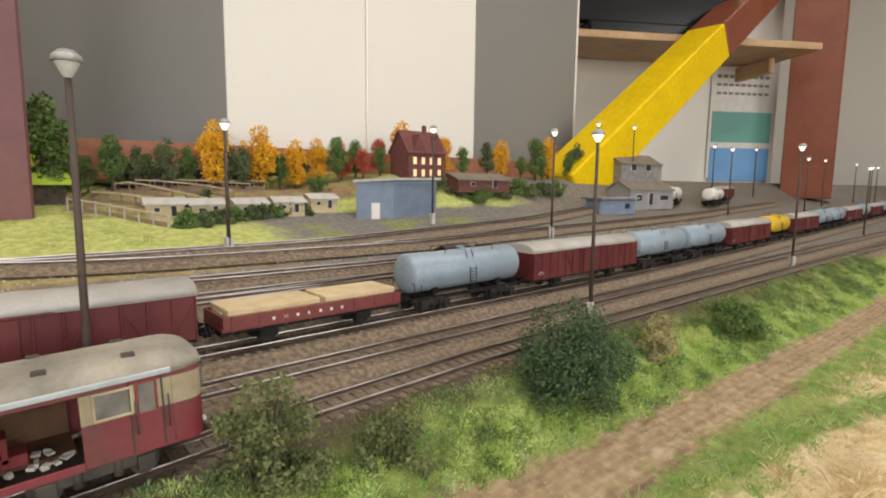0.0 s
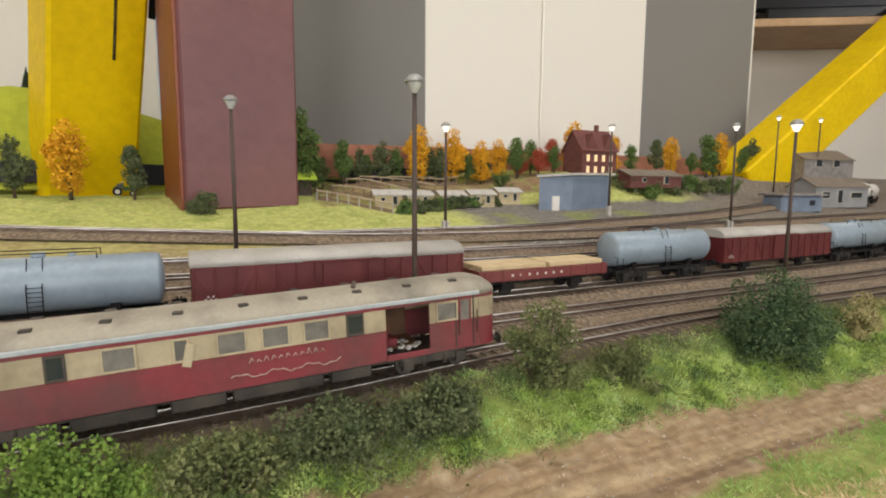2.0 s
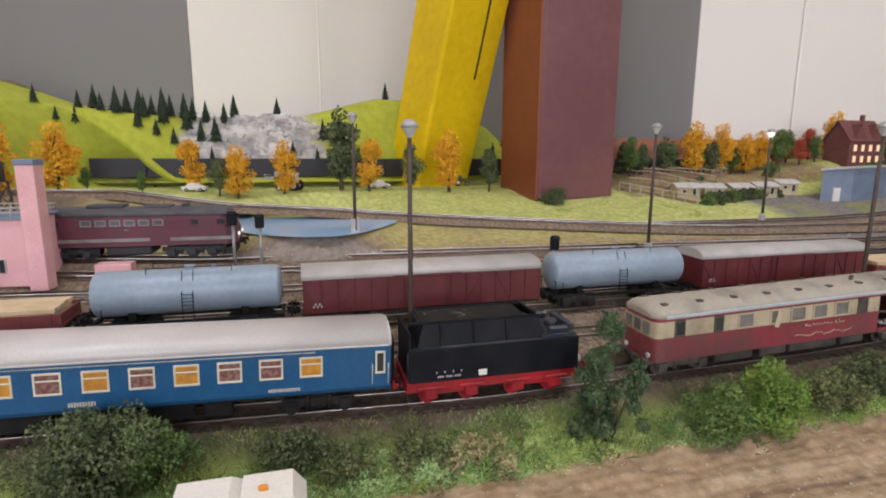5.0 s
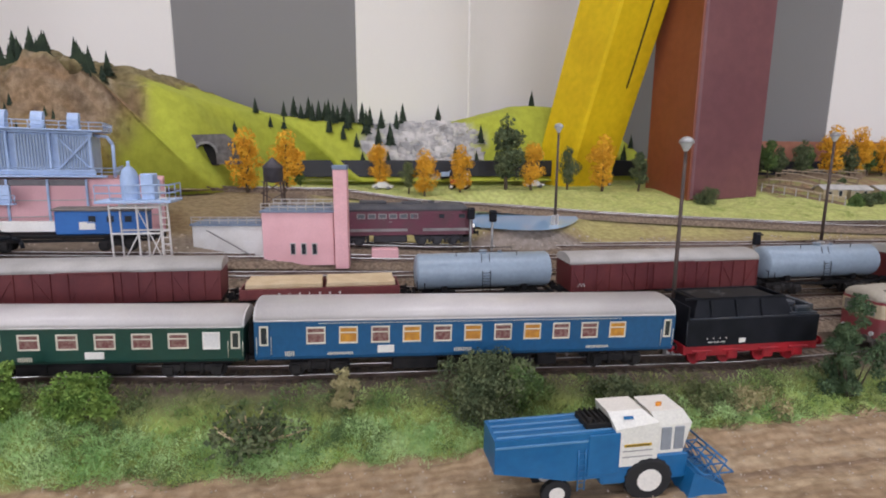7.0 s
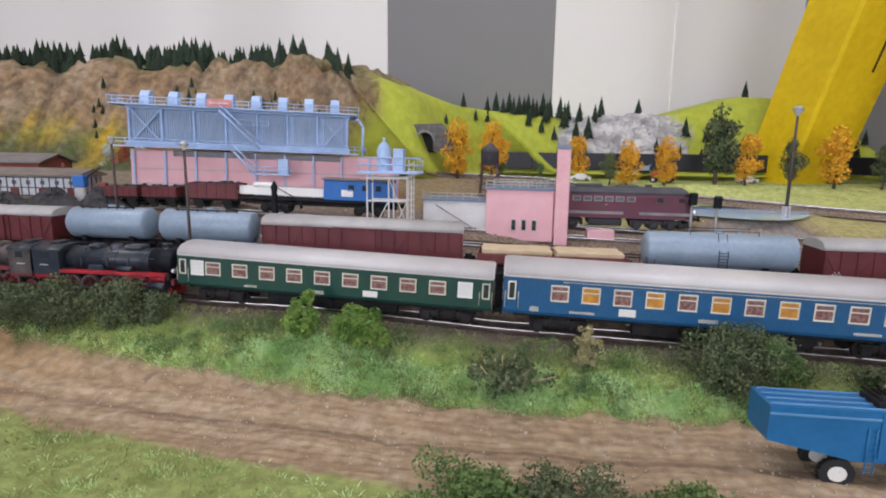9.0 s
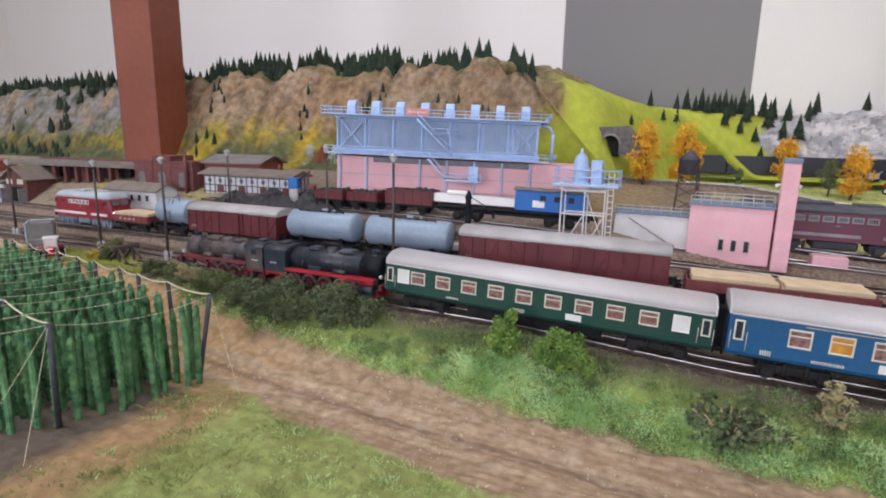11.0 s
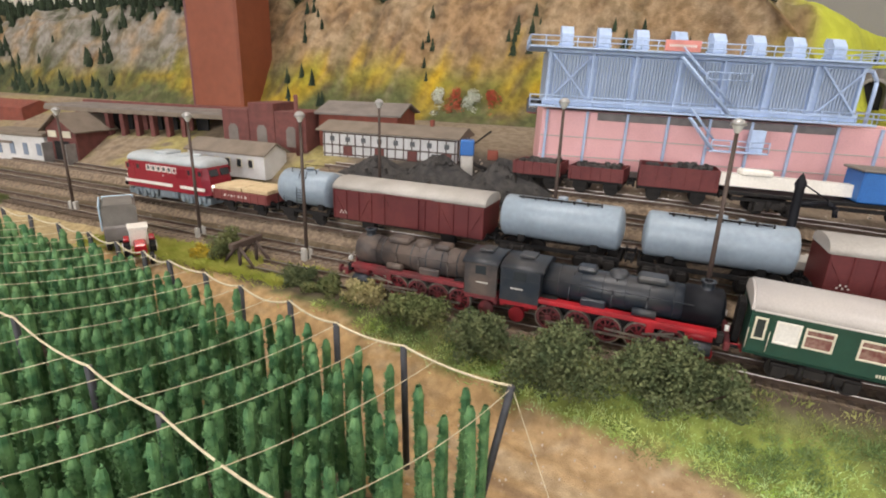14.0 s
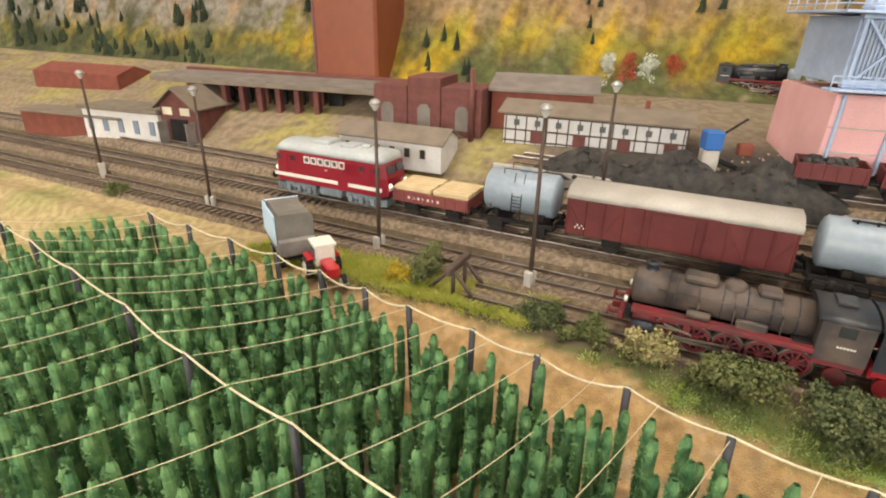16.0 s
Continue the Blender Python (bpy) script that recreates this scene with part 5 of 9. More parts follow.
def box_wagon(at, L, rz=0, hw=0.0160):
    c = thing("box_wagon", at, rz, "brown covered goods wagon with grey arched roof", "goods wagon", "wagons of the goods train", L=L)
    wagon_frame(c, L, UNDER)
    part("body", Mesh().prism([(-hw, 0.0115), (hw, 0.0115), (hw, 0.0345), (-hw, 0.0345)], 0.0025, L - 0.0025), BOXRED, c)
    prof = arc(hw + 0.0004, 0.0343, 0.0075)
    part("roof", Mesh().prism(prof, 0.0018, L - 0.0018, smooth=True), FROOF, c, "pale grey arched roof")
    rib = Mesh()
    n = max(6, int(L / 0.011))
    for s in (-1, 1):
        for i in range(n + 1):
            rib.box((0.003 + (L - 0.006) * i / n, s * (hw + 0.0004), 0.023), (0.0010, 0.0010, 0.0225), ch=0.0002)
        for i in range(0, n, 2):
            x0, x1 = 0.003 + (L - 0.006) * i / n, 0.003 + (L - 0.006) * (i + 1) / n
            a = math.atan2(0.019, x1 - x0)
            rib.box(((x0 + x1) / 2, s * (hw + 0.0003), 0.0225), (math.hypot(0.019, x1 - x0), 0.0006, 0.0008), m=Matrix.Rotation(-a if (i // 2) % 2 else a, 4, "Y"))
    tagged(part("ribbing", rib, BOXRED, c), kind="stuff")
    for s in (-1, 1):
        d = Mesh().box((L / 2, s * (hw + 0.0008), 0.0228), (0.024, 0.0010, 0.0215))
        d.box((L / 2, s * (hw + 0.0016), 0.0345), (0.048, 0.0008, 0.0010))
        part("sliding_door", d, BOXRED, c)
    t = Mesh()
    for i in range(5):
        t.box((0.009 + 0.0013 * i, -hw - 0.0010, 0.0165 + 0.0016 * (i % 2)), (0.0009, 0.0003, 0.0010), ch=0.00002)
    tagged(part("lettering", t, OFFWHITE, c), kind="stuff")
    return c


def tank_wagon(at, L, paint, label, rz=0, r=0.0142, steps=True):
    c = thing("tank_wagon", at, rz, label, "tank wagon", "wagons of the goods train", L=L)
    wagon_frame(c, L, UNDER, bog=L > 0.08)
    z = 0.0140 + r
    m, n = Mesh(), 28
    line = [(0.006 - 0.0035 * q, math.sqrt(max(0.0, 1 - q * q))) for q in (0.99, 0.9, 0.7, 0.4, 0.0)]
    line += [(L - xx, k) for xx, k in line[::-1]]
    m.loft([[(xx, k * r * math.cos(2 * math.pi * i / n), z + k * r * math.sin(2 * math.pi * i / n)) for i in range(n)] for xx, k in line])
    part("tank", m, paint, c)
    for x in (0.22, 0.78):
        part("saddle", Mesh().box((x * L, 0, 0.0150), (0.005, 0.020, 0.0050)), UNDER, c)
    d = Mesh()
    d.cyl((0.5 * L, 0, z + r - 0.001), (0.5 * L, 0, z + r + 0.0022), 0.0032, seg=12), d.cyl((0.62 * L, 0, z + r - 0.001), (0.62 * L, 0, z + r + 0.0014), 0.0018, seg=10)
    part("dome", d, paint, c)
    w = Mesh()
    if steps:
        for s in (-1, 1):
            part("top_railing", Mesh().tube([(0.30 * L, s * 0.0085, z + r - 0.001), (0.30 * L, s * 0.0085, z + r + 0.0026), (0.72 * L, s * 0.0085, z + r + 0.0026), (0.72 * L, s * 0.0085, z + r - 0.001)], 0.00030, 5), UNDER, c)
        for k in (-1, 1):
            w.tube([(0.5 * L + k * 0.0032, -r - 0.0006, 0.013), (0.5 * L + k * 0.0032, -r - 0.0006, z), (0.5 * L + k * 0.0032, -0.0085, z + r + 0.0003)], 0.0003, 5)
        for i in range(7):
            zz = 0.015 + 0.0023 * i
            w.tube([(0.5 * L - 0.0032, -r - 0.0006, zz), (0.5 * L + 0.0032, -r - 0.0006, zz)], 0.00022, 4)
        for x in (0.004, 0.010):
            part("end_railing", Mesh().tube([(x, -0.0125, 0.0120), (x, -0.0125, 0.0225), (x, 0.0125, 0.0225), (x, 0.0125, 0.0120)], 0.0003, 5), UNDER, c)
        part("ladder", w, UNDER, c)
    else:
        w.box((0.48 * L, -0.0050, z + r + 0.0004), (0.62 * L, 0.0012, 0.0010))
        for i in range(7):
            w.cyl(((0.20 + 0.1 * i) * L, -0.0050, z + r - 0.001), ((0.20 + 0.1 * i) * L, -0.0050, z + r + 0.0012), 0.0006, seg=6)
        part("walkway", w, UNDER, c)
    return c


def flat_wagon(at, L, rz=0):
    c = thing("flat_wagon", at, rz, "red-brown flat wagon loaded with pale sawn timber", "flat wagon", "wagons of the goods train", L=L)
    wagon_frame(c, L, UNDER)
    hw = 0.0155
    m = Mesh()
    m.box((L / 2, 0, 0.0128), (L - 0.004, hw * 2, 0.0018))
    for s in (-1, 1):
        m.box((L / 2, s * hw, 0.0165), (L - 0.005, 0.0010, 0.0072))
    m.box((0.003, 0, 0.0165), (0.001, hw * 2, 0.0072)), m.box((L - 0.003, 0, 0.0165), (0.001, hw * 2, 0.0072))
    part("body", m, FLATRED, c)
    for s in (-1, 1):
        for i in range(8):
            part("stanchion", Mesh().box((L * (0.06 + 0.125 * i), s * (hw + 0.0006), 0.0160), (0.0009, 0.0008, 0.0090)), FLATRED, c)
    for a, b in ((0.05, 0.50), (0.53, 0.95)):
        for j in range(5):
            for k in range(2):
                part("plank", Mesh().box(((a + b) / 2 * L + rnd(-0.0006, 0.0006), -0.0118 + 0.0059 * j, 0.0185 + 0.0034 * k), ((b - a) * L, 0.0056, 0.0032)), TIMBERLOAD, c)
    t = Mesh()
    for i in range(7):
        t.box((L * (0.25 + 0.06 * i), -hw - 0.0006, 0.0160), (0.0016, 0.0003, 0.0018), ch=0.00002)
    tagged(part("lettering", t, OFFWHITE, c), kind="stuff")
    return c


def rail_z(x, y):
    return float(level(x, y))


TY = 0.0745
x = -0.760
diesel((x, TY, rail_z(x, TY)), 0.106, 0, DRED, DROOF, DGEAR, OFFWHITE, "dark red diesel locomotive with white stripe and grey roof")
x += 0.109
flat_wagon((x, TY, rail_z(x, TY)), 0.064)
x += 0.067
tank_wagon((x, TY, rail_z(x, TY)), 0.056, TANKM, "pale grey tank wagon with ladder and black frame")
x += 0.059
box_wagon((x, TY, rail_z(x, TY)), 0.128)
x += 0.132
tank_wagon((x, TY, rail_z(x, TY)), 0.086, TANKM, "long pale grey bogie tank wagon with roof walkway", steps=False)
x += 0.091
tank_wagon((x, TY, rail_z(x, TY)), 0.092, TANKM, "long pale grey bogie tank wagon with roof walkway", steps=False)
x += 0.098
seq = ["box", "flat", "tank", "box", "tank", "box", "flat", "tank", "box", "tank", "tank", "box", "yellow", "box", "tank", "tank", "box", "tank", "box", "tank", "box", "box", "tank"]
lens = dict(box=0.172, yellow=0.11, tank=0.118, flat=0.122)
LINE = np.array([(-1.6, 0.072), (-0.8, 0.074), (1.2, 0.075), (2.0, 0.10), (3.9, 0.17)])
for kind in seq:
    L = lens[kind]
    y0, y1 = np.interp([x, x + L], LINE[:, 0], LINE[:, 1])
    a = math.degrees(math.atan2(y1 - y0, L))
    at = (x, float(y0), rail_z(x, y0))
    if kind == "box":
        box_wagon(at, L, a)
    elif kind == "flat":
        flat_wagon(at, L, a)
    else:
        tank_wagon(at, L, TANKY if kind == "yellow" else TANKM, "yellow tank wagon with ladder and black frame" if kind == "yellow" else "pale grey tank wagon with ladder and black frame", a)
    x += L + 0.008

tank_wagon((1.92, 0.315, rail_z(1.95, 0.315)), 0.13, PURELY, "white tank wagon in the far yard", 12)
box_wagon((2.08, 0.352, rail_z(2.1, 0.35)), 0.15, 14)
tank_wagon((1.74, 0.335, rail_z(1.75, 0.33)), 0.12, PURELY, "white tank wagon beside the far sheds", 12)

# parked stock in the works
diesel((0.012, 0.2115, rail_z(0.1, 0.2115)), 0.17, -2, mat("dull_maroon", (0.13, 0.03, 0.05), (0.10, 0.035, 0.045), 60, 0.6), mat("dark_loco_roof", (0.055, 0.055, 0.062), (0.085, 0.082, 0.085), 60, 0.7), mat("dark_gear", (0.045, 0.044, 0.048), None, 60, 0.7), PLANK, "dusty maroon diesel locomotive with dark grey roof")


def coal_wagon(at, L, rz=0, hz=0.014):
    c = thing("open_wagon", at, rz, "dark red open wagon filled with coal", "open wagon", "coal wagons before the works", L=L)
    wagon_frame(c, L, UNDER)
    hw = 0.0135
    for s in (-1, 1):
        part("side_board", Mesh().box((L / 2, s * hw, 0.0118 + hz / 2), (L - 0.004, 0.0010, hz)), BOXRED, c)
        for i in range(6):
            part("stake", Mesh().box((0.004 + (L - 0.008) * i / 5, s * (hw + 0.0006), 0.0118 + hz / 2), (0.0010, 0.0009, hz)), BOXRED, c)
    for e in (0.0025, L - 0.0025):
        part("end_board", Mesh().box((e, 0, 0.0118 + hz / 2), (0.001, hw * 2, hz)), BOXRED, c)
    part("deck", Mesh().box((L / 2, 0, 0.0122), (L - 0.004, hw * 2, 0.001)), BOXRED, c)
    q = Mesh()
    for i in range(45):
        s = rnd(0.0025, 0.005)
        q.box((rnd(0.006, L - 0.006), rnd(-hw, hw) * 0.8, 0.0118 + hz * 0.92 + rnd(-0.001, 0.0015)), (s, s, s * 0.8), rz=rnd(0, 3), ch=s * 0.22)
    tagged(part("coal_load", q, COAL, c), kind="stuff")
    return c


CY = 0.1775
for wx, L, hz in ((-0.425, 0.044, 0.0105), (-0.378, 0.046, 0.0105), (-0.328, 0.062, 0.0160)):
    coal_wagon((wx, CY, rail_z(wx, CY)), L, 0, hz)
c = thing("crane_wagon", (-0.262, CY - 0.004, rail_z(-0.262, CY)), 0, "blue railway crane with long white lattice jib", "railway crane", L=0.158)
wagon_frame(c, 0.158, UNDER, bog=True)
m = Mesh()
m.prism([(-0.0125, 0.0135), (0.0125, 0.0135), (0.0125, 0.0155), (-0.0125, 0.0155)], 0.0, 0.158)
part("deck", m, UNDER, c)
m = Mesh().box((0.116, 0, 0.0265), (0.072, 0.025, 0.0210), ch=0.001)
part("crane_cab", m, BLUEVAN, c)
part("cab_roof", Mesh().box((0.116, 0, 0.0378), (0.076, 0.028, 0.0018), ch=0.0006), ROOFGREY, c)
for wx in (0.108, 0.122, 0.136):
    pane_window(c, wx, 0.0300, 0.0065, 0.0065, -1, 0.0126, BLUEVAN, PANE)
part("white_panel", Mesh().box((0.104, -0.0127, 0.0240), (0.012, 0.0004, 0.007)), PURELY, c)
j = Mesh()
j.prism([(-0.005, 0.0180), (0.005, 0.0180), (0.004, 0.0265), (-0.004, 0.0265)], -0.006, 0.080, taper=0.9)
j.box((0.018, 0, 0.0280), (0.022, 0.010, 0.0050), ch=0.0015), j.box((-0.010, 0, 0.0200), (0.030, 0.008, 0.0050), ch=0.0015)
part("jib", j, PURELY, c, "white jib")

# ---------------- timber posts and struts of the hall ----------------


def beam(name, p0, p1, w, d, material, label, twist=0.0, cat="timber post"):
    p0, p1 = Vector(p0), Vector(p1)
    L = (p1 - p0).length
    m = Mesh().box((0, 0, L / 2), (w, d, L), ch=0.004)
    ob = solo(name, m, material, label, cat)
    ob.matrix_world = Matrix.Translation(p0) @ (p1 - p0).to_track_quat("Z", "Y").to_matrix().to_4x4() @ Matrix.Rotation(twist, 4, "Z")
    return ob


def post(x, y, w, d, rz, z0, label, front=None, side=None):
    c = thing("timber_post", (x, y, z0), rz, label, "timber post", "posts of the hall")
    part("shaft", Mesh().box((0, 0, (CEIL_Z - z0) / 2), (w, d, CEIL_Z - z0), ch=0.003), front or BEAM_PURPLE, c)
    part("side_board", Mesh().box((-w / 2 - 0.002, 0, (CEIL_Z - z0) / 2), (0.004, d - 0.004, CEIL_Z - z0), ch=0.001), side or BEAM_BROWN, c)
    return c


post(0.599, 0.440, 0.126, 0.10, 9.5, gz(0.6, 0.42) - 0.006, "square timber post with maroon and brown paint")
post(-0.900, 0.336, 0.086, 0.07, 2, 0.06, "tall brown timber post standing in the rock face", BEAM_BROWN, BEAM_PURPLE)
post(2.90, 0.385, 0.15, 0.15, 105, 0.06, "brown timber post beside the far yard", BEAM_BROWN, BEAM_BROWN)
y1 = beam("timber_strut", (0.428, 0.572, 0.055), (0.562, 0.21, 1.12), 0.096, 0.09, BEAM_YELLOW, "slanting yellow timber strut with dark shrinkage cracks", cat="timber strut")
for a, b, k in ((0.20, 0.42, 0.012), (0.36, 0.60, -0.020)):
    part("crack", Mesh().tube([(k + 0.003 * math.sin(9 * t), -0.0455, t) for t in np.linspace(a, b, 9)], 0.0016, 5), CRACK, y1)
part("cable", Mesh().tube([(0.060, -0.02, 0.25), (0.057, -0.022, 0.45), (0.055, -0.03, 0.70)], 0.004, 6), UNDER, y1)
beam("timber_strut", (1.600, 0.5, 0.08), (2.295, 0.5, 0.518), 0.105, 0.10, BEAM_YELLOW, "slanting yellow timber strut over the far yard", cat="timber strut")
beam("timber_strut", (2.299, 0.5, 0.5205), (3.033, 0.5, 0.983), 0.105, 0.10, BEAM_BROWN, "brown upper end of a slanting strut", cat="timber strut")

# alcove with screen on a shelf, posters
aw = math.degrees(math.atan2(0.5 - 1.1, 2.9 - 1.95))
solo("wall_alcove", Mesh().box((0.56, 0.025, 0.5), (1.13, 0.05, 2.76), ch=0.001), WHITE_WALL, "", "", (1.95, 1.1, 0), aw, kind="structure")
sh = thing("wall_shelf", (1.95, 1.1, 0.530), aw, "plywood wall shelf on brackets", "shelf")
part("board", Mesh().box((0.58, -0.14, 0.012), (0.92, 0.27, 0.022), ch=0.002), SHELFWOOD, sh)
for k in (0.2, 0.95):
    part("bracket", Mesh().box((k, -0.09, -0.03), (0.02, 0.17, 0.05), ch=0.004), SHELFWOOD, sh)
tv = thing("television", (1.95, 1.1, 0.553), aw, "black television on a wall shelf", "television")
part("screen", Mesh().box((0.47, -0.20, 0.22), (0.60, 0.03, 0.36), ch=0.006), TVBLACK, tv)
part("stand", Mesh().box((0.47, -0.19, 0.02), (0.40, 0.12, 0.035), ch=0.006), TVBLACK, tv)
pst = thing("poster", (1.95, 1.1, 0.150), aw, "pale poster with teal field and grey writing", "poster")
part("sheet", Mesh().box((0.98, -0.006, 0.18), (0.26, 0.004, 0.40), ch=0.0005), OFFWHITE, pst)
part("teal_field", Mesh().box((0.98, -0.009, 0.165), (0.24, 0.002, 0.11), ch=0.0003), TEAL, pst)
part("blue_field", Mesh().box((0.98, -0.009, 0.03), (0.24, 0.002, 0.12), ch=0.0003), SKYBLUE, pst)
tm = Mesh()
for r in range(3):
    for i in range(9):
        tm.box((0.88 + 0.024 * i, -0.009, 0.345 - 0.03 * r), (0.017, 0.002, 0.012 - 0.003 * (r > 0)), ch=0.0003)
tagged(part("writing", tm, PLANK, pst), kind="stuff")

# ---------------- hills ----------------


def sstep(t):
    t = np.clip(t, 0, 1)
    return t * t * (3 - 2 * t)


HX = [-3.0, -1.6, -1.1, -0.9, -0.6, -0.35, -0.22, -0.12, 0.0, 0.1, 0.2, 0.3, 0.42, 0.5, 0.6, 0.8]
HH = [0.12, 0.14, 0.15, 0.15, 0.165, 0.165, 0.148, 0.122, 0.103, 0.100, 0.108, 0.118, 0.148, 0.142, 0.10, 0.04]


def hill(x, y):
    yb = lerp(x, [-0.28, -0.18, -0.05, 0.08, 0.8], [0.315, 0.37, 0.52, 0.655, 0.665])
    w = lerp(x, [-0.3, -0.15, 0.1], [0.11, 0.20, 0.13])
    k = sstep((y - yb) / w)
    n = vnoise(x, y * 1.5, 22, 21) * 0.5 + vnoise(x, y * 2, 60, 22) * 0.3 + vnoise(x, y * 2, 150, 23) * 0.2
    rocky = lerp(x + 0.012 * np.sin(37 * y), [-0.245, -0.215], [1.0, 0.0])
    cliff = np.floor(k * 4 + n) / 4
    k2 = k * (1 - 0.14 * rocky) + np.clip(cliff, 0, 1) * 0.14 * rocky
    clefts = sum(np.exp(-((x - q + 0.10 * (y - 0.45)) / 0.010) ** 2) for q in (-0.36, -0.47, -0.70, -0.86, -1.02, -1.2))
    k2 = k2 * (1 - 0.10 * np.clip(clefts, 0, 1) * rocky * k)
    n = n - rocky * (0.55 * np.abs(vnoise(x + 0.3 * y, y * 1.6, 75, 28)) + 0.25 * np.abs(vnoise(x, y * 1.2, 170, 29)) - 0.25)
    n = n + 0.45 * rocky * vnoise(x, y * 2.4, 90, 26) * vnoise(x, y * 2, 40, 27)
    ridge = lerp(x, HX, HH) * (1 + 0.10 * vnoise(x, y * 0, 9, 24)) * (1 + 0.12 * np.clip((y - yb - w) / 0.3, 0, 1))
    z = 0.078 + ridge * k2 + n * (0.020 * rocky + 0.004) * k - 0.004 * (1 - k)
    before = (y < 0.482 + 0.07 * (x + 0.135)) & (x > -0.300) & (x < 0.02)
    return np.where(before, np.minimum(z, 0.113 + 0.002 * n + 1.1 * np.clip(-0.165 - x, 0, 1)), z), k, rocky, n


hx = np.arange(-2.6, 0.80, 0.008)
hy = np.unique(np.r_[np.arange(0.30, 0.80, 0.006), np.arange(0.80, 1.5, 0.03)])
HXX, HYY = np.meshgrid(hx, hy, indexing="ij")
HZ, HK, HR, HN = hill(HXX, HYY)
front = lerp(HXX, [-0.28, -0.18, -0.05, 0.08, 0.8], [0.315, 0.37, 0.52, 0.655, 0.665])
ok = (HYY > front - 0.01) & (HYY < wall_y(HXX) - 0.005)
hc = np.zeros(HXX.shape + (3,))
g1, g2 = vnoise(HXX, HYY * 1.8, 30, 31), vnoise(HXX, HYY * 2.2, 90, 32)


def hput(mask, c):
    m = np.clip(mask, 0, 1)[..., None]
    hc[...] = hc * (1 - m) + np.array(c) * m


hput(np.ones_like(g1), (0.46, 0.50, 0.045))
hput(np.clip(g1 * 2, 0, 1) * 0.6, (0.38, 0.42, 0.05))
hput(HR, (0.32, 0.205, 0.105))
hput(HR * np.clip(g2 * 2.5, 0, 1), (0.18, 0.115, 0.065))
hput(HR * np.clip(HN * 3 - 0.2, 0, 1) * 0.7, (0.42, 0.32, 0.205))
hput(HR * np.clip((0.50 - HK) * 5 + g1 * 1.6, 0, 1), (0.30, 0.26, 0.025))
hput(HR * np.clip((0.48 - HK) * 5 + g2 * 2.0 - 0.4, 0, 1), (0.52, 0.34, 0.015))
hput(HR * np.clip((0.5 - HK) * 4 - g1 * 2.2 - 0.5, 0, 1), (0.10, 0.115, 0.04))
hput(HR * np.clip((HK - 0.97) * 20, 0, 1), (0.17, 0.16, 0.055))
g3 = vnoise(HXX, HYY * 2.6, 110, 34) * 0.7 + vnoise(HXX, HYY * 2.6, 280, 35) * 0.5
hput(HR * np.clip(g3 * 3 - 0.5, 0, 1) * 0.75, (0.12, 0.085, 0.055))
hput(HR * np.clip(-g3 * 3 - 0.9, 0, 1) * 0.6, (0.43, 0.345, 0.24))
# dark colour in the clefts stands for the shade within them
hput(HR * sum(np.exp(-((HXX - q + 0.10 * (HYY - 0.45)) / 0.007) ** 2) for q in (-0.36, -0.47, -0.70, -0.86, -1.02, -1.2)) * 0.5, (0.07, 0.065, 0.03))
wood = np.clip((-1.0 - HXX) * 8, 0, 1) * np.clip(g1 * 3 + 0.4, 0, 1)
hput(wood, (0.055, 0.065, 0.025))
grey = np.clip((-0.98 - HXX) * 12, 0, 1) * np.clip((HK - 0.3) * 6, 0, 1)
hput(grey * np.clip(g2 * 2 + 0.7, 0, 1), (0.25, 0.235, 0.21))
quarry = np.clip(1.4 - ((HXX - 0.20) / 0.11) ** 2 - ((HYY - 0.735) / 0.055) ** 2 + 0.4 * g2, 0, 1)
hput(quarry, (0.66, 0.63, 0.58))
hput(quarry * np.clip(g2 * 3, 0, 1), (0.36, 0.34, 0.31))
hput(quarry * np.clip(vnoise(HXX, HYY * 2.5, 200, 36) * 4 - 0.4, 0, 1), (0.20, 0.22, 0.26))
HZ = HZ + quarry * 0.008 * vnoise(HXX, HYY, 170, 33)
ni, nj = HXX.shape
ids = np.arange(ni * nj).reshape(ni, nj)
Q = np.stack([ids[:-1, :-1], ids[1:, :-1], ids[1:, 1:], ids[:-1, 1:]], -1).reshape(-1, 4)[(ok[:-1, :-1] & ok[1:, 1:]).reshape(-1)]
hme = bpy.data.meshes.new("hillside")
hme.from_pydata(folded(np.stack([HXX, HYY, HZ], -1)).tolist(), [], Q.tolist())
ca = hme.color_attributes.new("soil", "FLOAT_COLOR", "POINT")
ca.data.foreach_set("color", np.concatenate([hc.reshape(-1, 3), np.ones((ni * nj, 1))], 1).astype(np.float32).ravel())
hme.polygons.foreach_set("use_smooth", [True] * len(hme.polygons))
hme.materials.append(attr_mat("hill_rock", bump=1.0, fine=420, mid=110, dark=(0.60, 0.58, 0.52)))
hme.materials.append(attr_mat("hill_grass", bump=0.6, fine=900, mid=90, dark=(0.86, 0.86, 0.80)))
hme.polygons.foreach_set("material_index", (HR[:-1, :-1].reshape(-1)[(ok[:-1, :-1] & ok[1:, 1:]).reshape(-1)] < 0.5).astype(np.int32))
tagged(new("ground_hills", hme), "", "", kind="structure")


def hz_at(x, y):
    return float(hill(np.array([float(x)]), np.array([float(y)]))[0][0])


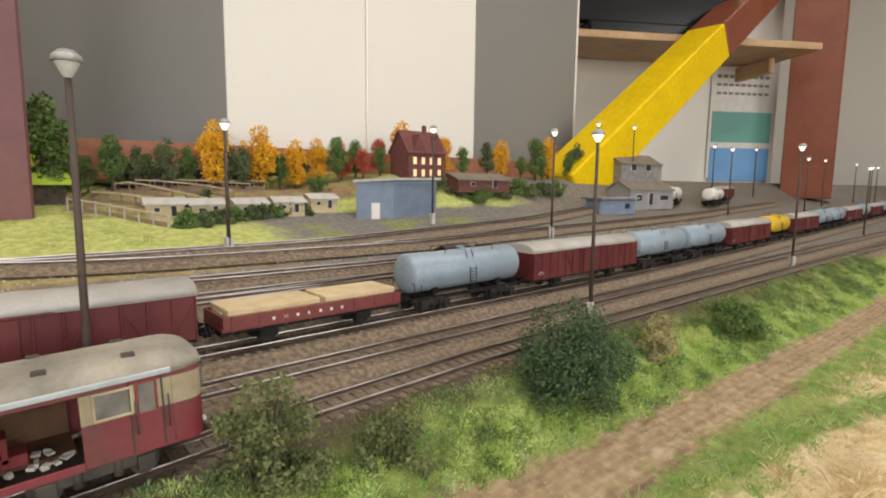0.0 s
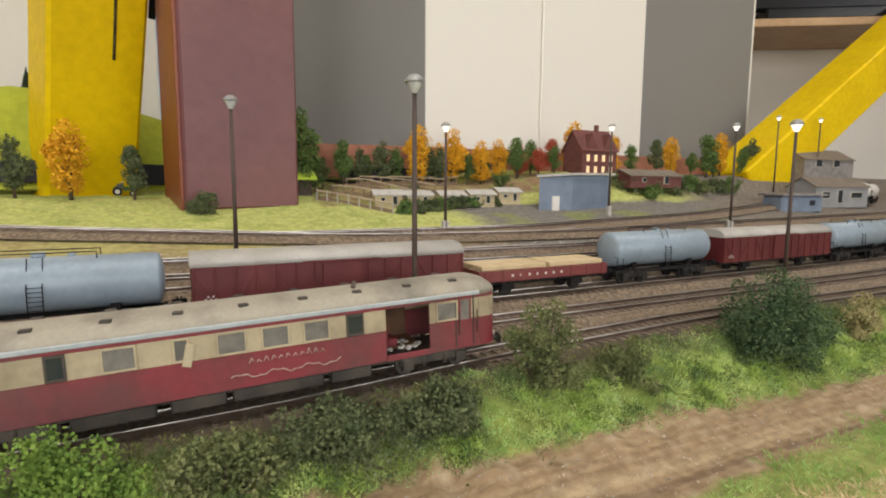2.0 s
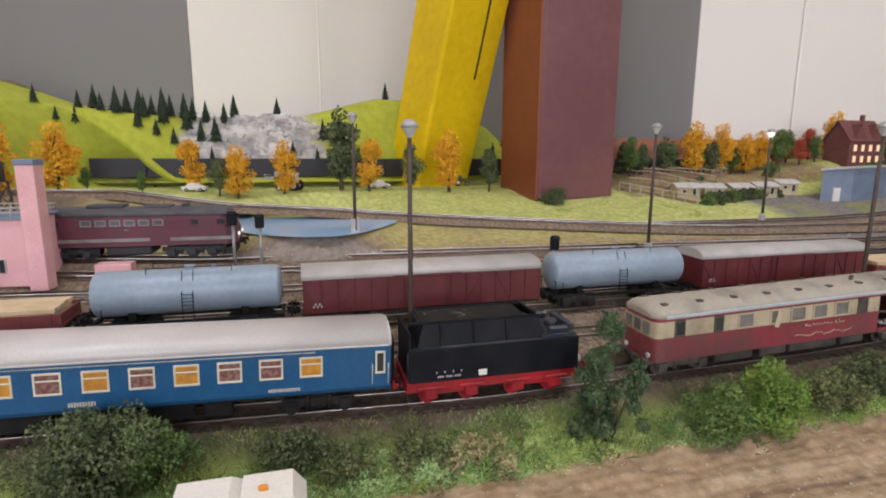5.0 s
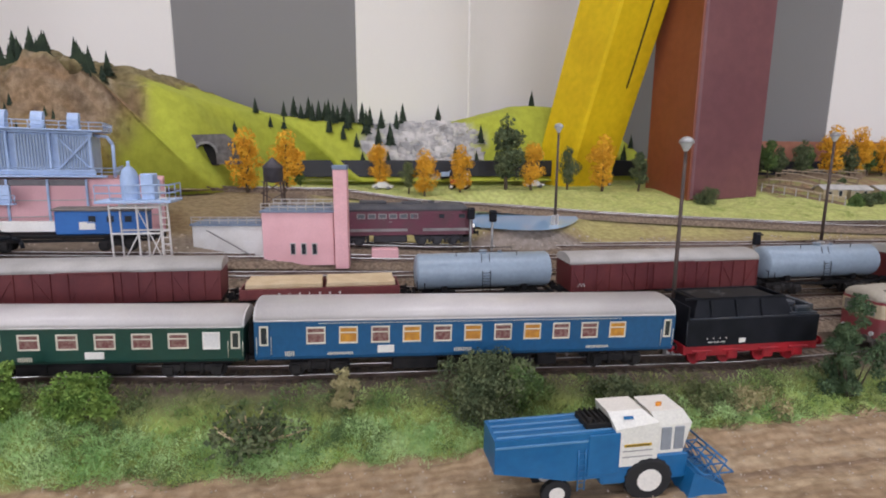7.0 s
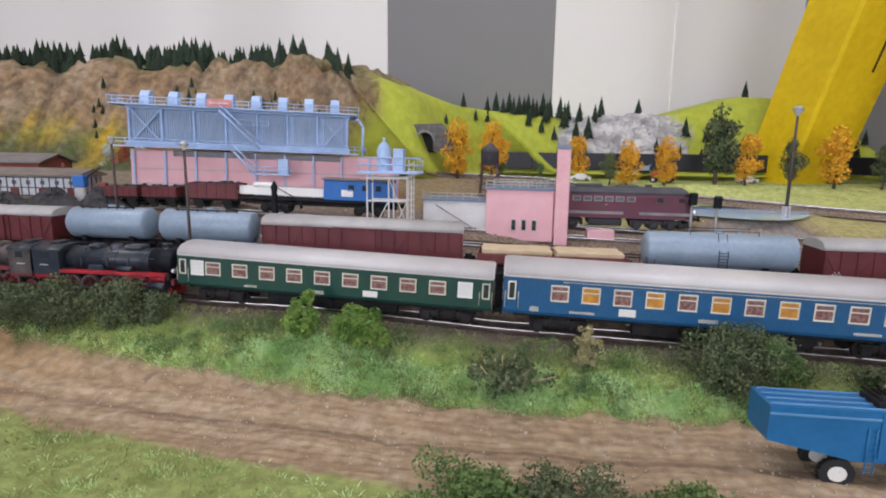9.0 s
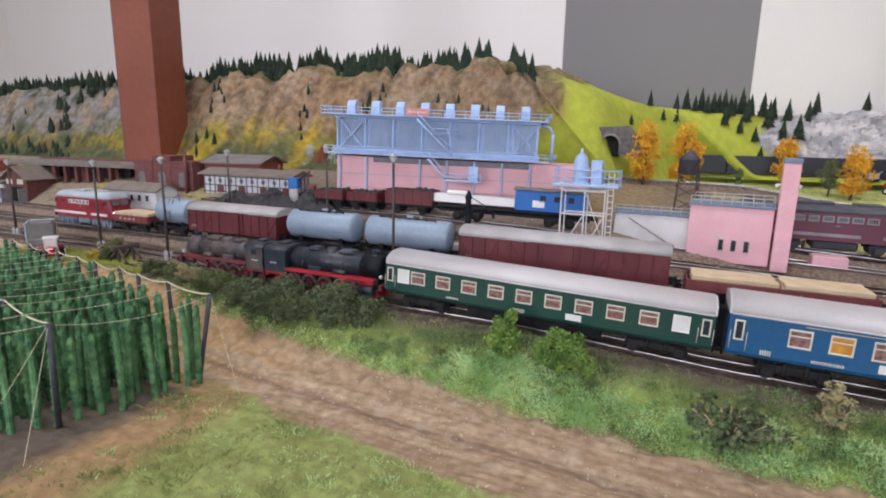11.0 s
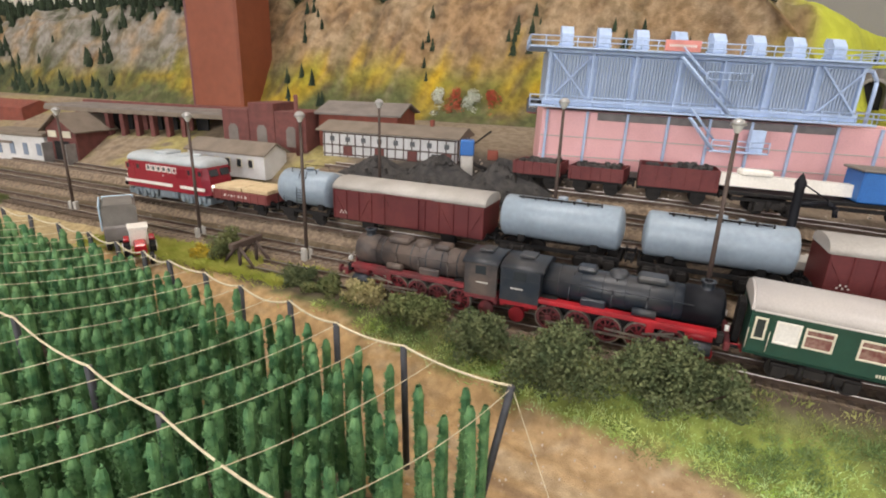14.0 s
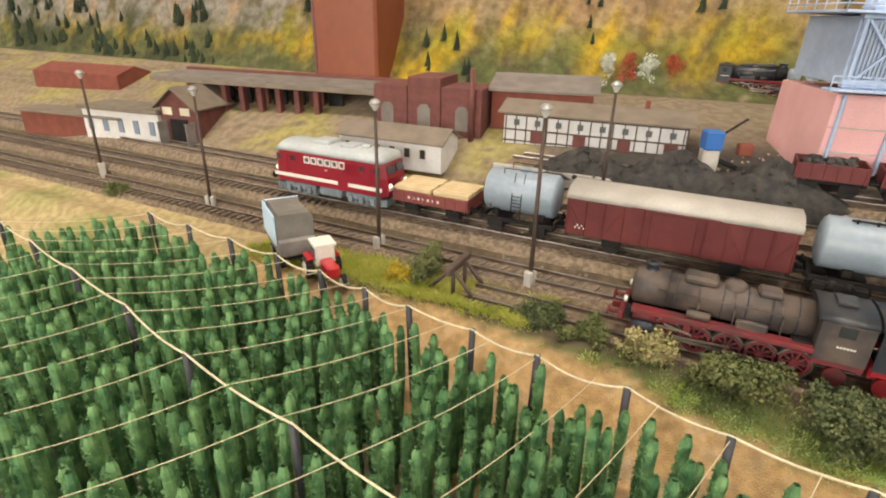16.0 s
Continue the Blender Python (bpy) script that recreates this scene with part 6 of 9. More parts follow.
# broken rock of the quarry, with a blue digger
g = np.random.default_rng(41)
V, F = [], []
block = np.array([(a, b, c) for a in (-1, 1) for b in (-1, 1) for c in (-1, 1)], float)
sides = [(0, 1, 3, 2), (4, 6, 7, 5), (0, 4, 5, 1), (2, 3, 7, 6), (0, 2, 6, 4), (1, 5, 7, 3)]
for k in range(520):
    a, q = g.uniform(0, 6.28), math.sqrt(g.uniform(0, 1))
    x, y = 0.20 + 0.115 * q * math.cos(a), 0.730 + 0.058 * q * math.sin(a)
    size = g.uniform(0.002, 0.0085) * g.uniform(0.6, 1.2)
    o = len(V)
    V += (block * g.uniform(0.35, 1.2, (8, 3)) * size * (1.3, 0.9, 0.8) + (x, y, hz_at(x, y) + size * 0.2)).tolist()
    F += [tuple(i + o for i in f) for f in sides]
tagged(new("quarry_rocks", tris("quarry_rocks", folded(V), F, mat("quarry_stone", (0.66, 0.63, 0.59), (0.34, 0.33, 0.32), 55, 0.95, bump=0.8, fine=400))), "pale broken rock of the quarry face", "rocks", kind="stuff")
dg = thing("excavator", (0.232, 0.668, hz_at(0.232, 0.668) + 0.002), 10, "small blue excavator below the quarry", "excavator")
part("body", Mesh().box((0, 0, 0.0085), (0.016, 0.010, 0.0085), ch=0.001), STEELB, dg)
part("crawler", Mesh().box((0, 0, 0.0022), (0.018, 0.011, 0.0040), ch=0.0012), UNDER, dg)
part("boom", Mesh().tube([(0.006, 0, 0.010), (0.016, 0, 0.020), (0.027, 0, 0.013)], 0.0012, 6), STEELB, dg)
part("bucket", Mesh().box((0.028, 0, 0.0105), (0.005, 0.006, 0.005), ch=0.001), UNDER, dg)

# dark edge between the meadow and the far hills
eb = Mesh()
ex = np.linspace(-0.045, 1.0, 15)
for a, b in zip(ex, ex[1:]):
    eb.box(((a + b) / 2, 0.648, 0.098), (b - a - 0.0006, 0.008, 0.030), ch=0.001)
eb.v = [tuple(p) for p in folded(eb.v)]
solo("trim_board_edge", eb, DARKBOARD, "", "", kind="structure")
bk = Mesh()
for a in np.arange(0.70, 1.62, 0.092):
    bk.box((a + 0.046, 0.60, 0.125), (0.0915, 0.012, 0.052), ch=0.001)
bk.v = [tuple(p) for p in folded(bk.v)]
solo("low_brick_wall", bk, BRICK_WALL, "low orange brick wall behind the garden trees", "wall")


# ---------------- trees ----------------


def tree_parts(h, crown_m, seed, wide=0.55, low=0.22, n=3000, leaf=0.00115, egg=True):
    g = np.random.default_rng(seed)
    trunk = Mesh()
    pts = [(0, 0, -0.004)]
    for k in range(1, 5):
        pts.append((g.normal() * 0.02 * h, g.normal() * 0.02 * h, h * 0.9 * k / 4))
    for i, (a, b) in enumerate(zip(pts, pts[1:])):
        trunk.cyl(a, b, h * 0.030 * (1 - i / 4.6), h * 0.030 * (1 - (i + 1) / 4.6), seg=7)
    clumps = []
    for k in range(16):
        t = g.uniform(0, 1)
        z = h * (low + (1 - low) * t * 0.88)
        rad = h * wide * 0.5 * (math.sin(math.pi * (0.15 + 0.78 * t)) if egg else 0.8) * g.uniform(0.25, 0.75)
        a = g.uniform(0, 2 * math.pi)
        p = (rad * math.cos(a), rad * math.sin(a), z)
        clumps.append((*p, h * g.uniform(0.09, 0.15)))
        if k < 9:
            trunk.cyl((0, 0, z * 0.75), p, h * 0.012, h * 0.004, seg=5)
    for k in range(5):
        clumps.append((0, 0, h * (low + 0.08 + (0.92 - low) * k / 4.6), h * wide * 0.20))
    return trunk.data("trunk"), leaf_cloud("crown", clumps, n, leaf, crown_m, seed)


TREES = {}


def tree(x, y, h, kind, z=None, label=None):
    mats = dict(orange=(LEAF_ORANGE, 0.74, 0.15, "autumn-orange model tree"), dark=(LEAF_DK, 0.5, 0.18, "dark green model tree"),
                mid=(LEAF_MID, 0.55, 0.2, "green model tree"), red=(LEAF_RED, 0.8, 0.2, "low red-leaved model tree"),
                olive=(LEAF_OL, 0.7, 0.3, "olive-leaved model tree"), white=(LEAF_WHITE, 0.8, 0.08, "white blossoming model tree"), crimson=(LEAF_RED, 0.8, 0.08, "round dark red model tree"))
    m, wide, low, words = mats[kind]
    key = (kind, len([k for k in TREES if k[0] == kind]) if len([k for k in TREES if k[0] == kind]) < 3 else random.randrange(3))
    if key not in TREES:
        TREES[key] = tree_parts(0.06, m, 40 + len(TREES), wide, low)
        TREES[key][0].materials.append(BARK)
    tr, cr = TREES[key]
    z = gz(x, y) if z is None else z
    c = thing("tree", (x, y, z), rnd(0, 360), (label or words) + " standing in the grass", "tree", kind + " model trees")
    c.matrix_world = c.matrix_world @ Matrix.Diagonal((h / 0.06, h / 0.06, h / 0.06, 1))
    part("trunk", tr, None, c), part("crown", cr, None, c)
    return c


# meadow edge and garden
for x, y, h in ((0.031, 0.560, 0.070), (0.096, 0.480, 0.066), (0.157, 0.424, 0.064), (0.213, 0.443, 0.066)):
    tree(x, y, h, "orange")
for x, y in ((-0.080, 0.405), (-0.030, 0.42)):
    tree(x, y, 0.082, "orange", z=max(gz(x, y), hz_at(x, y)) - 0.001)
tree(0.325, 0.452, 0.070, "orange"), tree(0.384, 0.455, 0.064, "dark"), tree(0.435, 0.442, 0.082, "orange"), tree(0.494, 0.441, 0.060, "dark"), tree(0.288, 0.462, 0.112, "dark", label="tall broad dark green model tree")
tree(0.135, 0.43, 0.045, "olive"), tree(-0.02, 0.47, 0.030, "mid"), tree(0.04, 0.46, 0.026, "mid"), tree(-0.16, 0.52, 0.050, "mid")
for x, h, k in ((0.753, 0.056, "mid"), (0.783, 0.046, "dark"), (0.814, 0.057, "dark"), (0.872, 0.076, "orange"), (0.886, 0.060, "dark"), (0.937, 0.076, "orange"), (0.988, 0.060, "orange"), (1.053, 0.060, "mid"), (1.097, 0.040, "red"), (1.172, 0.074, "orange"), (0.905, 0.050, "dark"), (1.129, 0.042, "mid"), (0.690, 0.105, "mid"), (0.655, 0.055, "dark")):
    tree(x, 0.50 + rnd(-0.012, 0.012), h * 1.12, k)
for x, h, k in ((0.72, 0.05, "mid"), (0.735, 0.04, "olive"), (0.768, 0.05, "dark"), (0.80, 0.04, "mid"), (0.845, 0.05, "mid"), (0.92, 0.044, "mid"), (0.955, 0.05, "dark"), (0.97, 0.045, "mid"), (1.01, 0.05, "dark"), (1.03, 0.06, "orange"), (1.075, 0.05, "red"), (1.11, 0.055, "mid"), (1.15, 0.05, "red"), (1.20, 0.05, "dark"), (1.25, 0.05, "mid"), (1.29, 0.062, "orange"), (1.33, 0.05, "mid")):
    tree(x, 0.53 + rnd(-0.012, 0.012), h * 1.1, k)
for x, h, k in ((1.355, 0.064, "dark"), (1.405, 0.068, "orange"), (1.479, 0.085, "mid"), (1.543, 0.082, "orange"), (1.60, 0.06, "mid"), (1.644, 0.080, "dark"), (1.70, 0.076, "orange"), (1.769, 0.064, "dark"), (1.84, 0.06, "orange"), (1.51, 0.05, "mid"), (1.44, 0.045, "mid")):
    tree(x, 0.48 + rnd(-0.012, 0.012), h, k)
for x, y, k in ((-0.570, 0.345, "white"), (-0.547, 0.347, "crimson"), (-0.525, 0.349, "white"), (-0.500, 0.350, "crimson")):
    tree(x, y, 0.044, k, z=0.072)


def conifer_mesh(seed, h=0.05, layers=7):
    g = np.random.default_rng(seed)
    n = 11

    def ring(r, z, t, rough):
        return [(r * g.uniform(1 - rough, 1 + rough * 0.6) * math.cos(2 * math.pi * i / n + t), r * g.uniform(1 - rough, 1 + rough * 0.6) * math.sin(2 * math.pi * i / n + t), z - h * rough * g.uniform(0, 0.15)) for i in range(n)]
    rows = [ring(h * 0.03, -0.004, 0, 0), ring(h * 0.03, h * 0.12, 0, 0)]
    for k in range(layers):
        t = k / layers
        r = h * 0.24 * (1 - t) ** 0.9 + h * 0.02
        rows += [ring(r, h * (0.10 + 0.80 * t), 0, 0.3), ring(r * 0.42, h * (0.10 + 0.80 * t + 0.13), 0, 0.1)]
    rows.append(ring(h * 0.004, h * 1.02, 0, 0))
    return Mesh().loft(rows, False)


con_me = [conifer_mesh(70 + i).data("conifer") for i in range(3)]
for me in con_me:
    me.materials.append(CONIFER)


def conifer(x, y, h, i=0):
    ob = new("conifer", con_me[i % 3])
    ob.matrix_world = stand((x, y, hz_at(x, y) - 0.002), rnd(0, 360)) @ Matrix.Diagonal((h / 0.05, h / 0.05, h / 0.05, 1))
    return tagged(ob, "small dark green conifer on the hillside", "tree", "conifers on the hills")


for i, (x, y, h) in enumerate(((-0.03, 0.70, 0.03), (0.0, 0.74, 0.04), (0.02, 0.70, 0.035), (0.035, 0.76, 0.035), (0.055, 0.74, 0.045), (0.07, 0.72, 0.03), (0.09, 0.75, 0.05), (0.105, 0.70, 0.03), (0.12, 0.76, 0.042), (0.135, 0.73, 0.048), (0.165, 0.79, 0.045), (0.24, 0.80, 0.040), (0.30, 0.70, 0.030), (0.335, 0.69, 0.034), (0.44, 0.80, 0.035), (0.47, 0.70, 0.045), (-0.075, 0.62, 0.022), (-0.12, 0.56, 0.02), (0.60, 0.70, 0.05), (0.66, 0.71, 0.035), (0.63, 0.74, 0.03), (0.49, 0.72, 0.03), (-0.06, 0.70, 0.03), (-0.045, 0.73, 0.04), (-0.02, 0.76, 0.045), (-0.01, 0.71, 0.035), (0.01, 0.78, 0.04), (0.018, 0.75, 0.045), (0.027, 0.73, 0.04), (0.045, 0.71, 0.03), (0.048, 0.78, 0.05), (0.062, 0.77, 0.04), (0.08, 0.70, 0.03), (0.083, 0.78, 0.045), (0.098, 0.77, 0.04), (0.112, 0.73, 0.04), (0.128, 0.70, 0.03), (0.15, 0.76, 0.04), (0.26, 0.71, 0.03), (0.315, 0.73, 0.04), (0.35, 0.72, 0.03), (-0.10, 0.64, 0.028), (-0.055, 0.64, 0.026))):
    conifer(x, y, h, i)
# wooded ridge above the rocks
g = np.random.default_rng(7)
V, F = [], []
bases = [(np.array([v.co for v in me.vertices]), [tuple(p.vertices) for p in me.polygons]) for me in con_me]
for k in range(950):
    x = g.uniform(-2.2, -0.262)
    yr = float(lerp(x, [-0.28, -0.18], [0.43, 0.53])) + abs(g.normal()) * 0.035
    if math.sin(x * 23) + math.sin(x * 51 + 1) < -1.1:
        continue
    h = g.uniform(0.020, 0.042) * (0.9 if x > -0.5 else 1.0)
    b, f = bases[k % 3]
    a = g.uniform(0, 6.28)
    r = np.array([[math.cos(a), -math.sin(a), 0], [math.sin(a), math.cos(a), 0], [0, 0, 1]])
    o = len(V)
    V += (b @ r.T * (h / 0.05) + (x, yr, hz_at(x, yr) - 0.003)).tolist()
    F += [tuple(i + o for i in q) for q in f]
for k in range(90):
    x = g.uniform(-1.9, -0.25)
    yr = 0.33 + abs(g.normal()) * 0.03
    if math.sin(x * 31) + math.sin(x * 13.7) < 0.5:
        continue
    h = g.uniform(0.012, 0.024)
    b, f = bases[k % 3]
    o = len(V)
    V += (b * (h / 0.05) + (x, yr, hz_at(x, yr) - 0.003)).tolist()
    F += [tuple(i + o for i in q) for q in f]
for k in range(500):
    x = g.uniform(-2.2, -0.98)
    yr = g.uniform(0.33, 0.47)
    if math.sin(x * 19) + math.sin(x * 8.3 + yr * 40) < -0.3:
        continue
    h = g.uniform(0.016, 0.034)
    b, f = bases[k % 3]
    o = len(V)
    V += (b * (h / 0.05) + (x, yr, hz_at(x, yr) - 0.003)).tolist()
    F += [tuple(i + o for i in q) for q in f]
for cx, n in ((-0.475, 9), (-0.60, 7), (-0.80, 8), (-0.29, 6), (-0.345, 5)):
    for k in range(n):
        x, yr = cx + g.normal() * 0.012, 0.375 + g.normal() * 0.012
        h = g.uniform(0.012, 0.022)
        b, f = bases[k % 3]
        o = len(V)
        V += (b * (h / 0.05) + (x, yr, hz_at(x, yr) - 0.003)).tolist()
        F += [tuple(i + o for i in q) for q in f]
tagged(new("ridge_forest", tris("ridge_forest", folded(V), F, CONIFER)), "dark conifers along the rocky ridge", "forest", kind="stuff")

# tunnel portal in the green hill
tp = thing("tunnel_portal", (-0.142, 0.478, 0.111), 4, "grey stone railway tunnel portal in a green hill", "tunnel")
m = Mesh()
n = 12
outl = [(-0.185, -0.006), (-0.150, 0.006), (-0.095, 0.026), (-0.05, 0.040), (0.026, 0.043), (0.036, 0.034), (0.048, 0.0)]
arch = [(0.013 * math.cos(math.pi * i / n), 0.016 + 0.013 * math.sin(math.pi * i / n)) for i in range(n + 1)]
arch = [(0.013, 0.0)] + arch + [(-0.013, 0.0)]
allp = outl[::1] + arch
V = [(px, 0, pz) for px, pz in allp] + [(px, 0.012, pz) for px, pz in allp]
k = len(allp)
m.add(V, [tuple(range(k)), tuple(range(k, 2 * k))[::-1]] + [(i, (i + 1) % k, k + (i + 1) % k, k + i) for i in range(k)])
part("portal_wall", m, mat("dark_portal_stone", (0.17, 0.16, 0.145), (0.11, 0.10, 0.09), 120, 0.95, bump=0.6), tp)
ring = Mesh()
for i in range(n):
    a = math.pi * (i + 0.5) / n
    ring.box((0.0145 * math.cos(a), -0.001, 0.016 + 0.0145 * math.sin(a)), (0.0036, 0.004, 0.0036), m=Matrix.Rotation(-a, 4, "Y"))
part("arch_ring", ring, ROCKGREY, tp)
# black sheet behind the arch stands for the unlit tunnel
part("mouth_shade_sheet", Mesh().box((0, 0.014, 0.014), (0.028, 0.004, 0.032)), UNDER, tp)

# ---------------- lamps ----------------


def yard_lamp(x, y, h, lit, boxy=True, z=None, lean=0.0):
    z = gz(x, y) if z is None else z
    c = thing("yard_lamp", (x, y, z), rnd(0, 360), "slim brown yard lamp with mushroom-shaped head" + (", lit" if lit else ", unlit"), "lamp post", "yard lamps")
    m = Mesh()
    m.cyl((0, 0, -0.002), (lean * h, 0, h * 0.94), 0.0018 if x > 0 else 0.0015, 0.0012 if x > 0 else 0.0010, seg=10)
    part("pole", m, LAMPPOLE, c)
    q = 0.72 if x < 0 else 1.0
    part("head_cap", Mesh().lathe([(a * q, b * q) for a, b in ((0.0, 0.0058), (0.0025, 0.0052), (0.0047, 0.0032), (0.0054, 0.0010), (0.0047, 0.0008))], (lean * h, 0, h * 0.94), 16), LAMPCAP, c)
    part("head_glass", Mesh().lathe([(a * q, b * q) for a, b in ((0.0013, -0.0048), (0.0019, -0.0040), (0.0042, 0.0004), (0.0043, 0.0010), (0.0, 0.0010))], (lean * h, 0, h * 0.94), 14), LAMPGLOW if lit else LAMPOFF, c)
    if boxy:
        b = Mesh()
        b.box((-0.0022, 0, 0.0065), (0.0030, 0.0050, 0.0145)), b.box((0.0022, 0, 0.0062), (0.0030, 0.0050, 0.0135))
        part("foot_box", b, CONCRETE, c, "pale concrete foot")
    return c


for x, y, h, lit in ((0.297, 0.013, 0.170, False), (0.655, 0.020, 0.164, False), (0.575, 0.178, 0.135, False), (0.797, 0.262, 0.120, True), (1.085, 0.318, 0.130, True), (1.214, 0.223, 0.148, True), (0.999, 0.017, 0.156, True), (1.479, 0.010, 0.173, True),
                     (0.285, 0.236, 0.116, False), (-0.254, 0.036, 0.124, False), (-0.364, 0.100, 0.108, False), (-0.521, 0.026, 0.115, False), (-0.632, 0.029, 0.108, False), (-0.800, 0.033, 0.102, False), (-0.528, 0.128, 0.090, False), (-0.96, 0.045, 0.10, False)):
    yard_lamp(x, y, h, lit)
for x, y in ((1.9, 0.26), (2.05, 0.36), (2.1, 0.05), (2.3, 0.22), (2.45, 0.40), (2.5, 0.12), (2.7, 0.28), (2.9, 0.18), (3.1, 0.10), (3.2, 0.30), (3.4, 0.2), (3.5, 0.06), (1.62, 0.42), (1.78, 0.43)):
    yard_lamp(x, y, 0.155, True, False)


def signal(x, y, h):
    c = thing("light_signal", (x, y, gz(x, y)), 0, "small black light signal on a grey post", "signal", "light signals")
    part("post", Mesh().cyl((0, 0, -0.002), (0, 0, h), 0.0013, seg=8), LAMPCAP, c)
    part("head", Mesh().box((0, -0.002, h), (0.0075, 0.004, 0.012), ch=0.001), BLACK, c)
    part("hood", Mesh().box((0, -0.005, h + 0.004), (0.006, 0.004, 0.0010)), BLACK, c)
    part("foot", Mesh().box((0, 0, 0.0015), (0.010, 0.007, 0.003)), CONCRETE, c)


signal(0.178, 0.190, 0.046), signal(0.200, 0.187, 0.044), signal(0.434, 0.105, 0.045)

# ---------------- buildings ----------------


def open_shelter(x, y):
    c = thing("open_shelter", (x, y, gz(x, y)), 12, "small dark timber shelter with a gabled roof on posts", "shelter")
    for sx in (-0.013, 0.013):
        for sy in (-0.006, 0.006):
            part("post", Mesh().box((sx, sy, 0.0105), (0.0016, 0.0016, 0.025)), BEAMDARK, c)
    for s in (-1, 1):
        part("roof_slope", Mesh().prism([(s * 0.0115, 0.0215), (0, 0.0275), (0, 0.0290), (s * 0.0120, 0.0230)], -0.018, 0.018), BEAMDARK, c)
        part("tie_beam", Mesh().box((s * 0.013, 0, 0.0222), (0.0014, 0.014, 0.0014)), BEAMDARK, c)
    part("bench", Mesh().box((0, 0.005, 0.006), (0.022, 0.004, 0.0012)), BEAMDARK, c)


open_shelter(0.965, 0.147)



def gable_house(name, at, rz, L, W, hwall, hroof, wall_m, roof_m, label, cat, wins=(), chim=None, lit=None, over=0.003):
    c = thing(name, at, rz, label, cat, L=L)
    m = Mesh()
    m.prism([(-W / 2, -0.004), (W / 2, -0.004), (W / 2, hwall), (0, hwall + hroof), (-W / 2, hwall)], 0, L)
    part("wall", m, wall_m, c)
    r = Mesh()
    t = 0.0014
    sl = hroof / (W / 2)
    for s in (-1, 1):
        e = W / 2 + over
        r.add([(-over, 0, hwall + hroof + t), (L + over, 0, hwall + hroof + t), (L + over, s * e, hwall - sl * over + t), (-over, s * e, hwall - sl * over + t),
               (-over, 0, hwall + hroof), (L + over, 0, hwall + hroof), (L + over, s * e, hwall - sl * over), (-over, s * e, hwall - sl * over)],
              [(0, 1, 2, 3), (4, 7, 6, 5), (3, 2, 6, 7), (0, 3, 7, 4), (1, 5, 6, 2)])
    part("roof", r, roof_m, c)
    for x, z, w, h in wins:
        f = part("window", Mesh().box((x, -W / 2 - 0.0003, z), (w + 0.0016, 0.0012, h + 0.0016), ch=0.0002), FRAMEW, c)
        part("pane", Mesh().box((x, -W / 2 - 0.0009, z), (w, 0.0006, h), ch=0.0001), lit or PANE, f)
    if chim:
        part("chimney", Mesh().box((chim, 0, hwall + hroof + 0.004), (0.006, 0.006, 0.014), ch=0.0006), BRICK, c)
    return c


# shed with lean-to roof
sx, sy = 1.046, 0.352
c = thing("lineside_shed", (sx, sy, gz(sx, sy)), 8, "blue-grey corrugated lineside shed with flat roof", "shed")
m = Mesh()
m.add([(-0.052, 0.012, -0.004), (0, 0, -0.004), (0.086, 0, -0.004), (0.034, 0.05, -0.004), (-0.052, 0.012, 0.046), (0, 0, 0.049), (0.086, 0, 0.050), (0.034, 0.05, 0.046)],
      [(0, 1, 5, 4), (1, 2, 6, 5), (2, 3, 7, 6), (3, 0, 4, 7), (4, 5, 6, 7)])
part("wall", m, SHEDBLUE, c)
r = Mesh()
r.add([(-0.057, 0.012, 0.0465), (0.0, -0.004, 0.0500), (0.093, -0.003, 0.0512), (0.036, 0.056, 0.0465), (-0.057, 0.012, 0.0500), (0.0, -0.004, 0.0535), (0.093, -0.003, 0.0547), (0.036, 0.056, 0.0500)],
      [(0, 1, 5, 4), (1, 2, 6, 5), (2, 3, 7, 6), (3, 0, 4, 7), (4, 5, 6, 7), (3, 2, 1, 0)])
part("roof", r, CONCRETE, c)
part("door", Mesh().box((-0.026, 0.0052, 0.010), (0.012, 0.0020, 0.021), rz=math.atan2(-0.012, 0.052)), OFFWHITE, c, "white door")
rb = Mesh()
for i in range(24):
    rb.box((0.003 + 0.0035 * i, -0.0003, 0.023), (0.0010, 0.0010, 0.044), ch=0.0002)
part("ribs", rb, SHEDBLUE, c)

z = gz(1.2, 0.46)
rw = [(x, zz, 0.0050, 0.010) for x in (0.012, 0.028, 0.044, 0.060) for zz in (0.012, 0.031)]
c = gable_house("town_house", (1.150, 0.475, z), -3, 0.072, 0.05, 0.046, 0.032, BRICK, BRICK, "red brick town house with lit windows", "house", rw, chim=0.048, lit=mat("lit_room", (0.7, 0.5, 0.25), None, 50, 0.5, emit=(1.0, 0.55, 0.28, 0.8)))
g2_ = Mesh()
g2_.prism([(-0.012, 0.046), (0.012, 0.046), (0.0, 0.072)], 0, 0.022)
ob = part("gable", g2_, BRICK, c)
ob.matrix_local = pose(0.020, -0.026, 0, 0, 0, 90)
ob = part("gable", g2_, BRICK, c)
ob.matrix_local = pose(0.056, -0.026, 0, 0, 0, 90)
gable_house("goods_shed", (1.215, 0.43, gz(1.25, 0.43) + 0.004), -2, 0.115, 0.05, 0.016, 0.010, BRICK, ROOFTAN, "low red goods shed with tan roof", "shed", [(0.03, 0.009, 0.008, 0.006), (0.08, 0.009, 0.01, 0.012)])
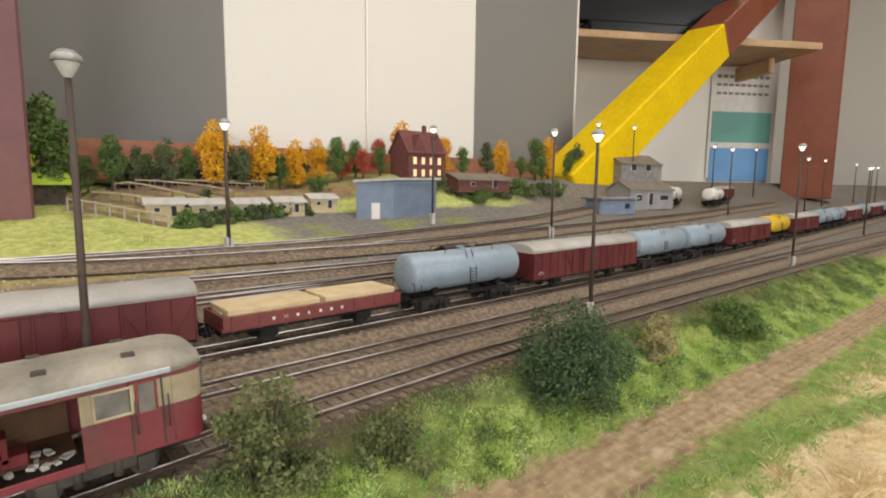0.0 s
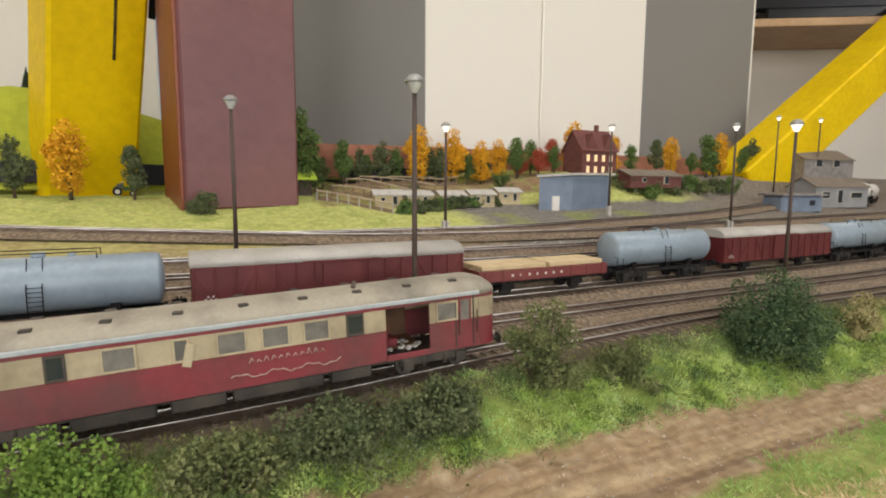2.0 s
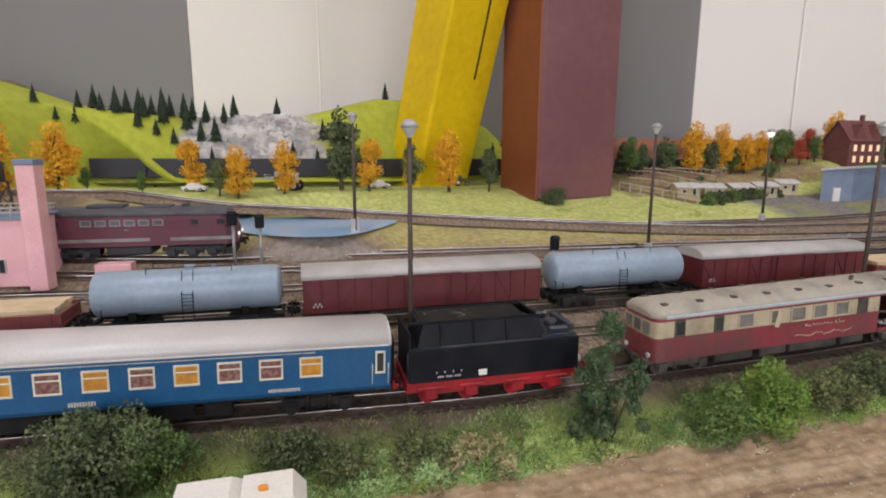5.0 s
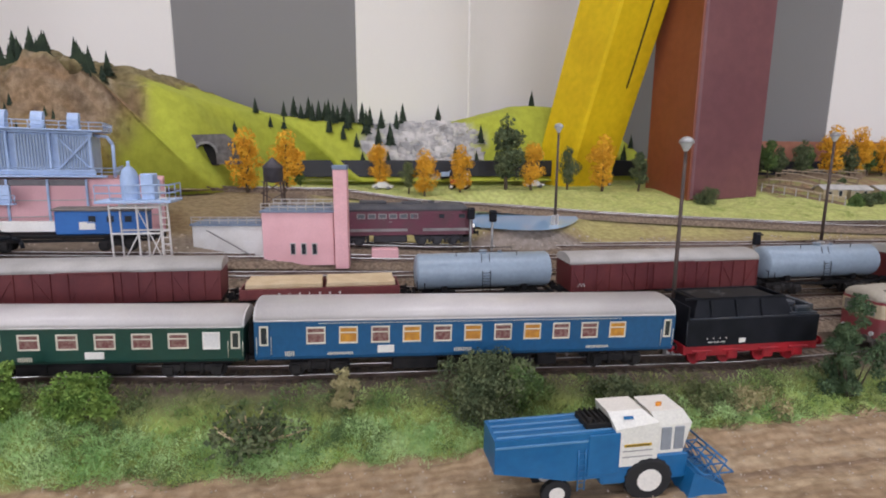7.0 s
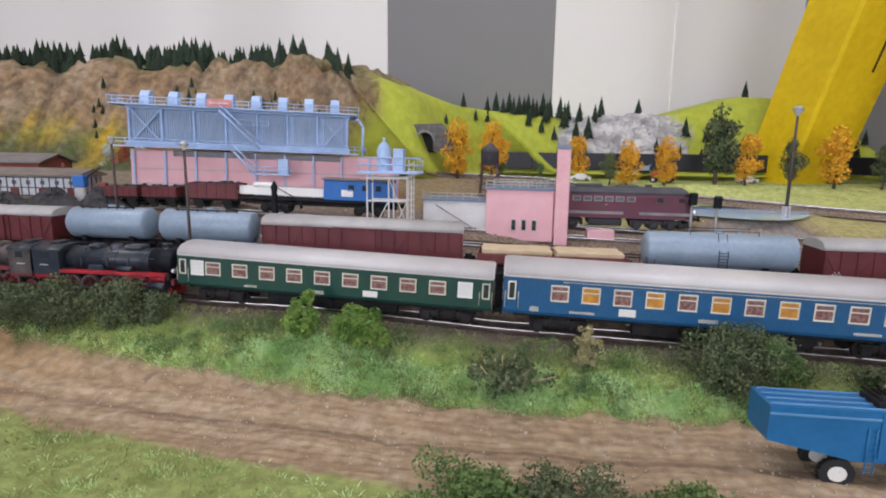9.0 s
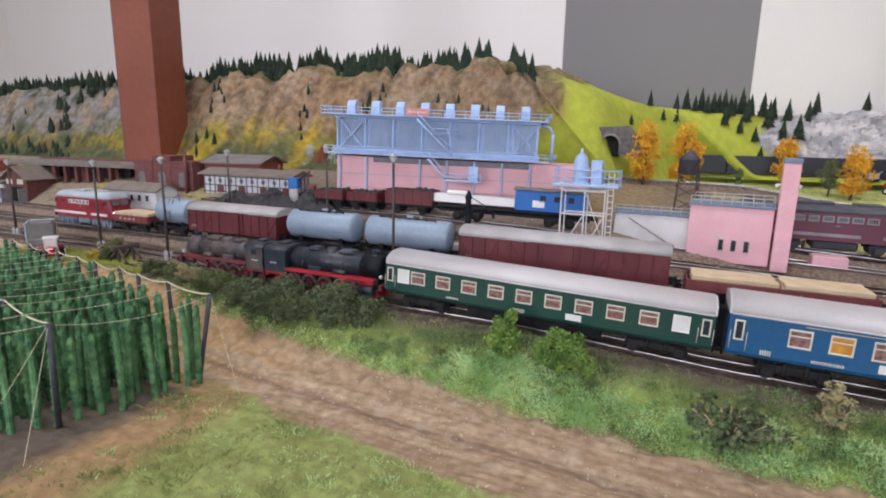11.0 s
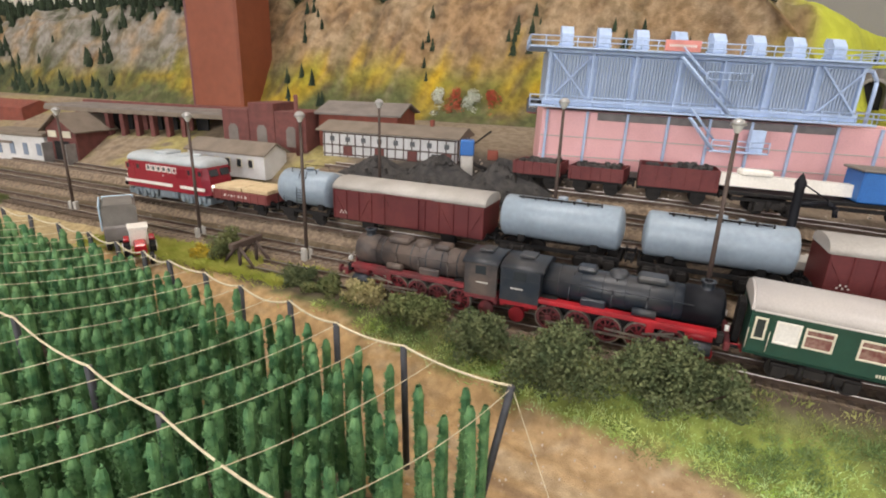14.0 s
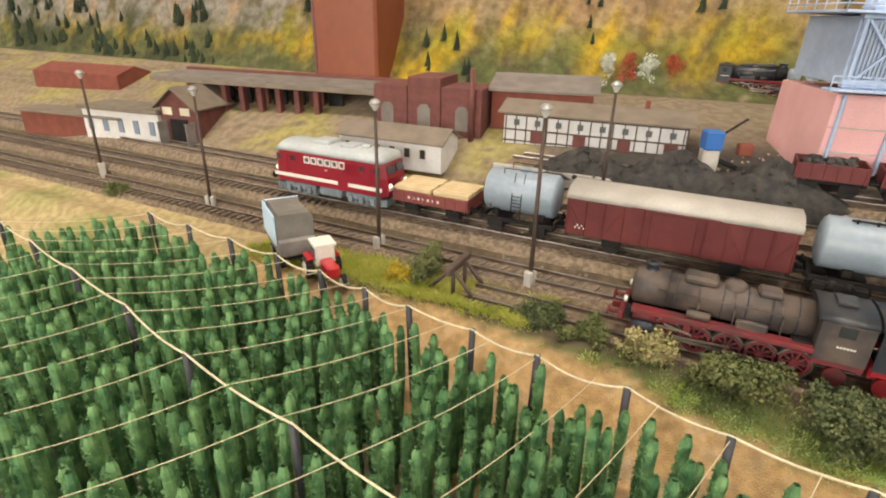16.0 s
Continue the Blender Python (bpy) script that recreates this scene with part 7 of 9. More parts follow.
gable_house("lineside_house", (1.635, 0.375, gz(1.68, 0.36)), -12, 0.130, 0.06, 0.036, 0.017, mat("grey_render", (0.31, 0.31, 0.315), (0.26, 0.26, 0.265), 40, 0.8), ROOFTAN, "grey gabled lineside house with flat porch", "house", [(0.025, 0.020, 0.016, 0.012), (0.060, 0.017, 0.011, 0.024), (0.100, 0.020, 0.026, 0.010)])
gable_house("engine_shed", (1.740, 0.47, gz(1.75, 0.45)), -10, 0.140, 0.08, 0.050, 0.022, PLANK, ROOFTAN, "large grey workshop hall with shallow roof", "workshop", [(0.04, 0.042, 0.016, 0.014), (0.09, 0.042, 0.016, 0.014)], chim=0.07)
c = thing("flat_shed", (1.485, 0.320, gz(1.53, 0.31)), -11, "low dark grey flat-roofed shed", "shed")
part("wall", Mesh().box((0.046, 0.02, 0.013), (0.092, 0.045, 0.032)), SHEDBLUE, c)
part("roof", Mesh().box((0.046, 0.02, 0.0305), (0.100, 0.054, 0.004)), PLANK, c)
part("window", Mesh().box((0.066, -0.003, 0.016), (0.012, 0.001, 0.009)), PANE, c)
# garden cabins, fences
for x, y, a, k in ((0.762, 0.392, -5, 0), (0.803, 0.388, 5, 1), (0.851, 0.388, 2, 2), (0.899, 0.392, -3, 3), (0.950, 0.402, 0, 1)):
    gable_house("garden_cabin", (x, y, gz(x + 0.017, y)), a, 0.036, 0.022, 0.014, 0.005, mat("cabin_boards", (0.56, 0.46, 0.28), (0.48, 0.39, 0.24), 90, 0.8), CONCRETE, "small tan wooden garden cabin with pale roof", "cabin", [(0.010, 0.008, 0.005, 0.004), (0.026, 0.0065, 0.005, 0.010)])


CAPWOOD = mat("pale_cap_wood", (0.46, 0.37, 0.26), (0.38, 0.30, 0.20), 90, 0.85)
FENCEWOOD = mat("weathered_fence_wood", (0.27, 0.19, 0.12), (0.20, 0.14, 0.09), 120, 0.85)


def fence(p0, p1, h, material, label):
    p0, p1 = np.array(p0), np.array(p1)
    L = np.hypot(*(p1 - p0))
    a = math.degrees(math.atan2(*(p1 - p0)[::-1]))
    c = thing("garden_fence", (p0[0], p0[1], 0), a, label, "fence", "garden fences")
    n = max(3, int(L / 0.014))
    for i in range(n + 1):
        q = p0 + (p1 - p0) * i / n
        z = gz(*q)
        part("post", Mesh().box((L * i / n, 0, z + h / 2), (0.0016, 0.0016, h + 0.003)), material, c)
        if i < n:
            q2 = p0 + (p1 - p0) * (i + 1) / n
            z2 = gz(*q2)
            d = Vector((L / n, 0, z2 - z))
            tilt = Matrix.Rotation(-math.atan2(z2 - z, L / n), 4, "Y")
            part("cap_board", Mesh().box((L * (i + 0.5) / n, 0, (z + z2) / 2 + h), (d.length * 0.97, 0.0050, 0.0016), ch=0.0002, m=tilt), CAPWOOD, c)
            part("low_board", Mesh().box((L * (i + 0.5) / n, 0.001, (z + z2) / 2 + h * 0.18), (d.length * 0.97, 0.0012, h * 0.45), ch=0.0002, m=tilt), FENCEWOOD, c)


for k in range(6):
    o = 0.017 * k
    fence((0.700 + o * 1.5, 0.435 + o * 1.1), (0.772 + o * 1.9, 0.352 + o * 1.6), 0.012, CONCRETE if k == 0 else FENCEWOOD, "low weathered garden wall of posts with a pale cap board")
lm = thing("market_stall", (0.688, 0.485, gz(0.688, 0.485)), 5, "small dark stall with bright lime-green roof", "stall")
part("wall", Mesh().box((0, 0.008, 0.010), (0.034, 0.020, 0.026), ch=0.0006), TIMBER, lm)
part("roof", Mesh().prism([(-0.014, 0.022), (0.004, 0.032), (0.022, 0.022), (0.022, 0.0245), (0.004, 0.0345), (-0.014, 0.0245)], -0.021, 0.021), LIME, lm)
hedge_spots = [(0.79 + 0.018 * i, 0.352 + 0.0045 * i, 0.011) for i in range(9)]

# pink works building with steel upper storey
WB = thing("works_building", (-0.414, 0.198, 0.050), 7.5, "pink works building with light blue steel upper storey", "industrial building", L=0.298)
Lw, Ww = 0.298, 0.085
part("wall", Mesh().box((Lw / 2, Ww / 2, 0.0275), (Lw, Ww, 0.055), ch=0.0006), PINK, WB, "pink brick walls")
gapm = Mesh()
gapm.box((Lw * 0.46, -0.0006, 0.0515), (Lw * 0.62, 0.0014, 0.0060), ch=0.0002)
gapm.box((Lw * 0.46, -0.0006, 0.0045), (Lw * 0.66, 0.0014, 0.0085), ch=0.0002)
part("window_band", gapm, mat("dull_window_band", (0.17, 0.155, 0.155), (0.12, 0.11, 0.11), 120, 0.4), WB)
for i in range(10):
    part("column", Mesh().box((0.004 + (Lw - 0.008) * i / 9, -0.0014, 0.0275), (0.0020, 0.0024, 0.055), ch=0.0003), STEELB, WB)
for zz in (0.018, 0.034):
    j = Mesh().box((Lw / 2, -0.0004, zz), (Lw, 0.0008, 0.0008), ch=0.0001)
    part("joint_band", j, CONCRETE, WB)
Lu = 0.237
UP = Mesh().box((Lu / 2, 0.036, 0.0805), (Lu, 0.070, 0.040), ch=0.0006)
part("upper_storey", UP, STEELB, WB, "light blue steel storey")
slat = Mesh()
for bay in range(7):
    x0 = 0.003 + bay * Lu / 7
    for i in range(11):
        slat.box((x0 + 0.0032 + i * 0.0024, -0.0003, 0.0805), (0.0015, 0.0012, 0.034), ch=0.0002)
part("louvres", slat, mat("louvre_steel", (0.37, 0.45, 0.575), (0.32, 0.395, 0.51), 40, 0.55), WB)
fr = Mesh()
for i in range(8):
    fr.box((0.0015 + (Lu - 0.003) * i / 7, -0.0024, 0.0805), (0.0022, 0.0030, 0.042), ch=0.0003)
for i in (0, 6):
    x0, x1 = 0.003 + Lu / 7 * i, 0.003 + Lu / 7 * (i + 1) - 0.002
    for s in (-1, 1):
        a = math.atan2(0.036, x1 - x0) * s
        fr.box(((x0 + x1) / 2, -0.0034, 0.0805), (math.hypot(0.036, x1 - x0), 0.0012, 0.0016), m=Matrix.Rotation(a, 4, "Y"))
fr.box((Lu / 2, -0.0024, 0.0615), (Lu + 0.004, 0.005, 0.0050)), fr.box((Lu / 2, -0.0024, 0.1005), (Lu + 0.004, 0.005, 0.0030))
part("steel_frame", fr, STEELB, WB)


def railing(m, pts, h=0.0075, r=0.00045, step=0.012):
    for a, b in zip(pts, pts[1:]):
        a, b = Vector(a), Vector(b)
        n = max(1, int((b - a).length / step))
        for k in (0.5, 1.0):
            m.cyl(a + Vector((0, 0, h * k)), b + Vector((0, 0, h * k)), r, seg=5)
        for i in range(n + 1):
            p = a.lerp(b, i / n)
            m.cyl(p, p + Vector((0, 0, h)), r, seg=5)


wk = Mesh()
wk.box((Lu / 2, -0.008, 0.0580), (Lu + 0.024, 0.011, 0.0016), ch=0.0003)
wk.box((Lu / 2 - 0.003, 0.030, 0.1025), (Lu + 0.026, 0.085, 0.0016), ch=0.0003)
part("walkway", wk, STEELB, WB)
rl = Mesh()
railing(rl, [(-0.012, -0.013, 0.0588), (Lu + 0.020, -0.013, 0.0588), (Lu + 0.020, 0.07, 0.0588)])
part("railing", rl, STEELB, WB)
rl = Mesh()
railing(rl, [(-0.016, 0.07, 0.103), (-0.016, -0.012, 0.103), (Lu + 0.012, -0.012, 0.103), (Lu + 0.012, 0.07, 0.103)])
part("railing", rl, STEELB, WB)
for i in range(8):
    x = 0.014 + i * (Lu - 0.03) / 7
    f = Mesh().prism([(0.008, 0.1033), (0.022, 0.1033), (0.022, 0.1120), (0.026, 0.1160), (0.024, 0.1205), (0.015, 0.1195), (0.009, 0.1140)], x - 0.0048, x + 0.0048)
    f.box((x, 0.015, 0.1060), (0.0115, 0.0150, 0.0016), ch=0.0003)
    part("roof_fan", f, STEELB, WB)
part("sign_board", Mesh().box((0.098, -0.0135, 0.1075), (0.026, 0.0012, 0.0080), ch=0.0002), SIGNRED, WB, "red sign with pale line")
sl = Mesh()
for i in range(12):
    sl.box((0.0885 + 0.0017 * i, -0.0143, 0.1075), (0.0010, 0.0004, 0.0018), ch=0.00002)
tagged(part("sign_writing", sl, OFFWHITE, WB), kind="stuff")
stair = Mesh()
for a, b in (((0.098, -0.0125, 0.0995), (0.140, -0.0125, 0.0600)), ((0.112, -0.0125, 0.0560), (0.133, -0.0125, 0.0330))):
    for dy in (-0.0012, -0.0050):
        stair.cyl((a[0], a[1] + dy, a[2]), (b[0], b[1] + dy, b[2]), 0.0010, seg=6)
        stair.cyl((a[0], a[1] + dy, a[2] + 0.007), (b[0], b[1] + dy, b[2] + 0.007), 0.0005, seg=5)
    for k in range(12):
        p = Vector(a).lerp(Vector(b), (k + 0.5) / 12)
        stair.box((p.x, p.y - 0.003, p.z), (0.0028, 0.0050, 0.0006), ch=0.0001)
stair.box((0.152, -0.0155, 0.0320), (0.044, 0.007, 0.0012))
part("stairway", stair, STEELB, WB)
rl = Mesh()
railing(rl, [(0.131, -0.0185, 0.0325), (0.174, -0.0185, 0.0325)], 0.008)
part("railing", rl, STEELB, WB)
rl = Mesh()
railing(rl, [(0.118, -0.0185, 0.0800), (0.150, -0.0185, 0.0800)], 0.010)
part("railing", rl, STEELB, WB)
part("switch_box", Mesh().box((0.165, -0.014, 0.041), (0.011, 0.006, 0.017), ch=0.0006), STEELB, WB)
duct = Mesh()
duct.tube([(Lu + 0.001, 0.01, 0.0985), (Lu + 0.012, 0.01, 0.0975), (Lu + 0.017, 0.01, 0.090), (Lu + 0.017, 0.01, 0.056)], 0.0016, 8)
part("duct", duct, STEELB, WB)
# steel gantry in front of the works
GT = thing("steel_gantry", (-0.130, 0.134, gz(-0.13, 0.140)), 0, "light grey steel gantry with platform, tank and ladder", "gantry")
for gx in (0.004, 0.030, 0.052):
    for gy in (0.0, 0.022):
        part("leg", Mesh().box((gx, gy, 0.022), (0.0016, 0.0016, 0.046), ch=0.0003), OFFWHITE, GT)
for zz in (0.012, 0.028, 0.043):
    for gy in (0.0, 0.022):
        part("rail", Mesh().box((0.028, gy, zz), (0.050, 0.0011, 0.0011), ch=0.0002), OFFWHITE, GT)
for a, b in (((0.004, 0, 0.002), (0.030, 0, 0.028)), ((0.030, 0, 0.002), (0.052, 0, 0.028)), ((0.052, 0, 0.012), (0.030, 0, 0.043))):
    part("brace", Mesh().cyl(a, b, 0.0005, seg=6), OFFWHITE, GT)
part("platform", Mesh().box((0.030, 0.010, 0.0465), (0.072, 0.034, 0.0016), ch=0.0003), STEELB, GT)
rl = Mesh()
railing(rl, [(-0.005, -0.006, 0.047), (0.065, -0.006, 0.047), (0.065, 0.026, 0.047)], 0.009)
part("railing", rl, STEELB, GT)
part("sand_tank", Mesh().lathe([(0.0085, 0.0), (0.0085, 0.013), (0.0060, 0.017), (0.0015, 0.0195), (0.0015, 0.022), (0, 0.022)], (0.022, 0.010, 0.0472)), STEELB, GT)
part("side_tower", Mesh().box((0.040, 0.012, 0.0545), (0.012, 0.014, 0.015), ch=0.0006), STEELB, GT)
ld = Mesh()
for dx in (-0.003, 0.003):
    ld.cyl((0.058 + dx, -0.004, 0.0), (0.058 + dx, -0.004, 0.055), 0.0005, seg=5)
for i in range(14):
    ld.cyl((0.055, -0.004, 0.003 + 0.0038 * i), (0.061, -0.004, 0.003 + 0.0038 * i), 0.0004, seg=4)
part("ladder", ld, OFFWHITE, GT)
# water crane
wc = thing("water_crane", (-0.214, 0.126, gz(-0.214, 0.126)), 0, "black cast-iron water crane on a concrete slab", "water crane")
part("slab", Mesh().box((0.006, 0, 0.003), (0.058, 0.026, 0.007), ch=0.001), CONCRETE, wc)
part("column", Mesh().lathe([(0.0042, 0.004), (0.0042, 0.010), (0.0030, 0.012), (0.0028, 0.050), (0.0036, 0.053), (0.0014, 0.058), (0, 0.060)]), BLACK, wc)
part("spout", Mesh().tube([(0, 0, 0.040), (0.018, 0.006, 0.041), (0.023, 0.008, 0.038), (0.024, 0.008, 0.032)], 0.0016, 8), BLACK, wc)
part("brace", Mesh().tube([(0, 0, 0.054), (0.018, 0.006, 0.043)], 0.0005, 5), BLACK, wc)
# pink boiler house
PB = thing("boiler_house", (-0.020, 0.169, gz(0.01, 0.18)), -6, "pink boiler house with railed flat roof and chimney", "industrial building")
part("wall", Mesh().box((0.033, 0.022, 0.023), (0.066, 0.044, 0.050), ch=0.0005), PINK, PB)
part("annexe", Mesh().box((-0.034, 0.030, 0.016), (0.070, 0.036, 0.036), ch=0.0005), OFFWHITE, PB, "off-white rendered annexe")
rf = Mesh()
rf.box((0.033, 0.022, 0.0492), (0.069, 0.047, 0.0020), ch=0.0003), rf.box((-0.034, 0.030, 0.0352), (0.073, 0.039, 0.0020), ch=0.0003)
part("roof", rf, SHEDBLUE, PB)
rl = Mesh()
railing(rl, [(0, 0, 0.050), (0.066, 0, 0.050), (0.066, 0.044, 0.050)], 0.0065, step=0.008)
railing(rl, [(0, 0.044, 0.050), (0.066, 0.044, 0.050)], 0.0065, step=0.008)
part("railing", rl, CONCRETE, PB)
rl = Mesh()
railing(rl, [(-0.069, 0.012, 0.036), (0, 0.012, 0.036)], 0.0065, step=0.008)
part("railing", rl, CONCRETE, PB)
for i in range(3):
    f = part("window", Mesh().box((0.028 + 0.010 * i, -0.0004, 0.014), (0.0050, 0.0012, 0.0110), ch=0.0002), CONCRETE, PB)
    part("pane", Mesh().box((0.028 + 0.010 * i, -0.0010, 0.014), (0.0036, 0.0006, 0.0096), ch=0.0001), PANE, f)
chm = Mesh().box((0.074, 0.000, 0.042), (0.0125, 0.0125, 0.092), ch=0.0005)
part("chimney", chm, PINK, PB)
part("chimney_cap", Mesh().box((0.074, 0.0, 0.0900), (0.0135, 0.0135, 0.004), ch=0.0004), SHEDBLUE, PB)
part("stair_rail", Mesh().tube([(-0.055, 0.011, 0.030), (-0.010, 0.003, 0.006), (0.010, -0.002, 0.002)], 0.0006, 5), PLANK, PB)
solo("pink_cubicle", Mesh().box((0, 0, 0.006), (0.026, 0.014, 0.016), ch=0.0006), PINK, "small pink brick cubicle beside the track", "hut", (0.090, 0.178, gz(0.09, 0.178)))
# lattice water tower behind
wt = thing("water_tower", (-0.024, 0.268, gz(-0.024, 0.268) - 0.002), 0, "dark lattice water tower with wooden tank", "water tower")
for a, b in ((-0.012, -0.012), (0.012, -0.012), (0.012, 0.012), (-0.012, 0.012)):
    part("leg", Mesh().cyl((a, b, -0.004), (a * 0.7, b * 0.7, 0.052), 0.0011, seg=6), TIMBER, wt)
for k in range(4):
    z0, z1 = 0.013 * k, 0.013 * (k + 1)
    for s in (-1, 1):
        part("brace", Mesh().cyl((-0.012 * s, -0.011, z0), (0.011 * s, -0.0105, z1), 0.0006, seg=5), TIMBER, wt)
        part("brace", Mesh().cyl((0.0115, -0.012 * s, z0), (0.0105, 0.011 * s, z1), 0.0006, seg=5), TIMBER, wt)
part("tank", Mesh().lathe([(0.0, 0.050), (0.0105, 0.051), (0.0105, 0.066), (0.0115, 0.067), (0.0, 0.078)], seg=12), mat("dark_tank_boards", (0.09, 0.08, 0.085), (0.06, 0.055, 0.06), 120, 0.8), wt)
# depot buildings at the left
th = thing("timber_framed_house", (-0.650, 0.205, 0.049), 4, "white timber-framed office building with pale flat roof", "house", L=0.152)
part("wall", Mesh().box((0.076, 0.02, 0.009), (0.152, 0.04, 0.030), ch=0.0005), RENDERW, th)
tb = Mesh()
for i in range(17):
    tb.box((0.002 + 0.00925 * i, -0.0004, 0.010), (0.0009, 0.0012, 0.026), ch=0.0001)
for zz in (0.0005, 0.010, 0.0225):
    tb.box((0.076, -0.0005, zz), (0.152, 0.0012, 0.0012), ch=0.0001)
for i in range(5):
    tb.box((0.1526, 0.002 + 0.009 * i, 0.010), (0.0012, 0.0013, 0.026), ch=0.0001)
part("timber_frame", tb, TIMBER, th)
for i in range(8):
    f = part("window", Mesh().box((0.012 + 0.0185 * i, -0.0010, 0.0165), (0.0048, 0.0010, 0.0048), ch=0.0001), PANE_GREY, th)
    if i % 2:
        part("gate", Mesh().box((0.012 + 0.0185 * i, -0.0012, 0.0045), (0.0105, 0.0010, 0.0100), ch=0.0001), BRICK, th)
rr = Mesh()
rr.prism([(-0.008, 0.0245), (0.045, 0.0245), (0.045, 0.0258), (0.020, 0.0340), (-0.008, 0.0258)], -0.004, 0.157)
part("roof", rr, ROOFTAN, th)
part("chimney", Mesh().box((0.118, 0.02, 0.036), (0.004, 0.004, 0.008)), BRICK_O, th)
gable_house("crew_house", (-0.768, 0.152, 0.031), 2, 0.099, 0.034, 0.021, 0.009, RENDERW, ROOFTAN, "white rendered crew house with tan gable roof", "house", [(0.010 + 0.0145 * i, 0.011, 0.0050, 0.0075) for i in range(6)])
c = thing("gate_tower", (-1.004, 0.118, gz(-0.96, 0.11)), 8, "brick gate tower with grey doors and tan roof", "signal box")
m = Mesh()
m.prism([(-0.022, -0.004), (0.022, -0.004), (0.022, 0.042), (0.0, 0.058), (-0.022, 0.042)], 0.0, 0.05)
ob = part("tower", m, BRICK, c)
ob.matrix_local = pose(0.052, -0.004, 0, 0, 0, 90)
rr = Mesh()
for s in (-1, 1):
    rr.add([(-0.006, 0, 0.060), (0.056, 0, 0.060), (0.056, s * 0.027, 0.0395), (-0.006, s * 0.027, 0.0395), (-0.006, 0, 0.0585), (0.056, 0, 0.0585), (0.056, s * 0.027, 0.0380), (-0.006, s * 0.027, 0.0380)], [(0, 1, 2, 3), (4, 7, 6, 5), (3, 2, 6, 7), (0, 3, 7, 4), (1, 5, 6, 2)])
ob = part("roof", rr, ROOFTAN, c)
ob.matrix_local = pose(0.052, -0.004, 0, 0, 0, 90)
for wx in (0.040, 0.062):
    part("window", Mesh().box((wx, -0.0048, 0.036), (0.012, 0.0012, 0.0075)), FRAMEW, c)
# black panel on the wall stands for the shaded gateway
part("gate_shade_panel", Mesh().box((0.052, -0.0046, 0.013), (0.022, 0.0010, 0.030)), UNDER, c)
for wx in (0.036, 0.071):
    part("gate_door", Mesh().box((wx, -0.010, 0.012), (0.0012, 0.014, 0.029)), PLANK, c)
part("wing", Mesh().box((-0.024, 0.012, 0.014), (0.104, 0.038, 0.036), ch=0.0005), RENDERW, c, "white rendered wing")
part("wing_roof", Mesh().box((-0.024, 0.012, 0.0335), (0.110, 0.046, 0.004), ch=0.0006), ROOFTAN, c)
for i in range(5):
    part("window", Mesh().box((-0.066 + 0.021 * i, -0.0073, 0.016), (0.007, 0.0010, 0.014)), SHEDBLUE, c)
lt = thing("lean_to", (-1.100, 0.112, gz(-1.07, 0.11)), 8, "low brick lean-to with dusty roof", "shed")
part("wall", Mesh().box((0, 0, 0.009), (0.150, 0.030, 0.026), ch=0.0008), BRICK_O, lt)
part("roof", Mesh().box((0, -0.001, 0.0232), (0.156, 0.036, 0.0028), ch=0.0005), ROOFTAN, lt)
kw = thing("coal_bunker_wall", (-0.535, 0.143, gz(-0.50, 0.143)), 3, "low concrete wall before the coal heaps", "wall")
for i in range(6):
    part("wall_panel", Mesh().box((0.0135 + 0.0272 * i, 0, 0.004), (0.0266, 0.0040, 0.0130), ch=0.0005), CONCRETE, kw)
solo("far_brick_hall", Mesh().prism([(-0.03, -0.004), (0.03, -0.004), (0.03, 0.034), (0, 0.044), (-0.03, 0.034)], 0, 0.16), BRICK_O, "orange brick hall behind the depot", "hall", (-1.36, 0.23, 0.034), 6)
c = thing("oil_shed", (-0.806, 0.110, gz(-0.80, 0.11)), 5, "small teal corrugated oil shed", "shed")
part("wall", Mesh().box((0.014, 0.010, 0.008), (0.028, 0.020, 0.020), ch=0.0005), mat("teal_sheet", (0.05, 0.16, 0.22), (0.07, 0.19, 0.25), 60, 0.6), c)
part("roof", Mesh().box((0.014, 0.009, 0.0195), (0.034, 0.028, 0.0022), ch=0.0003, m=Matrix.Rotation(0.12, 4, "X")), mat("teal_roof", (0.12, 0.26, 0.27), None, 60, 0.7), c)
rh = thing("roundhouse", (-1.03, 0.195, 0.045), 8, "long curved brick roundhouse with dark open bays", "roundhouse", L=0.2)
for i in range(8):
    x = 0.0235 * i
    part("bay_pier", Mesh().box((x, 0.0, 0.014), (0.006, 0.008, 0.036), ch=0.0004), BRICK, rh)
    # black bay panels stand for the shade inside; every third is brick
    part("bay", Mesh().box((x + 0.0118, 0.018, 0.013), (0.0175, 0.003, 0.034)), UNDER if i % 3 else BRICK, rh)
part("rear_wall", Mesh().box((0.10, 0.052, 0.018), (0.30, 0.006, 0.044)), BRICK, rh)
part("roof", Mesh().box((0.115, 0.026, 0.0345), (0.33, 0.068, 0.0045), ch=0.0008), ROOFGREY, rh, "dark felt roof")
part("fascia", Mesh().box((0.115, -0.0085, 0.0315), (0.33, 0.0020, 0.0050), ch=0.0003), ROOFTAN, rh)
bh = thing("brick_workshop", (-0.775, 0.190, 0.044), 9, "brick workshop with stepped gables and felt roof", "workshop", L=0.10)
st = Mesh()
for x0, w, h in ((0.0, 0.034, 0.050), (0.034, 0.032, 0.058), (0.066, 0.038, 0.050)):
    st.box((x0 + w / 2, 0.025, h / 2 - 0.004), (w - 0.0006, 0.05, h), ch=0.0006)
part("wall", st, BRICK, bh)
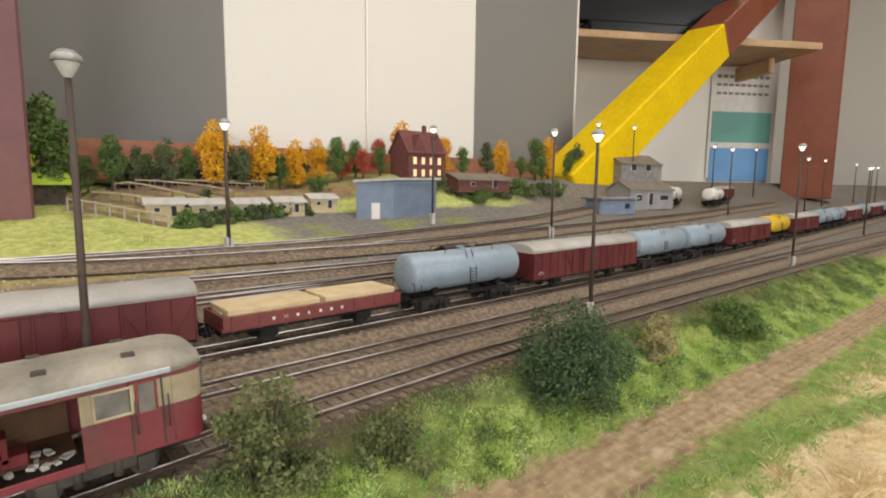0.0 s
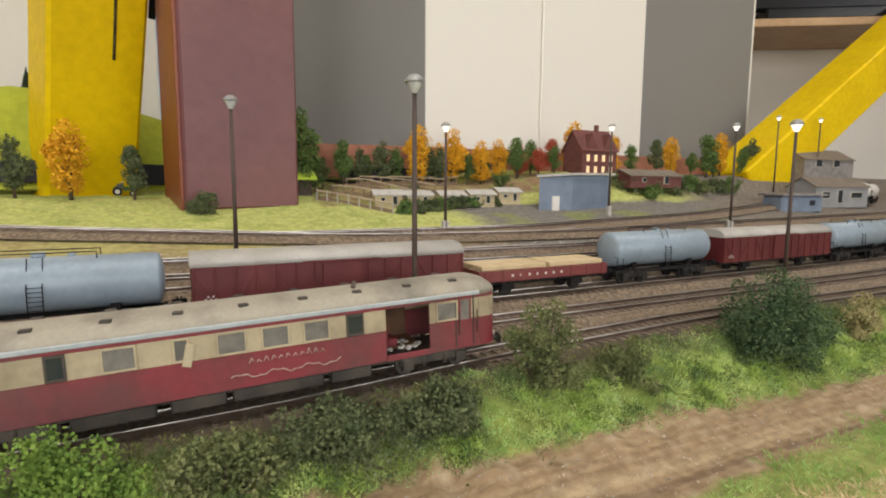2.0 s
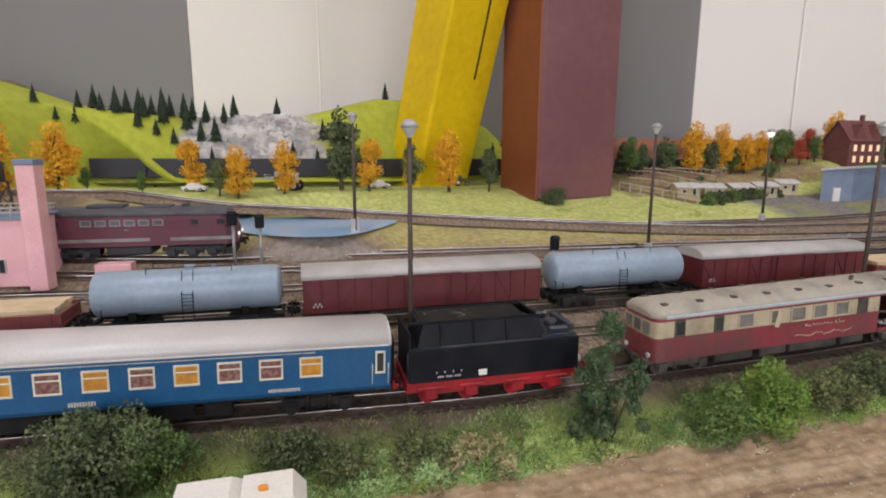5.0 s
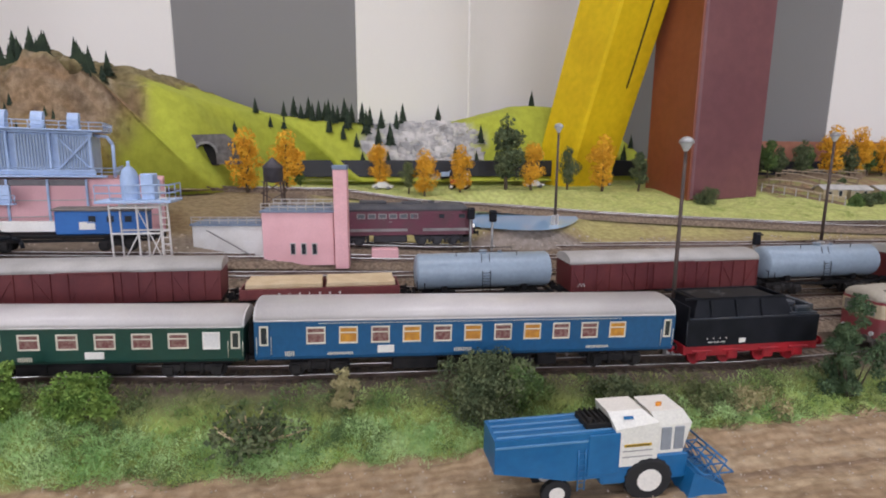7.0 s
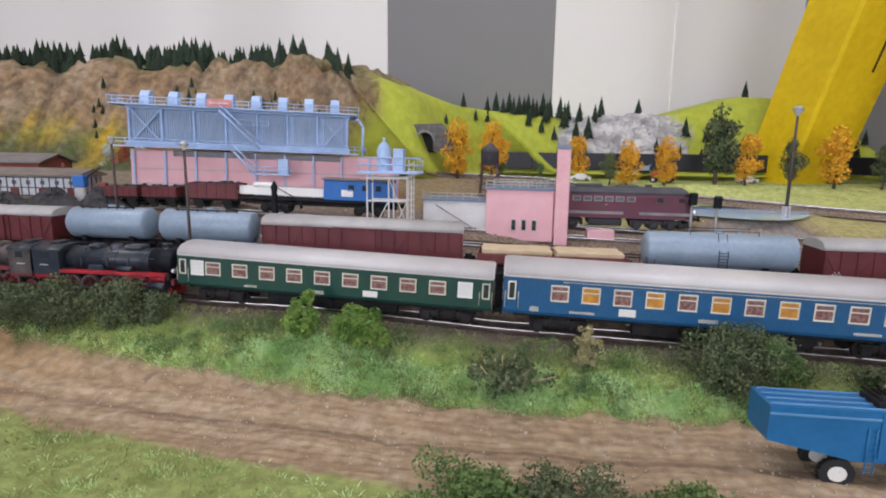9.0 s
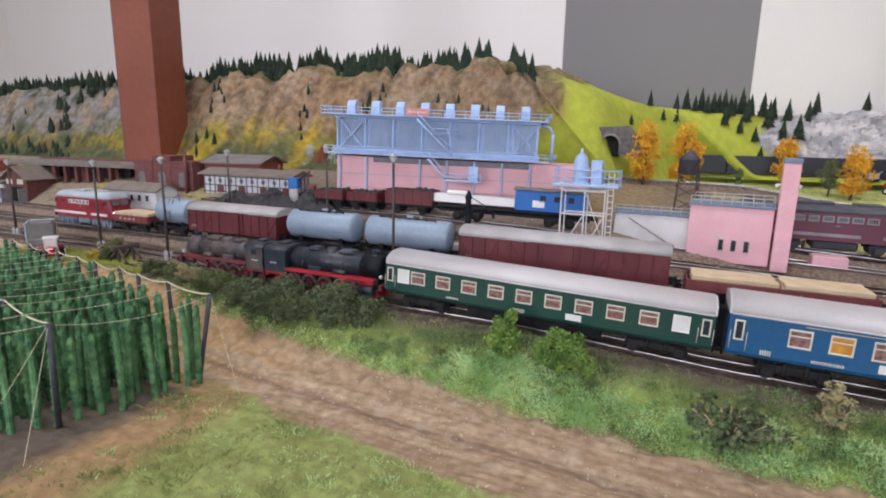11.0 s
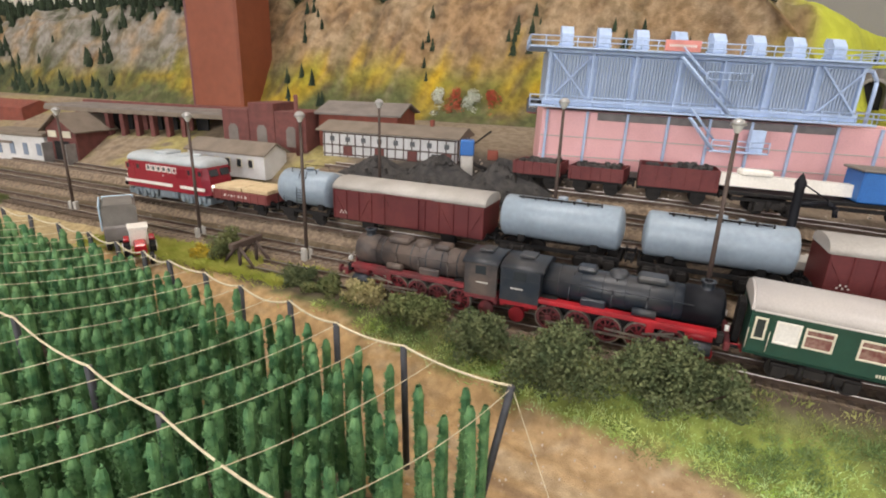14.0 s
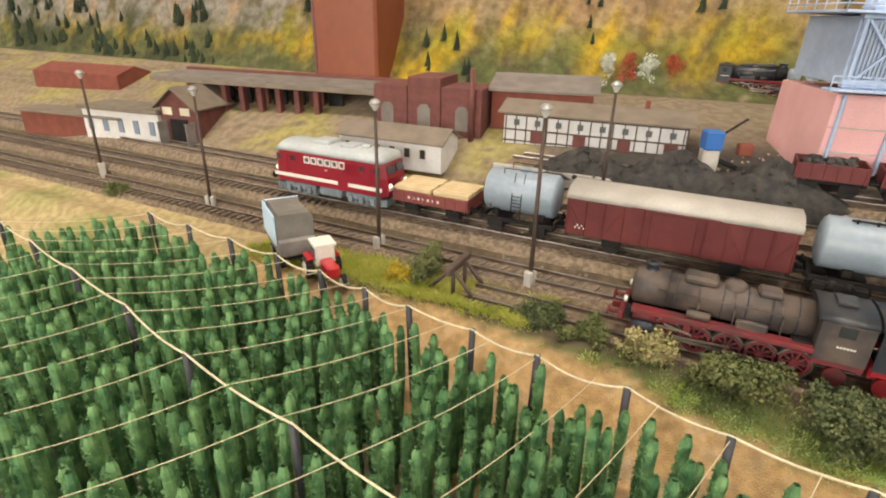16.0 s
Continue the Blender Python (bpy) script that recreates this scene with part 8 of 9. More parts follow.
for wx in (0.014, 0.050, 0.086):
    ar = Mesh()
    ar.prism([(wx - 0.006, 0.008), (wx + 0.006, 0.008), (wx + 0.006, 0.026), (wx + 0.003, 0.030), (wx - 0.003, 0.030), (wx - 0.006, 0.026)], 0.0, 0.0012)
    ob = part("arched_window", ar, ROOFGREY, bh)
    ob.matrix_local = Matrix(((0, 1, 0, 0), (1, 0, 0, -0.0008), (0, 0, 1, 0), (0, 0, 0, 1)))
part("stack", Mesh().cyl((0.096, -0.004, 0.0), (0.096, -0.004, 0.064), 0.0026, 0.0022, seg=10), BRICK, bh)
solo("workshop_annexe", Mesh().prism([(-0.035, -0.004), (0.035, -0.004), (0.035, 0.030), (0.0, 0.040), (-0.035, 0.030)], 0, 0.09), BRICK_O, "orange brick annexe with low gable", "workshop", (-0.672, 0.255, 0.058), 12)
solo("annexe_roof", Mesh().prism([(-0.040, 0.0302), (0.0, 0.0412), (0.040, 0.0302), (0.040, 0.0322), (0.0, 0.0432), (-0.040, 0.0322)], -0.003, 0.095), ROOFGREY, "grey felt roof over the brick annexe", "roof", (-0.672, 0.255, 0.058), 12)


def heap(name, x, y, rx, ry, h, material, label, cat, seed=0):
    n, kk = 26, 9
    V, F = [(0, 0, h)], []
    gg = np.random.default_rng(seed)
    for j in range(1, kk + 1):
        for i in range(n):
            a = 2 * math.pi * i / n
            t = j / kk
            w = 1 + 0.13 * math.sin(3 * a + seed) + 0.08 * math.sin(5 * a + 2 * seed)
            V.append((rx * t * w * math.cos(a), ry * t * w * math.sin(a), h * (1 - t) ** 1.05 * (1 + gg.normal() * 0.08) + gg.normal() * h * 0.02 - (0.004 if j == kk else 0)))
    F += [(0, 1 + i, 1 + (i + 1) % n) for i in range(n)]
    for j in range(kk - 1):
        F += [(1 + j * n + i, 1 + (j + 1) * n + i, 1 + (j + 1) * n + (i + 1) % n, 1 + j * n + (i + 1) % n) for i in range(n)]
    m = Mesh().add(V, F, False)
    for q in range(60):
        a, t = gg.uniform(0, 6.28), gg.uniform(0.1, 1.05)
        s = gg.uniform(0.0015, 0.0038)
        m.box((rx * t * math.cos(a), ry * t * math.sin(a), max(0.0, h * (1 - t))), (s, s, s * 0.8), rz=gg.uniform(0, 3), ch=s * 0.2)
    return solo(name, m, material, label, cat, (x, y, gz(x, y)))


heap("coal_mound", -0.430, 0.164, 0.052, 0.024, 0.033, COAL, "black coal heap in the depot yard", "coal heap", 1)
heap("coal_mound", -0.495, 0.170, 0.056, 0.026, 0.028, COAL, "black coal heap in the depot yard", "coal heap", 2)
heap("coal_mound", -0.560, 0.175, 0.050, 0.021, 0.020, COAL, "low black coal heap in the depot yard", "coal heap", 3)
for x, L in ((-0.575, 0.10), (-0.470, 0.05)):
    solo("bunker_wall", Mesh().box((0, 0, 0.004), (L, 0.003, 0.013), ch=0.0005), CONCRETE, "low concrete wall round the coal bunker", "bunker wall", (x, 0.150, gz(x, 0.15)))
cc = thing("coal_crane", (-0.482, 0.200, gz(-0.48, 0.20)), 20, "blue coaling crane with dark jib", "crane")
part("base", Mesh().box((0, 0, 0.007), (0.012, 0.012, 0.022)), CONCRETE, cc)
part("cab", Mesh().box((0, 0, 0.024), (0.013, 0.014, 0.014), ch=0.001), BLUEVAN, cc)
part("jib", Mesh().tube([(0.004, 0, 0.026), (0.022, 0, 0.040)], 0.0009, 6).tube([(0.004, 0, 0.010), (0.020, -0.004, 0.004)], 0.002, 6), UNDER, cc)
part("bucket", Mesh().box((0.024, -0.002, 0.018), (0.010, 0.009, 0.009), ch=0.001), BRICK_O, cc)
# far engine and silo wagons on the upper line
steam_loco((-0.452, 0.352, 0.084), 0.058, False, SOOT, GEARRED_WORN_SHADED, "distant black tank engine on the upper line").scale = (1, 0.7, 0.7)
for i in range(3):
    sw = thing("silo_wagon", (-0.390 + 0.0165 * i, 0.352, 0.085), 0, "pale silo wagon on the upper line", "silo wagon", "silo wagons")
    part("vessel", Mesh().lathe([(0.003, 0.004), (0.0075, 0.010), (0.0075, 0.018), (0.004, 0.023), (0, 0.024)], (0.008, 0, 0)), TANKM, sw)
    part("frame", Mesh().box((0.008, 0, 0.003), (0.0155, 0.014, 0.003)), UNDER, sw)

# ---------------- vehicles ----------------


def wheel(parent, x, y, r, w, hub):
    m = Mesh()
    n = 36
    rows = [[(x + r * q * (1 + (0.05 if i % 2 and k in (1, 2) else 0)) * math.cos(2 * math.pi * i / n), y + w * o, r + r * q * (1 + (0.05 if i % 2 and k in (1, 2) else 0)) * math.sin(2 * math.pi * i / n)) for i in range(n)] for k, (o, q) in enumerate(((-0.5, 0.86), (-0.4, 0.97), (0.4, 0.97), (0.5, 0.86)))]
    m.loft(rows, False)
    t = part("wheel", m, TYRE, parent)
    part("hub", Mesh().cyl((x, y - w / 2 - 0.0006, r), (x, y + w / 2 + 0.0006, r), r * 0.52, seg=14), hub, t)


hv = thing("combine_harvester", (0.1295, -0.103, -0.0445), 1, "blue and white combine harvester on the dirt road", "combine harvester")
b = Mesh()
b.add([(0, -0.0165, 0.019), (0.03, -0.0165, 0.0125), (0.053, -0.0165, 0.0125), (0.053, -0.0165, 0.034), (0.0, -0.0165, 0.0335),
       (0, 0.0165, 0.019), (0.03, 0.0165, 0.0125), (0.053, 0.0165, 0.0125), (0.053, 0.0165, 0.034), (0.0, 0.0165, 0.0335)],
      [(0, 1, 2, 3, 4), (9, 8, 7, 6, 5), (0, 4, 9, 5), (4, 3, 8, 9), (3, 2, 7, 8), (2, 1, 6, 7), (1, 0, 5, 6)])
part("straw_hood", b, HBLUE, hv)
rbm = Mesh()
for i in range(4):
    rbm.box((0.024, -0.013 + 0.0085 * i, 0.0340), (0.046, 0.0012, 0.0009), ch=0.0002)
rbm.box((0.021, -0.0168, 0.0305), (0.042, 0.0008, 0.0010), ch=0.0002)
part("hood_ribs", rbm, mat("pale_blue_panel", (0.10, 0.24, 0.42), (0.12, 0.27, 0.46), 50, 0.45), hv)
part("side_panel", Mesh().box((0.0435, -0.0172, 0.0238), (0.013, 0.0016, 0.0190), ch=0.0004), HBLUE, hv)
part("lower_body", Mesh().box((0.0615, 0, 0.0148), (0.037, 0.0325, 0.0124), ch=0.001), HBLUE, hv)
en = Mesh()
en.box((0.043, 0, 0.0350), (0.012, 0.022, 0.0030)), en.cyl((0.039, -0.008, 0.035), (0.039, -0.008, 0.0385), 0.0012, seg=8)
for i in range(5):
    en.box((0.0385 + 0.0022 * i, 0, 0.0370), (0.0007, 0.020, 0.0020), ch=0.0001)
part("engine_grille", en, UNDER, hv)
tk = Mesh()
tk.add([(0.049, -0.0172, 0.017), (0.066, -0.0172, 0.017), (0.066, -0.0172, 0.0365), (0.0600, -0.0110, 0.0415), (0.0455, -0.0110, 0.0415), (0.0480, -0.0172, 0.0345),
        (0.049, 0.0172, 0.017), (0.066, 0.0172, 0.017), (0.066, 0.0172, 0.0365), (0.0600, 0.0110, 0.0415), (0.0455, 0.0110, 0.0415), (0.0480, 0.0172, 0.0345)],
       [(0, 1, 2, 5), (5, 2, 3, 4), (6, 11, 8, 7), (11, 10, 9, 8), (3, 9, 10, 4), (2, 8, 9, 3), (1, 7, 8, 2), (0, 5, 11, 6), (5, 4, 10, 11)])
part("grain_tank", tk, PURELY, hv, "white grain tank")
cb = Mesh()
cb.add([(0.0668, -0.0150, 0.021), (0.0775, -0.0150, 0.021), (0.0808, -0.0150, 0.0345), (0.0770, -0.0130, 0.0405), (0.0630, -0.0130, 0.0405), (0.0668, -0.0150, 0.034),
        (0.0668, 0.0150, 0.021), (0.0775, 0.0150, 0.021), (0.0808, 0.0150, 0.0345), (0.0770, 0.0130, 0.0405), (0.0630, 0.0130, 0.0405), (0.0668, 0.0150, 0.034)],
       [(0, 1, 2, 5), (5, 2, 3, 4), (6, 11, 8, 7), (11, 10, 9, 8), (3, 9, 10, 4), (2, 8, 9, 3), (1, 7, 8, 2), (0, 5, 11, 6), (5, 4, 10, 11)])
CABGLASS = mat("grey_cab_glass", (0.27, 0.29, 0.32), (0.22, 0.24, 0.27), 80, 0.3)
part("driver_cab", cb, PURELY, hv, "white driver cab")
part("cab_window", Mesh().box((0.0700, -0.0154, 0.0280), (0.0042, 0.0010, 0.0105)), CABGLASS, hv)
part("cab_window", Mesh().box((0.0755, -0.0154, 0.0280), (0.0040, 0.0010, 0.0105)), CABGLASS, hv)
part("windscreen", Mesh().box((0.0793, 0, 0.0285), (0.0008, 0.024, 0.0100), m=Matrix.Rotation(0.24, 4, "Y")), PANE_GREY, hv)
part("beacon", Mesh().cyl((0.0690, -0.004, 0.0405), (0.0690, -0.004, 0.0420), 0.0013, seg=10), mat("orange_beacon", (0.8, 0.3, 0.01), None, 50, 0.3), hv)
part("emblem", Mesh().box((0.0535, -0.0146, 0.0390), (0.0040, 0.0004, 0.0016), m=Matrix.Rotation(-0.9, 4, "X")), HBLUE, hv)
ym = Mesh().box((0.0575, -0.0175, 0.0268), (0.0115, 0.0004, 0.0014), ch=0.0001)
part("name_strip", ym, TANKY, hv, "yellow strip")
ymb = Mesh()
for i in range(9):
    ymb.box((0.0530 + 0.0011 * i, -0.0178, 0.0268), (0.0007, 0.0002, 0.0008), ch=0.00002)
part("strip_writing", ymb, UNDER, hv)
sv = Mesh()
for zz in (0.0215, 0.0242):
    sv.box((0.0575, -0.0175, zz), (0.0125, 0.0003, 0.0004), ch=0.00005)
part("panel_seam", sv, PLANK, hv)
ldr = Mesh()
for dx in (-0.0014, 0.0014):
    ldr.cyl((0.0345 + dx, -0.0178, 0.008), (0.0345 + dx, -0.0178, 0.027), 0.0003, seg=5)
for i in range(7):
    ldr.cyl((0.0331, -0.0178, 0.009 + 0.0027 * i), (0.0359, -0.0178, 0.009 + 0.0027 * i), 0.00025, seg=4)
part("ladder", ldr, HBLUE, hv)
for s in (-1, 1):
    wheel(hv, 0.0255, s * 0.0125, 0.0062, 0.0052, PURELY), wheel(hv, 0.0630, s * 0.0150, 0.0100, 0.0075, PURELY)
hd = Mesh()
hd.add([(0.078, -0.026, 0.002), (0.096, -0.026, 0.001), (0.094, -0.026, 0.006), (0.080, -0.026, 0.014), (0.078, 0.026, 0.002), (0.096, 0.026, 0.001), (0.094, 0.026, 0.006), (0.080, 0.026, 0.014)],
       [(0, 1, 2, 3), (7, 6, 5, 4), (3, 2, 6, 7), (0, 3, 7, 4), (1, 5, 6, 2)])
part("header", hd, HBLUE, hv)
reel = Mesh()
for i in range(6):
    a = i * math.pi / 3
    reel.cyl((0.091 + 0.0065 * math.cos(a), -0.024, 0.012 + 0.0065 * math.sin(a)), (0.091 + 0.0065 * math.cos(a), 0.024, 0.012 + 0.0065 * math.sin(a)), 0.0005, seg=5)
    for yy in (-0.024, -0.012, 0, 0.012, 0.024):
        reel.cyl((0.091, yy, 0.012), (0.091 + 0.0065 * math.cos(a), yy, 0.012 + 0.0065 * math.sin(a)), 0.0004, seg=4)
part("reel", reel, HBLUE, hv)
part("feeder", Mesh().box((0.077, 0, 0.011), (0.014, 0.012, 0.008), m=Matrix.Rotation(0.5, 4, "Y")), HBLUE, hv)

hv.scale = (1.30, 0.66, 1.18)
GT.matrix_world = GT.matrix_world @ Matrix.Diagonal((0.82, 0.9, 1.46, 1))
car = thing("model_car", (0.606, -0.107, -0.0425), -8, "small red model car on the dirt road", "car")
prof = [(-0.021, 0.004), (0.021, 0.004), (0.022, 0.009), (0.012, 0.0105), (0.006, 0.0165), (-0.008, 0.0165), (-0.014, 0.011), (-0.022, 0.010)]
V = [(px, -0.0085, pz) for px, pz in prof] + [(px, 0.0085, pz) for px, pz in prof]


def section(x, w, z0, z1):
    return [(x, -w, z0), (x, -w * 1.04, (z0 + z1) / 2), (x, -w * 0.93, z1 - 0.0008), (x, -w * 0.80, z1), (x, w * 0.80, z1), (x, w * 0.93, z1 - 0.0008), (x, w * 1.04, (z0 + z1) / 2), (x, w, z0)]


part("body", Mesh().loft([section(x, w, z0, z1) for x, w, z0, z1 in ((-0.0235, 0.0072, 0.0048, 0.0095), (-0.0215, 0.0084, 0.0034, 0.0108), (-0.010, 0.0088, 0.0030, 0.0112), (0.008, 0.0088, 0.0030, 0.0110), (0.0195, 0.0084, 0.0034, 0.0100), (0.0225, 0.0074, 0.0046, 0.0086))]), CARRED, car)
part("cabin_glass", Mesh().loft([section(x, w, 0.0105, z1) for x, w, z1 in ((-0.0150, 0.0074, 0.0112), (-0.0105, 0.0070, 0.0158), (0.0030, 0.0070, 0.0160), (0.0095, 0.0074, 0.0112))], False), PANE, car)
part("roof", Mesh().loft([section(x, w, 0.0155, z1) for x, w, z1 in ((-0.0108, 0.0066, 0.0163), (-0.008, 0.0070, 0.0170), (0.0015, 0.0070, 0.0170), (0.0036, 0.0066, 0.0163))]), CARRED, car)
pil = Mesh()
for sd in (-1, 1):
    for x0, x1 in ((-0.0150, -0.0105), (0.0095, 0.0030), (-0.0040, -0.0040)):
        pil.cyl((x0, sd * 0.0078, 0.0108), (x1, sd * 0.0070, 0.0160), 0.0005, seg=5)
part("pillar_set", pil, CARRED, car)
part("bumper", Mesh().box((0.0228, 0, 0.0052), (0.0012, 0.0150, 0.0014)), LAMPCAP, car)
for sd in (-1, 1):
    part("headlamp", Mesh().cyl((0.0218, sd * 0.0058, 0.0072), (0.0230, sd * 0.0058, 0.0072), 0.0011, seg=10), LAMPOFF, car)
for s in (-1, 1):
    for x in (-0.013, 0.013):
        wheel(car, x, s * 0.0080, 0.0038, 0.0022, LAMPCAP)


def tractor(at, rz, s, body, roof, label):
    t = thing("tractor", at, rz, label, "tractor", "model tractors")
    t.scale = (s, s, s)
    part("bonnet", Mesh().box((0.012, 0, 0.0125), (0.016, 0.008, 0.0075), ch=0.001), body, t)
    part("cab", Mesh().box((-0.002, 0, 0.0175), (0.013, 0.012, 0.0130), ch=0.001), roof, t)
    part("cab_roof", Mesh().box((-0.002, 0, 0.0245), (0.0145, 0.0135, 0.0016)), PURELY, t)
    for sd in (-1, 1):
        part("side_window", Mesh().box((-0.002, sd * 0.0061, 0.0185), (0.0095, 0.0004, 0.0075)), PANE_GREY, t)
        part("mudguard", Mesh().box((-0.006, sd * 0.0082, 0.0145), (0.012, 0.0040, 0.0015)), body, t)
        wheel(t, -0.006, sd * 0.0085, 0.0075, 0.0044, PURELY), wheel(t, 0.0165, sd * 0.0065, 0.0045, 0.0030, PURELY)
    return t


tractor((-0.630, -0.026, gz(-0.63, -0.026)), -35, 1.0, CARRED, PURELY, "red and white model tractor with trailer")
tr = thing("farm_trailer", (-0.668, -0.012, gz(-0.668, -0.012)), -35, "grey covered farm trailer behind a tractor", "trailer")
part("chassis", Mesh().box((0, 0, 0.0085), (0.036, 0.014, 0.0022), ch=0.0004), UNDER, tr)
part("body", Mesh().box((0, 0, 0.0150), (0.038, 0.023, 0.0110), ch=0.0008), PLANK, tr)
cv = Mesh()
cv.prism([(-0.0118, 0.0205), (0.0118, 0.0205), (0.0118, 0.0330), (0.0095, 0.0365), (-0.0095, 0.0365), (-0.0118, 0.0330)], -0.0185, 0.0150)
part("canvas", cv, mat("grey_canvas", (0.20, 0.19, 0.17), (0.15, 0.14, 0.125), 60, 0.85), tr, "dark grey canvas cover")
part("side_board", Mesh().box((-0.0015, -0.0126, 0.0270), (0.034, 0.0010, 0.0200), ch=0.0003), mat("pale_blue_board", (0.52, 0.70, 0.86), (0.46, 0.62, 0.78), 60, 0.6), tr, "pale blue-grey side board")
part("tail_board", Mesh().box((-0.0192, 0, 0.0270), (0.0010, 0.0225, 0.0200), ch=0.0003), mat("pale_tail_board", (0.54, 0.72, 0.88), (0.48, 0.64, 0.80), 60, 0.6), tr, "pale tail board")
for s in (-1, 1):
    for x in (-0.010, 0.010):
        wheel(tr, x, s * 0.0095, 0.0050, 0.0034, LAMPCAP)
part("drawbar", Mesh().cyl((0.017, 0, 0.008), (0.027, 0, 0.008), 0.0008, seg=6), UNDER, tr)
tractor((0.222, 0.475, gz(0.222, 0.475)), 160, 0.95, CARRED, PURELY, "white and red model tractor on the meadow")
tractor((0.475, 0.53, gz(0.475, 0.53)), 10, 0.72, LEAF_MID, LEAF_MID, "green model tractor under the trees")
for x, y, cl in ((0.345, 0.50, OFFWHITE), (0.42, 0.54, CARRED), (0.10, 0.47, OFFWHITE)):
    v = thing("parked_car", (x, y, gz(x, y)), rnd(-15, 15), "tiny parked model car at the meadow edge", "car", "cars at the meadow")
    v.scale = (0.7, 0.7, 0.7)
    cm2 = Mesh().add(V, [tuple(range(8)), tuple(range(8, 16))[::-1]] + [(i, (i + 1) % 8, 8 + (i + 1) % 8, 8 + i) for i in range(8)])
    part("body", cm2, cl, v)
    for s in (-1, 1):
        for wx in (-0.013, 0.013):
            wheel(v, wx, s * 0.008, 0.0038, 0.0022, LAMPCAP)
# buffer stop
bs = thing("buffer_stop", (-0.552, 0.0, 0.0), 0, "dark wooden buffer stop at the track end", "buffer stop")
m = Mesh()
m.box((0.0, 0, 0.0135), (0.004, 0.030, 0.0045))
for s in (-1, 1):
    m.cyl((0.001, s * 0.0082, -0.004), (0.001, s * 0.0082, 0.0125), 0.0013, seg=6), m.cyl((0.014, s * 0.0082, -0.002), (0.001, s * 0.0082, 0.0125), 0.0012, seg=6)
    m.cyl((-0.016, s * 0.0082, -0.004), (-0.001, s * 0.0082, 0.0125), 0.0012, seg=6)
part("frame", m, TIMBER, bs)

# ---------------- bushes and grass ----------------


def bush(x, y, r, h, material, label, seed, n=1500, leaf=0.0010, twig=True, bare=False):
    n = int(n * (1.0 if bare else 4.2))
    leaf = leaf if bare else leaf * 0.80
    g = np.random.default_rng(seed)
    z = gz(x, y)
    clumps = []
    lobes = [(g.uniform(0, 6.28), g.uniform(0.25, 0.85), g.uniform(0.62, 1.0)) for k in range(6)] + [(0.0, 0.0, 1.0)]
    for k in range(38):
        a, q, top = lobes[k % 7]
        t = g.uniform(0.08, 0.90) * top
        w = 0.46 * (1 - 0.6 * t)
        b, u = g.uniform(0, 6.28), math.sqrt(g.uniform(0, 1))
        clumps.append((r * (0.80 * q * math.cos(a) + w * u * math.cos(b)), r * 0.8 * (0.80 * q * math.sin(a) + w * u * math.sin(b)), h * t, r * g.uniform(0.16, 0.29)))
    c = thing("bush", (x, y, z), 0, label, "bush", "bushes along the bank")
    part("foliage", leaf_cloud("foliage", clumps, n, leaf, material, seed), material, c)
    if twig:
        m = Mesh()
        for k in range(26 if bare else 9):
            p = clumps[int(g.integers(len(clumps)))]
            e = [v * (1.25 if bare else 1.0) for v in p[:3]]
            m.cyl((p[0] * 0.2, p[1] * 0.2, -0.002), e, 0.0007, 0.0003, seg=5)
        part("twig_frame", m, TIMBERLOAD if bare else BARK, c)
    return c


W = " on the grassy bank beside the track"
bush(0.880, -0.048, 0.049, 0.052, LEAF_BL, "large dense dark green bush" + W, 101, 4200)
bush(0.700, -0.040, 0.026, 0.052, LEAF_OL, "tall thin olive bush" + W, 102, 1500)
bush(0.755, -0.046, 0.018, 0.030, LEAF_OL, "small olive bush" + W, 103, 900)
bush(1.105, -0.052, 0.036, 0.030, LEAF_MID, "mid-green bush" + W, 104, 1800)
bush(0.985, -0.050, 0.020, 0.036, LEAF_DRY, "dry straw-coloured bush" + W, 105, 700)
bush(0.490, -0.060, 0.032, 0.040, LEAF_BR, "bright yellow-green bush" + W, 106, 2200)
bush(0.462, -0.056, 0.026, 0.030, LEAF_MID, "green bush" + W, 107, 1400)
bush(0.398, -0.045, 0.022, 0.078, LEAF_BL, "slim upright dark green bush" + W, 108, 2200)
bush(0.595, -0.046, 0.036, 0.022, LEAF_DK, "low dark green bush" + W, 109, 1900)
bush(0.545, -0.052, 0.028, 0.021, LEAF_OL, "low olive bush" + W, 110, 1400)
bush(0.640, -0.042, 0.028, 0.021, LEAF_DK, "low dark green bush" + W, 111, 1400)
bush(0.135, -0.040, 0.040, 0.034, LEAF_DK, "wide dark green bush" + W, 112, 2600)
bush(0.168, -0.036, 0.026, 0.028, LEAF_MID, "green bush" + W, 113, 1200)
bush(0.056, -0.036, 0.010, 0.027, LEAF_DRY, "slim yellowing bush" + W, 114, 600)
bush(-0.128, -0.034, 0.018, 0.029, LEAF_BR, "bright green bush" + W, 115, 1500)
bush(-0.094, -0.037, 0.021, 0.026, LEAF_BR, "bright green bush" + W, 116, 1900)
bush(0.004, -0.058, 0.026, 0.026, LEAF_DK, "sparse grey-green bush with bare twigs at the roadside", 117, 700, 0.0016, True, True)
bush(-0.315, -0.036, 0.038, 0.026, LEAF_DK, "broad dark green bush" + W, 118, 3000)
bush(-0.262, -0.036, 0.034, 0.028, LEAF_DK, "broad dark green bush" + W, 119, 2600)
bush(-0.355, -0.031, 0.026, 0.019, LEAF_DK, "dark green bush" + W, 120, 1500)
bush(-0.400, -0.024, 0.022, 0.014, LEAF_OL, "dry olive bush" + W, 121, 900)
bush(-0.440, -0.020, 0.018, 0.015, LEAF_DRY, "straw-coloured bush" + W, 122, 800)
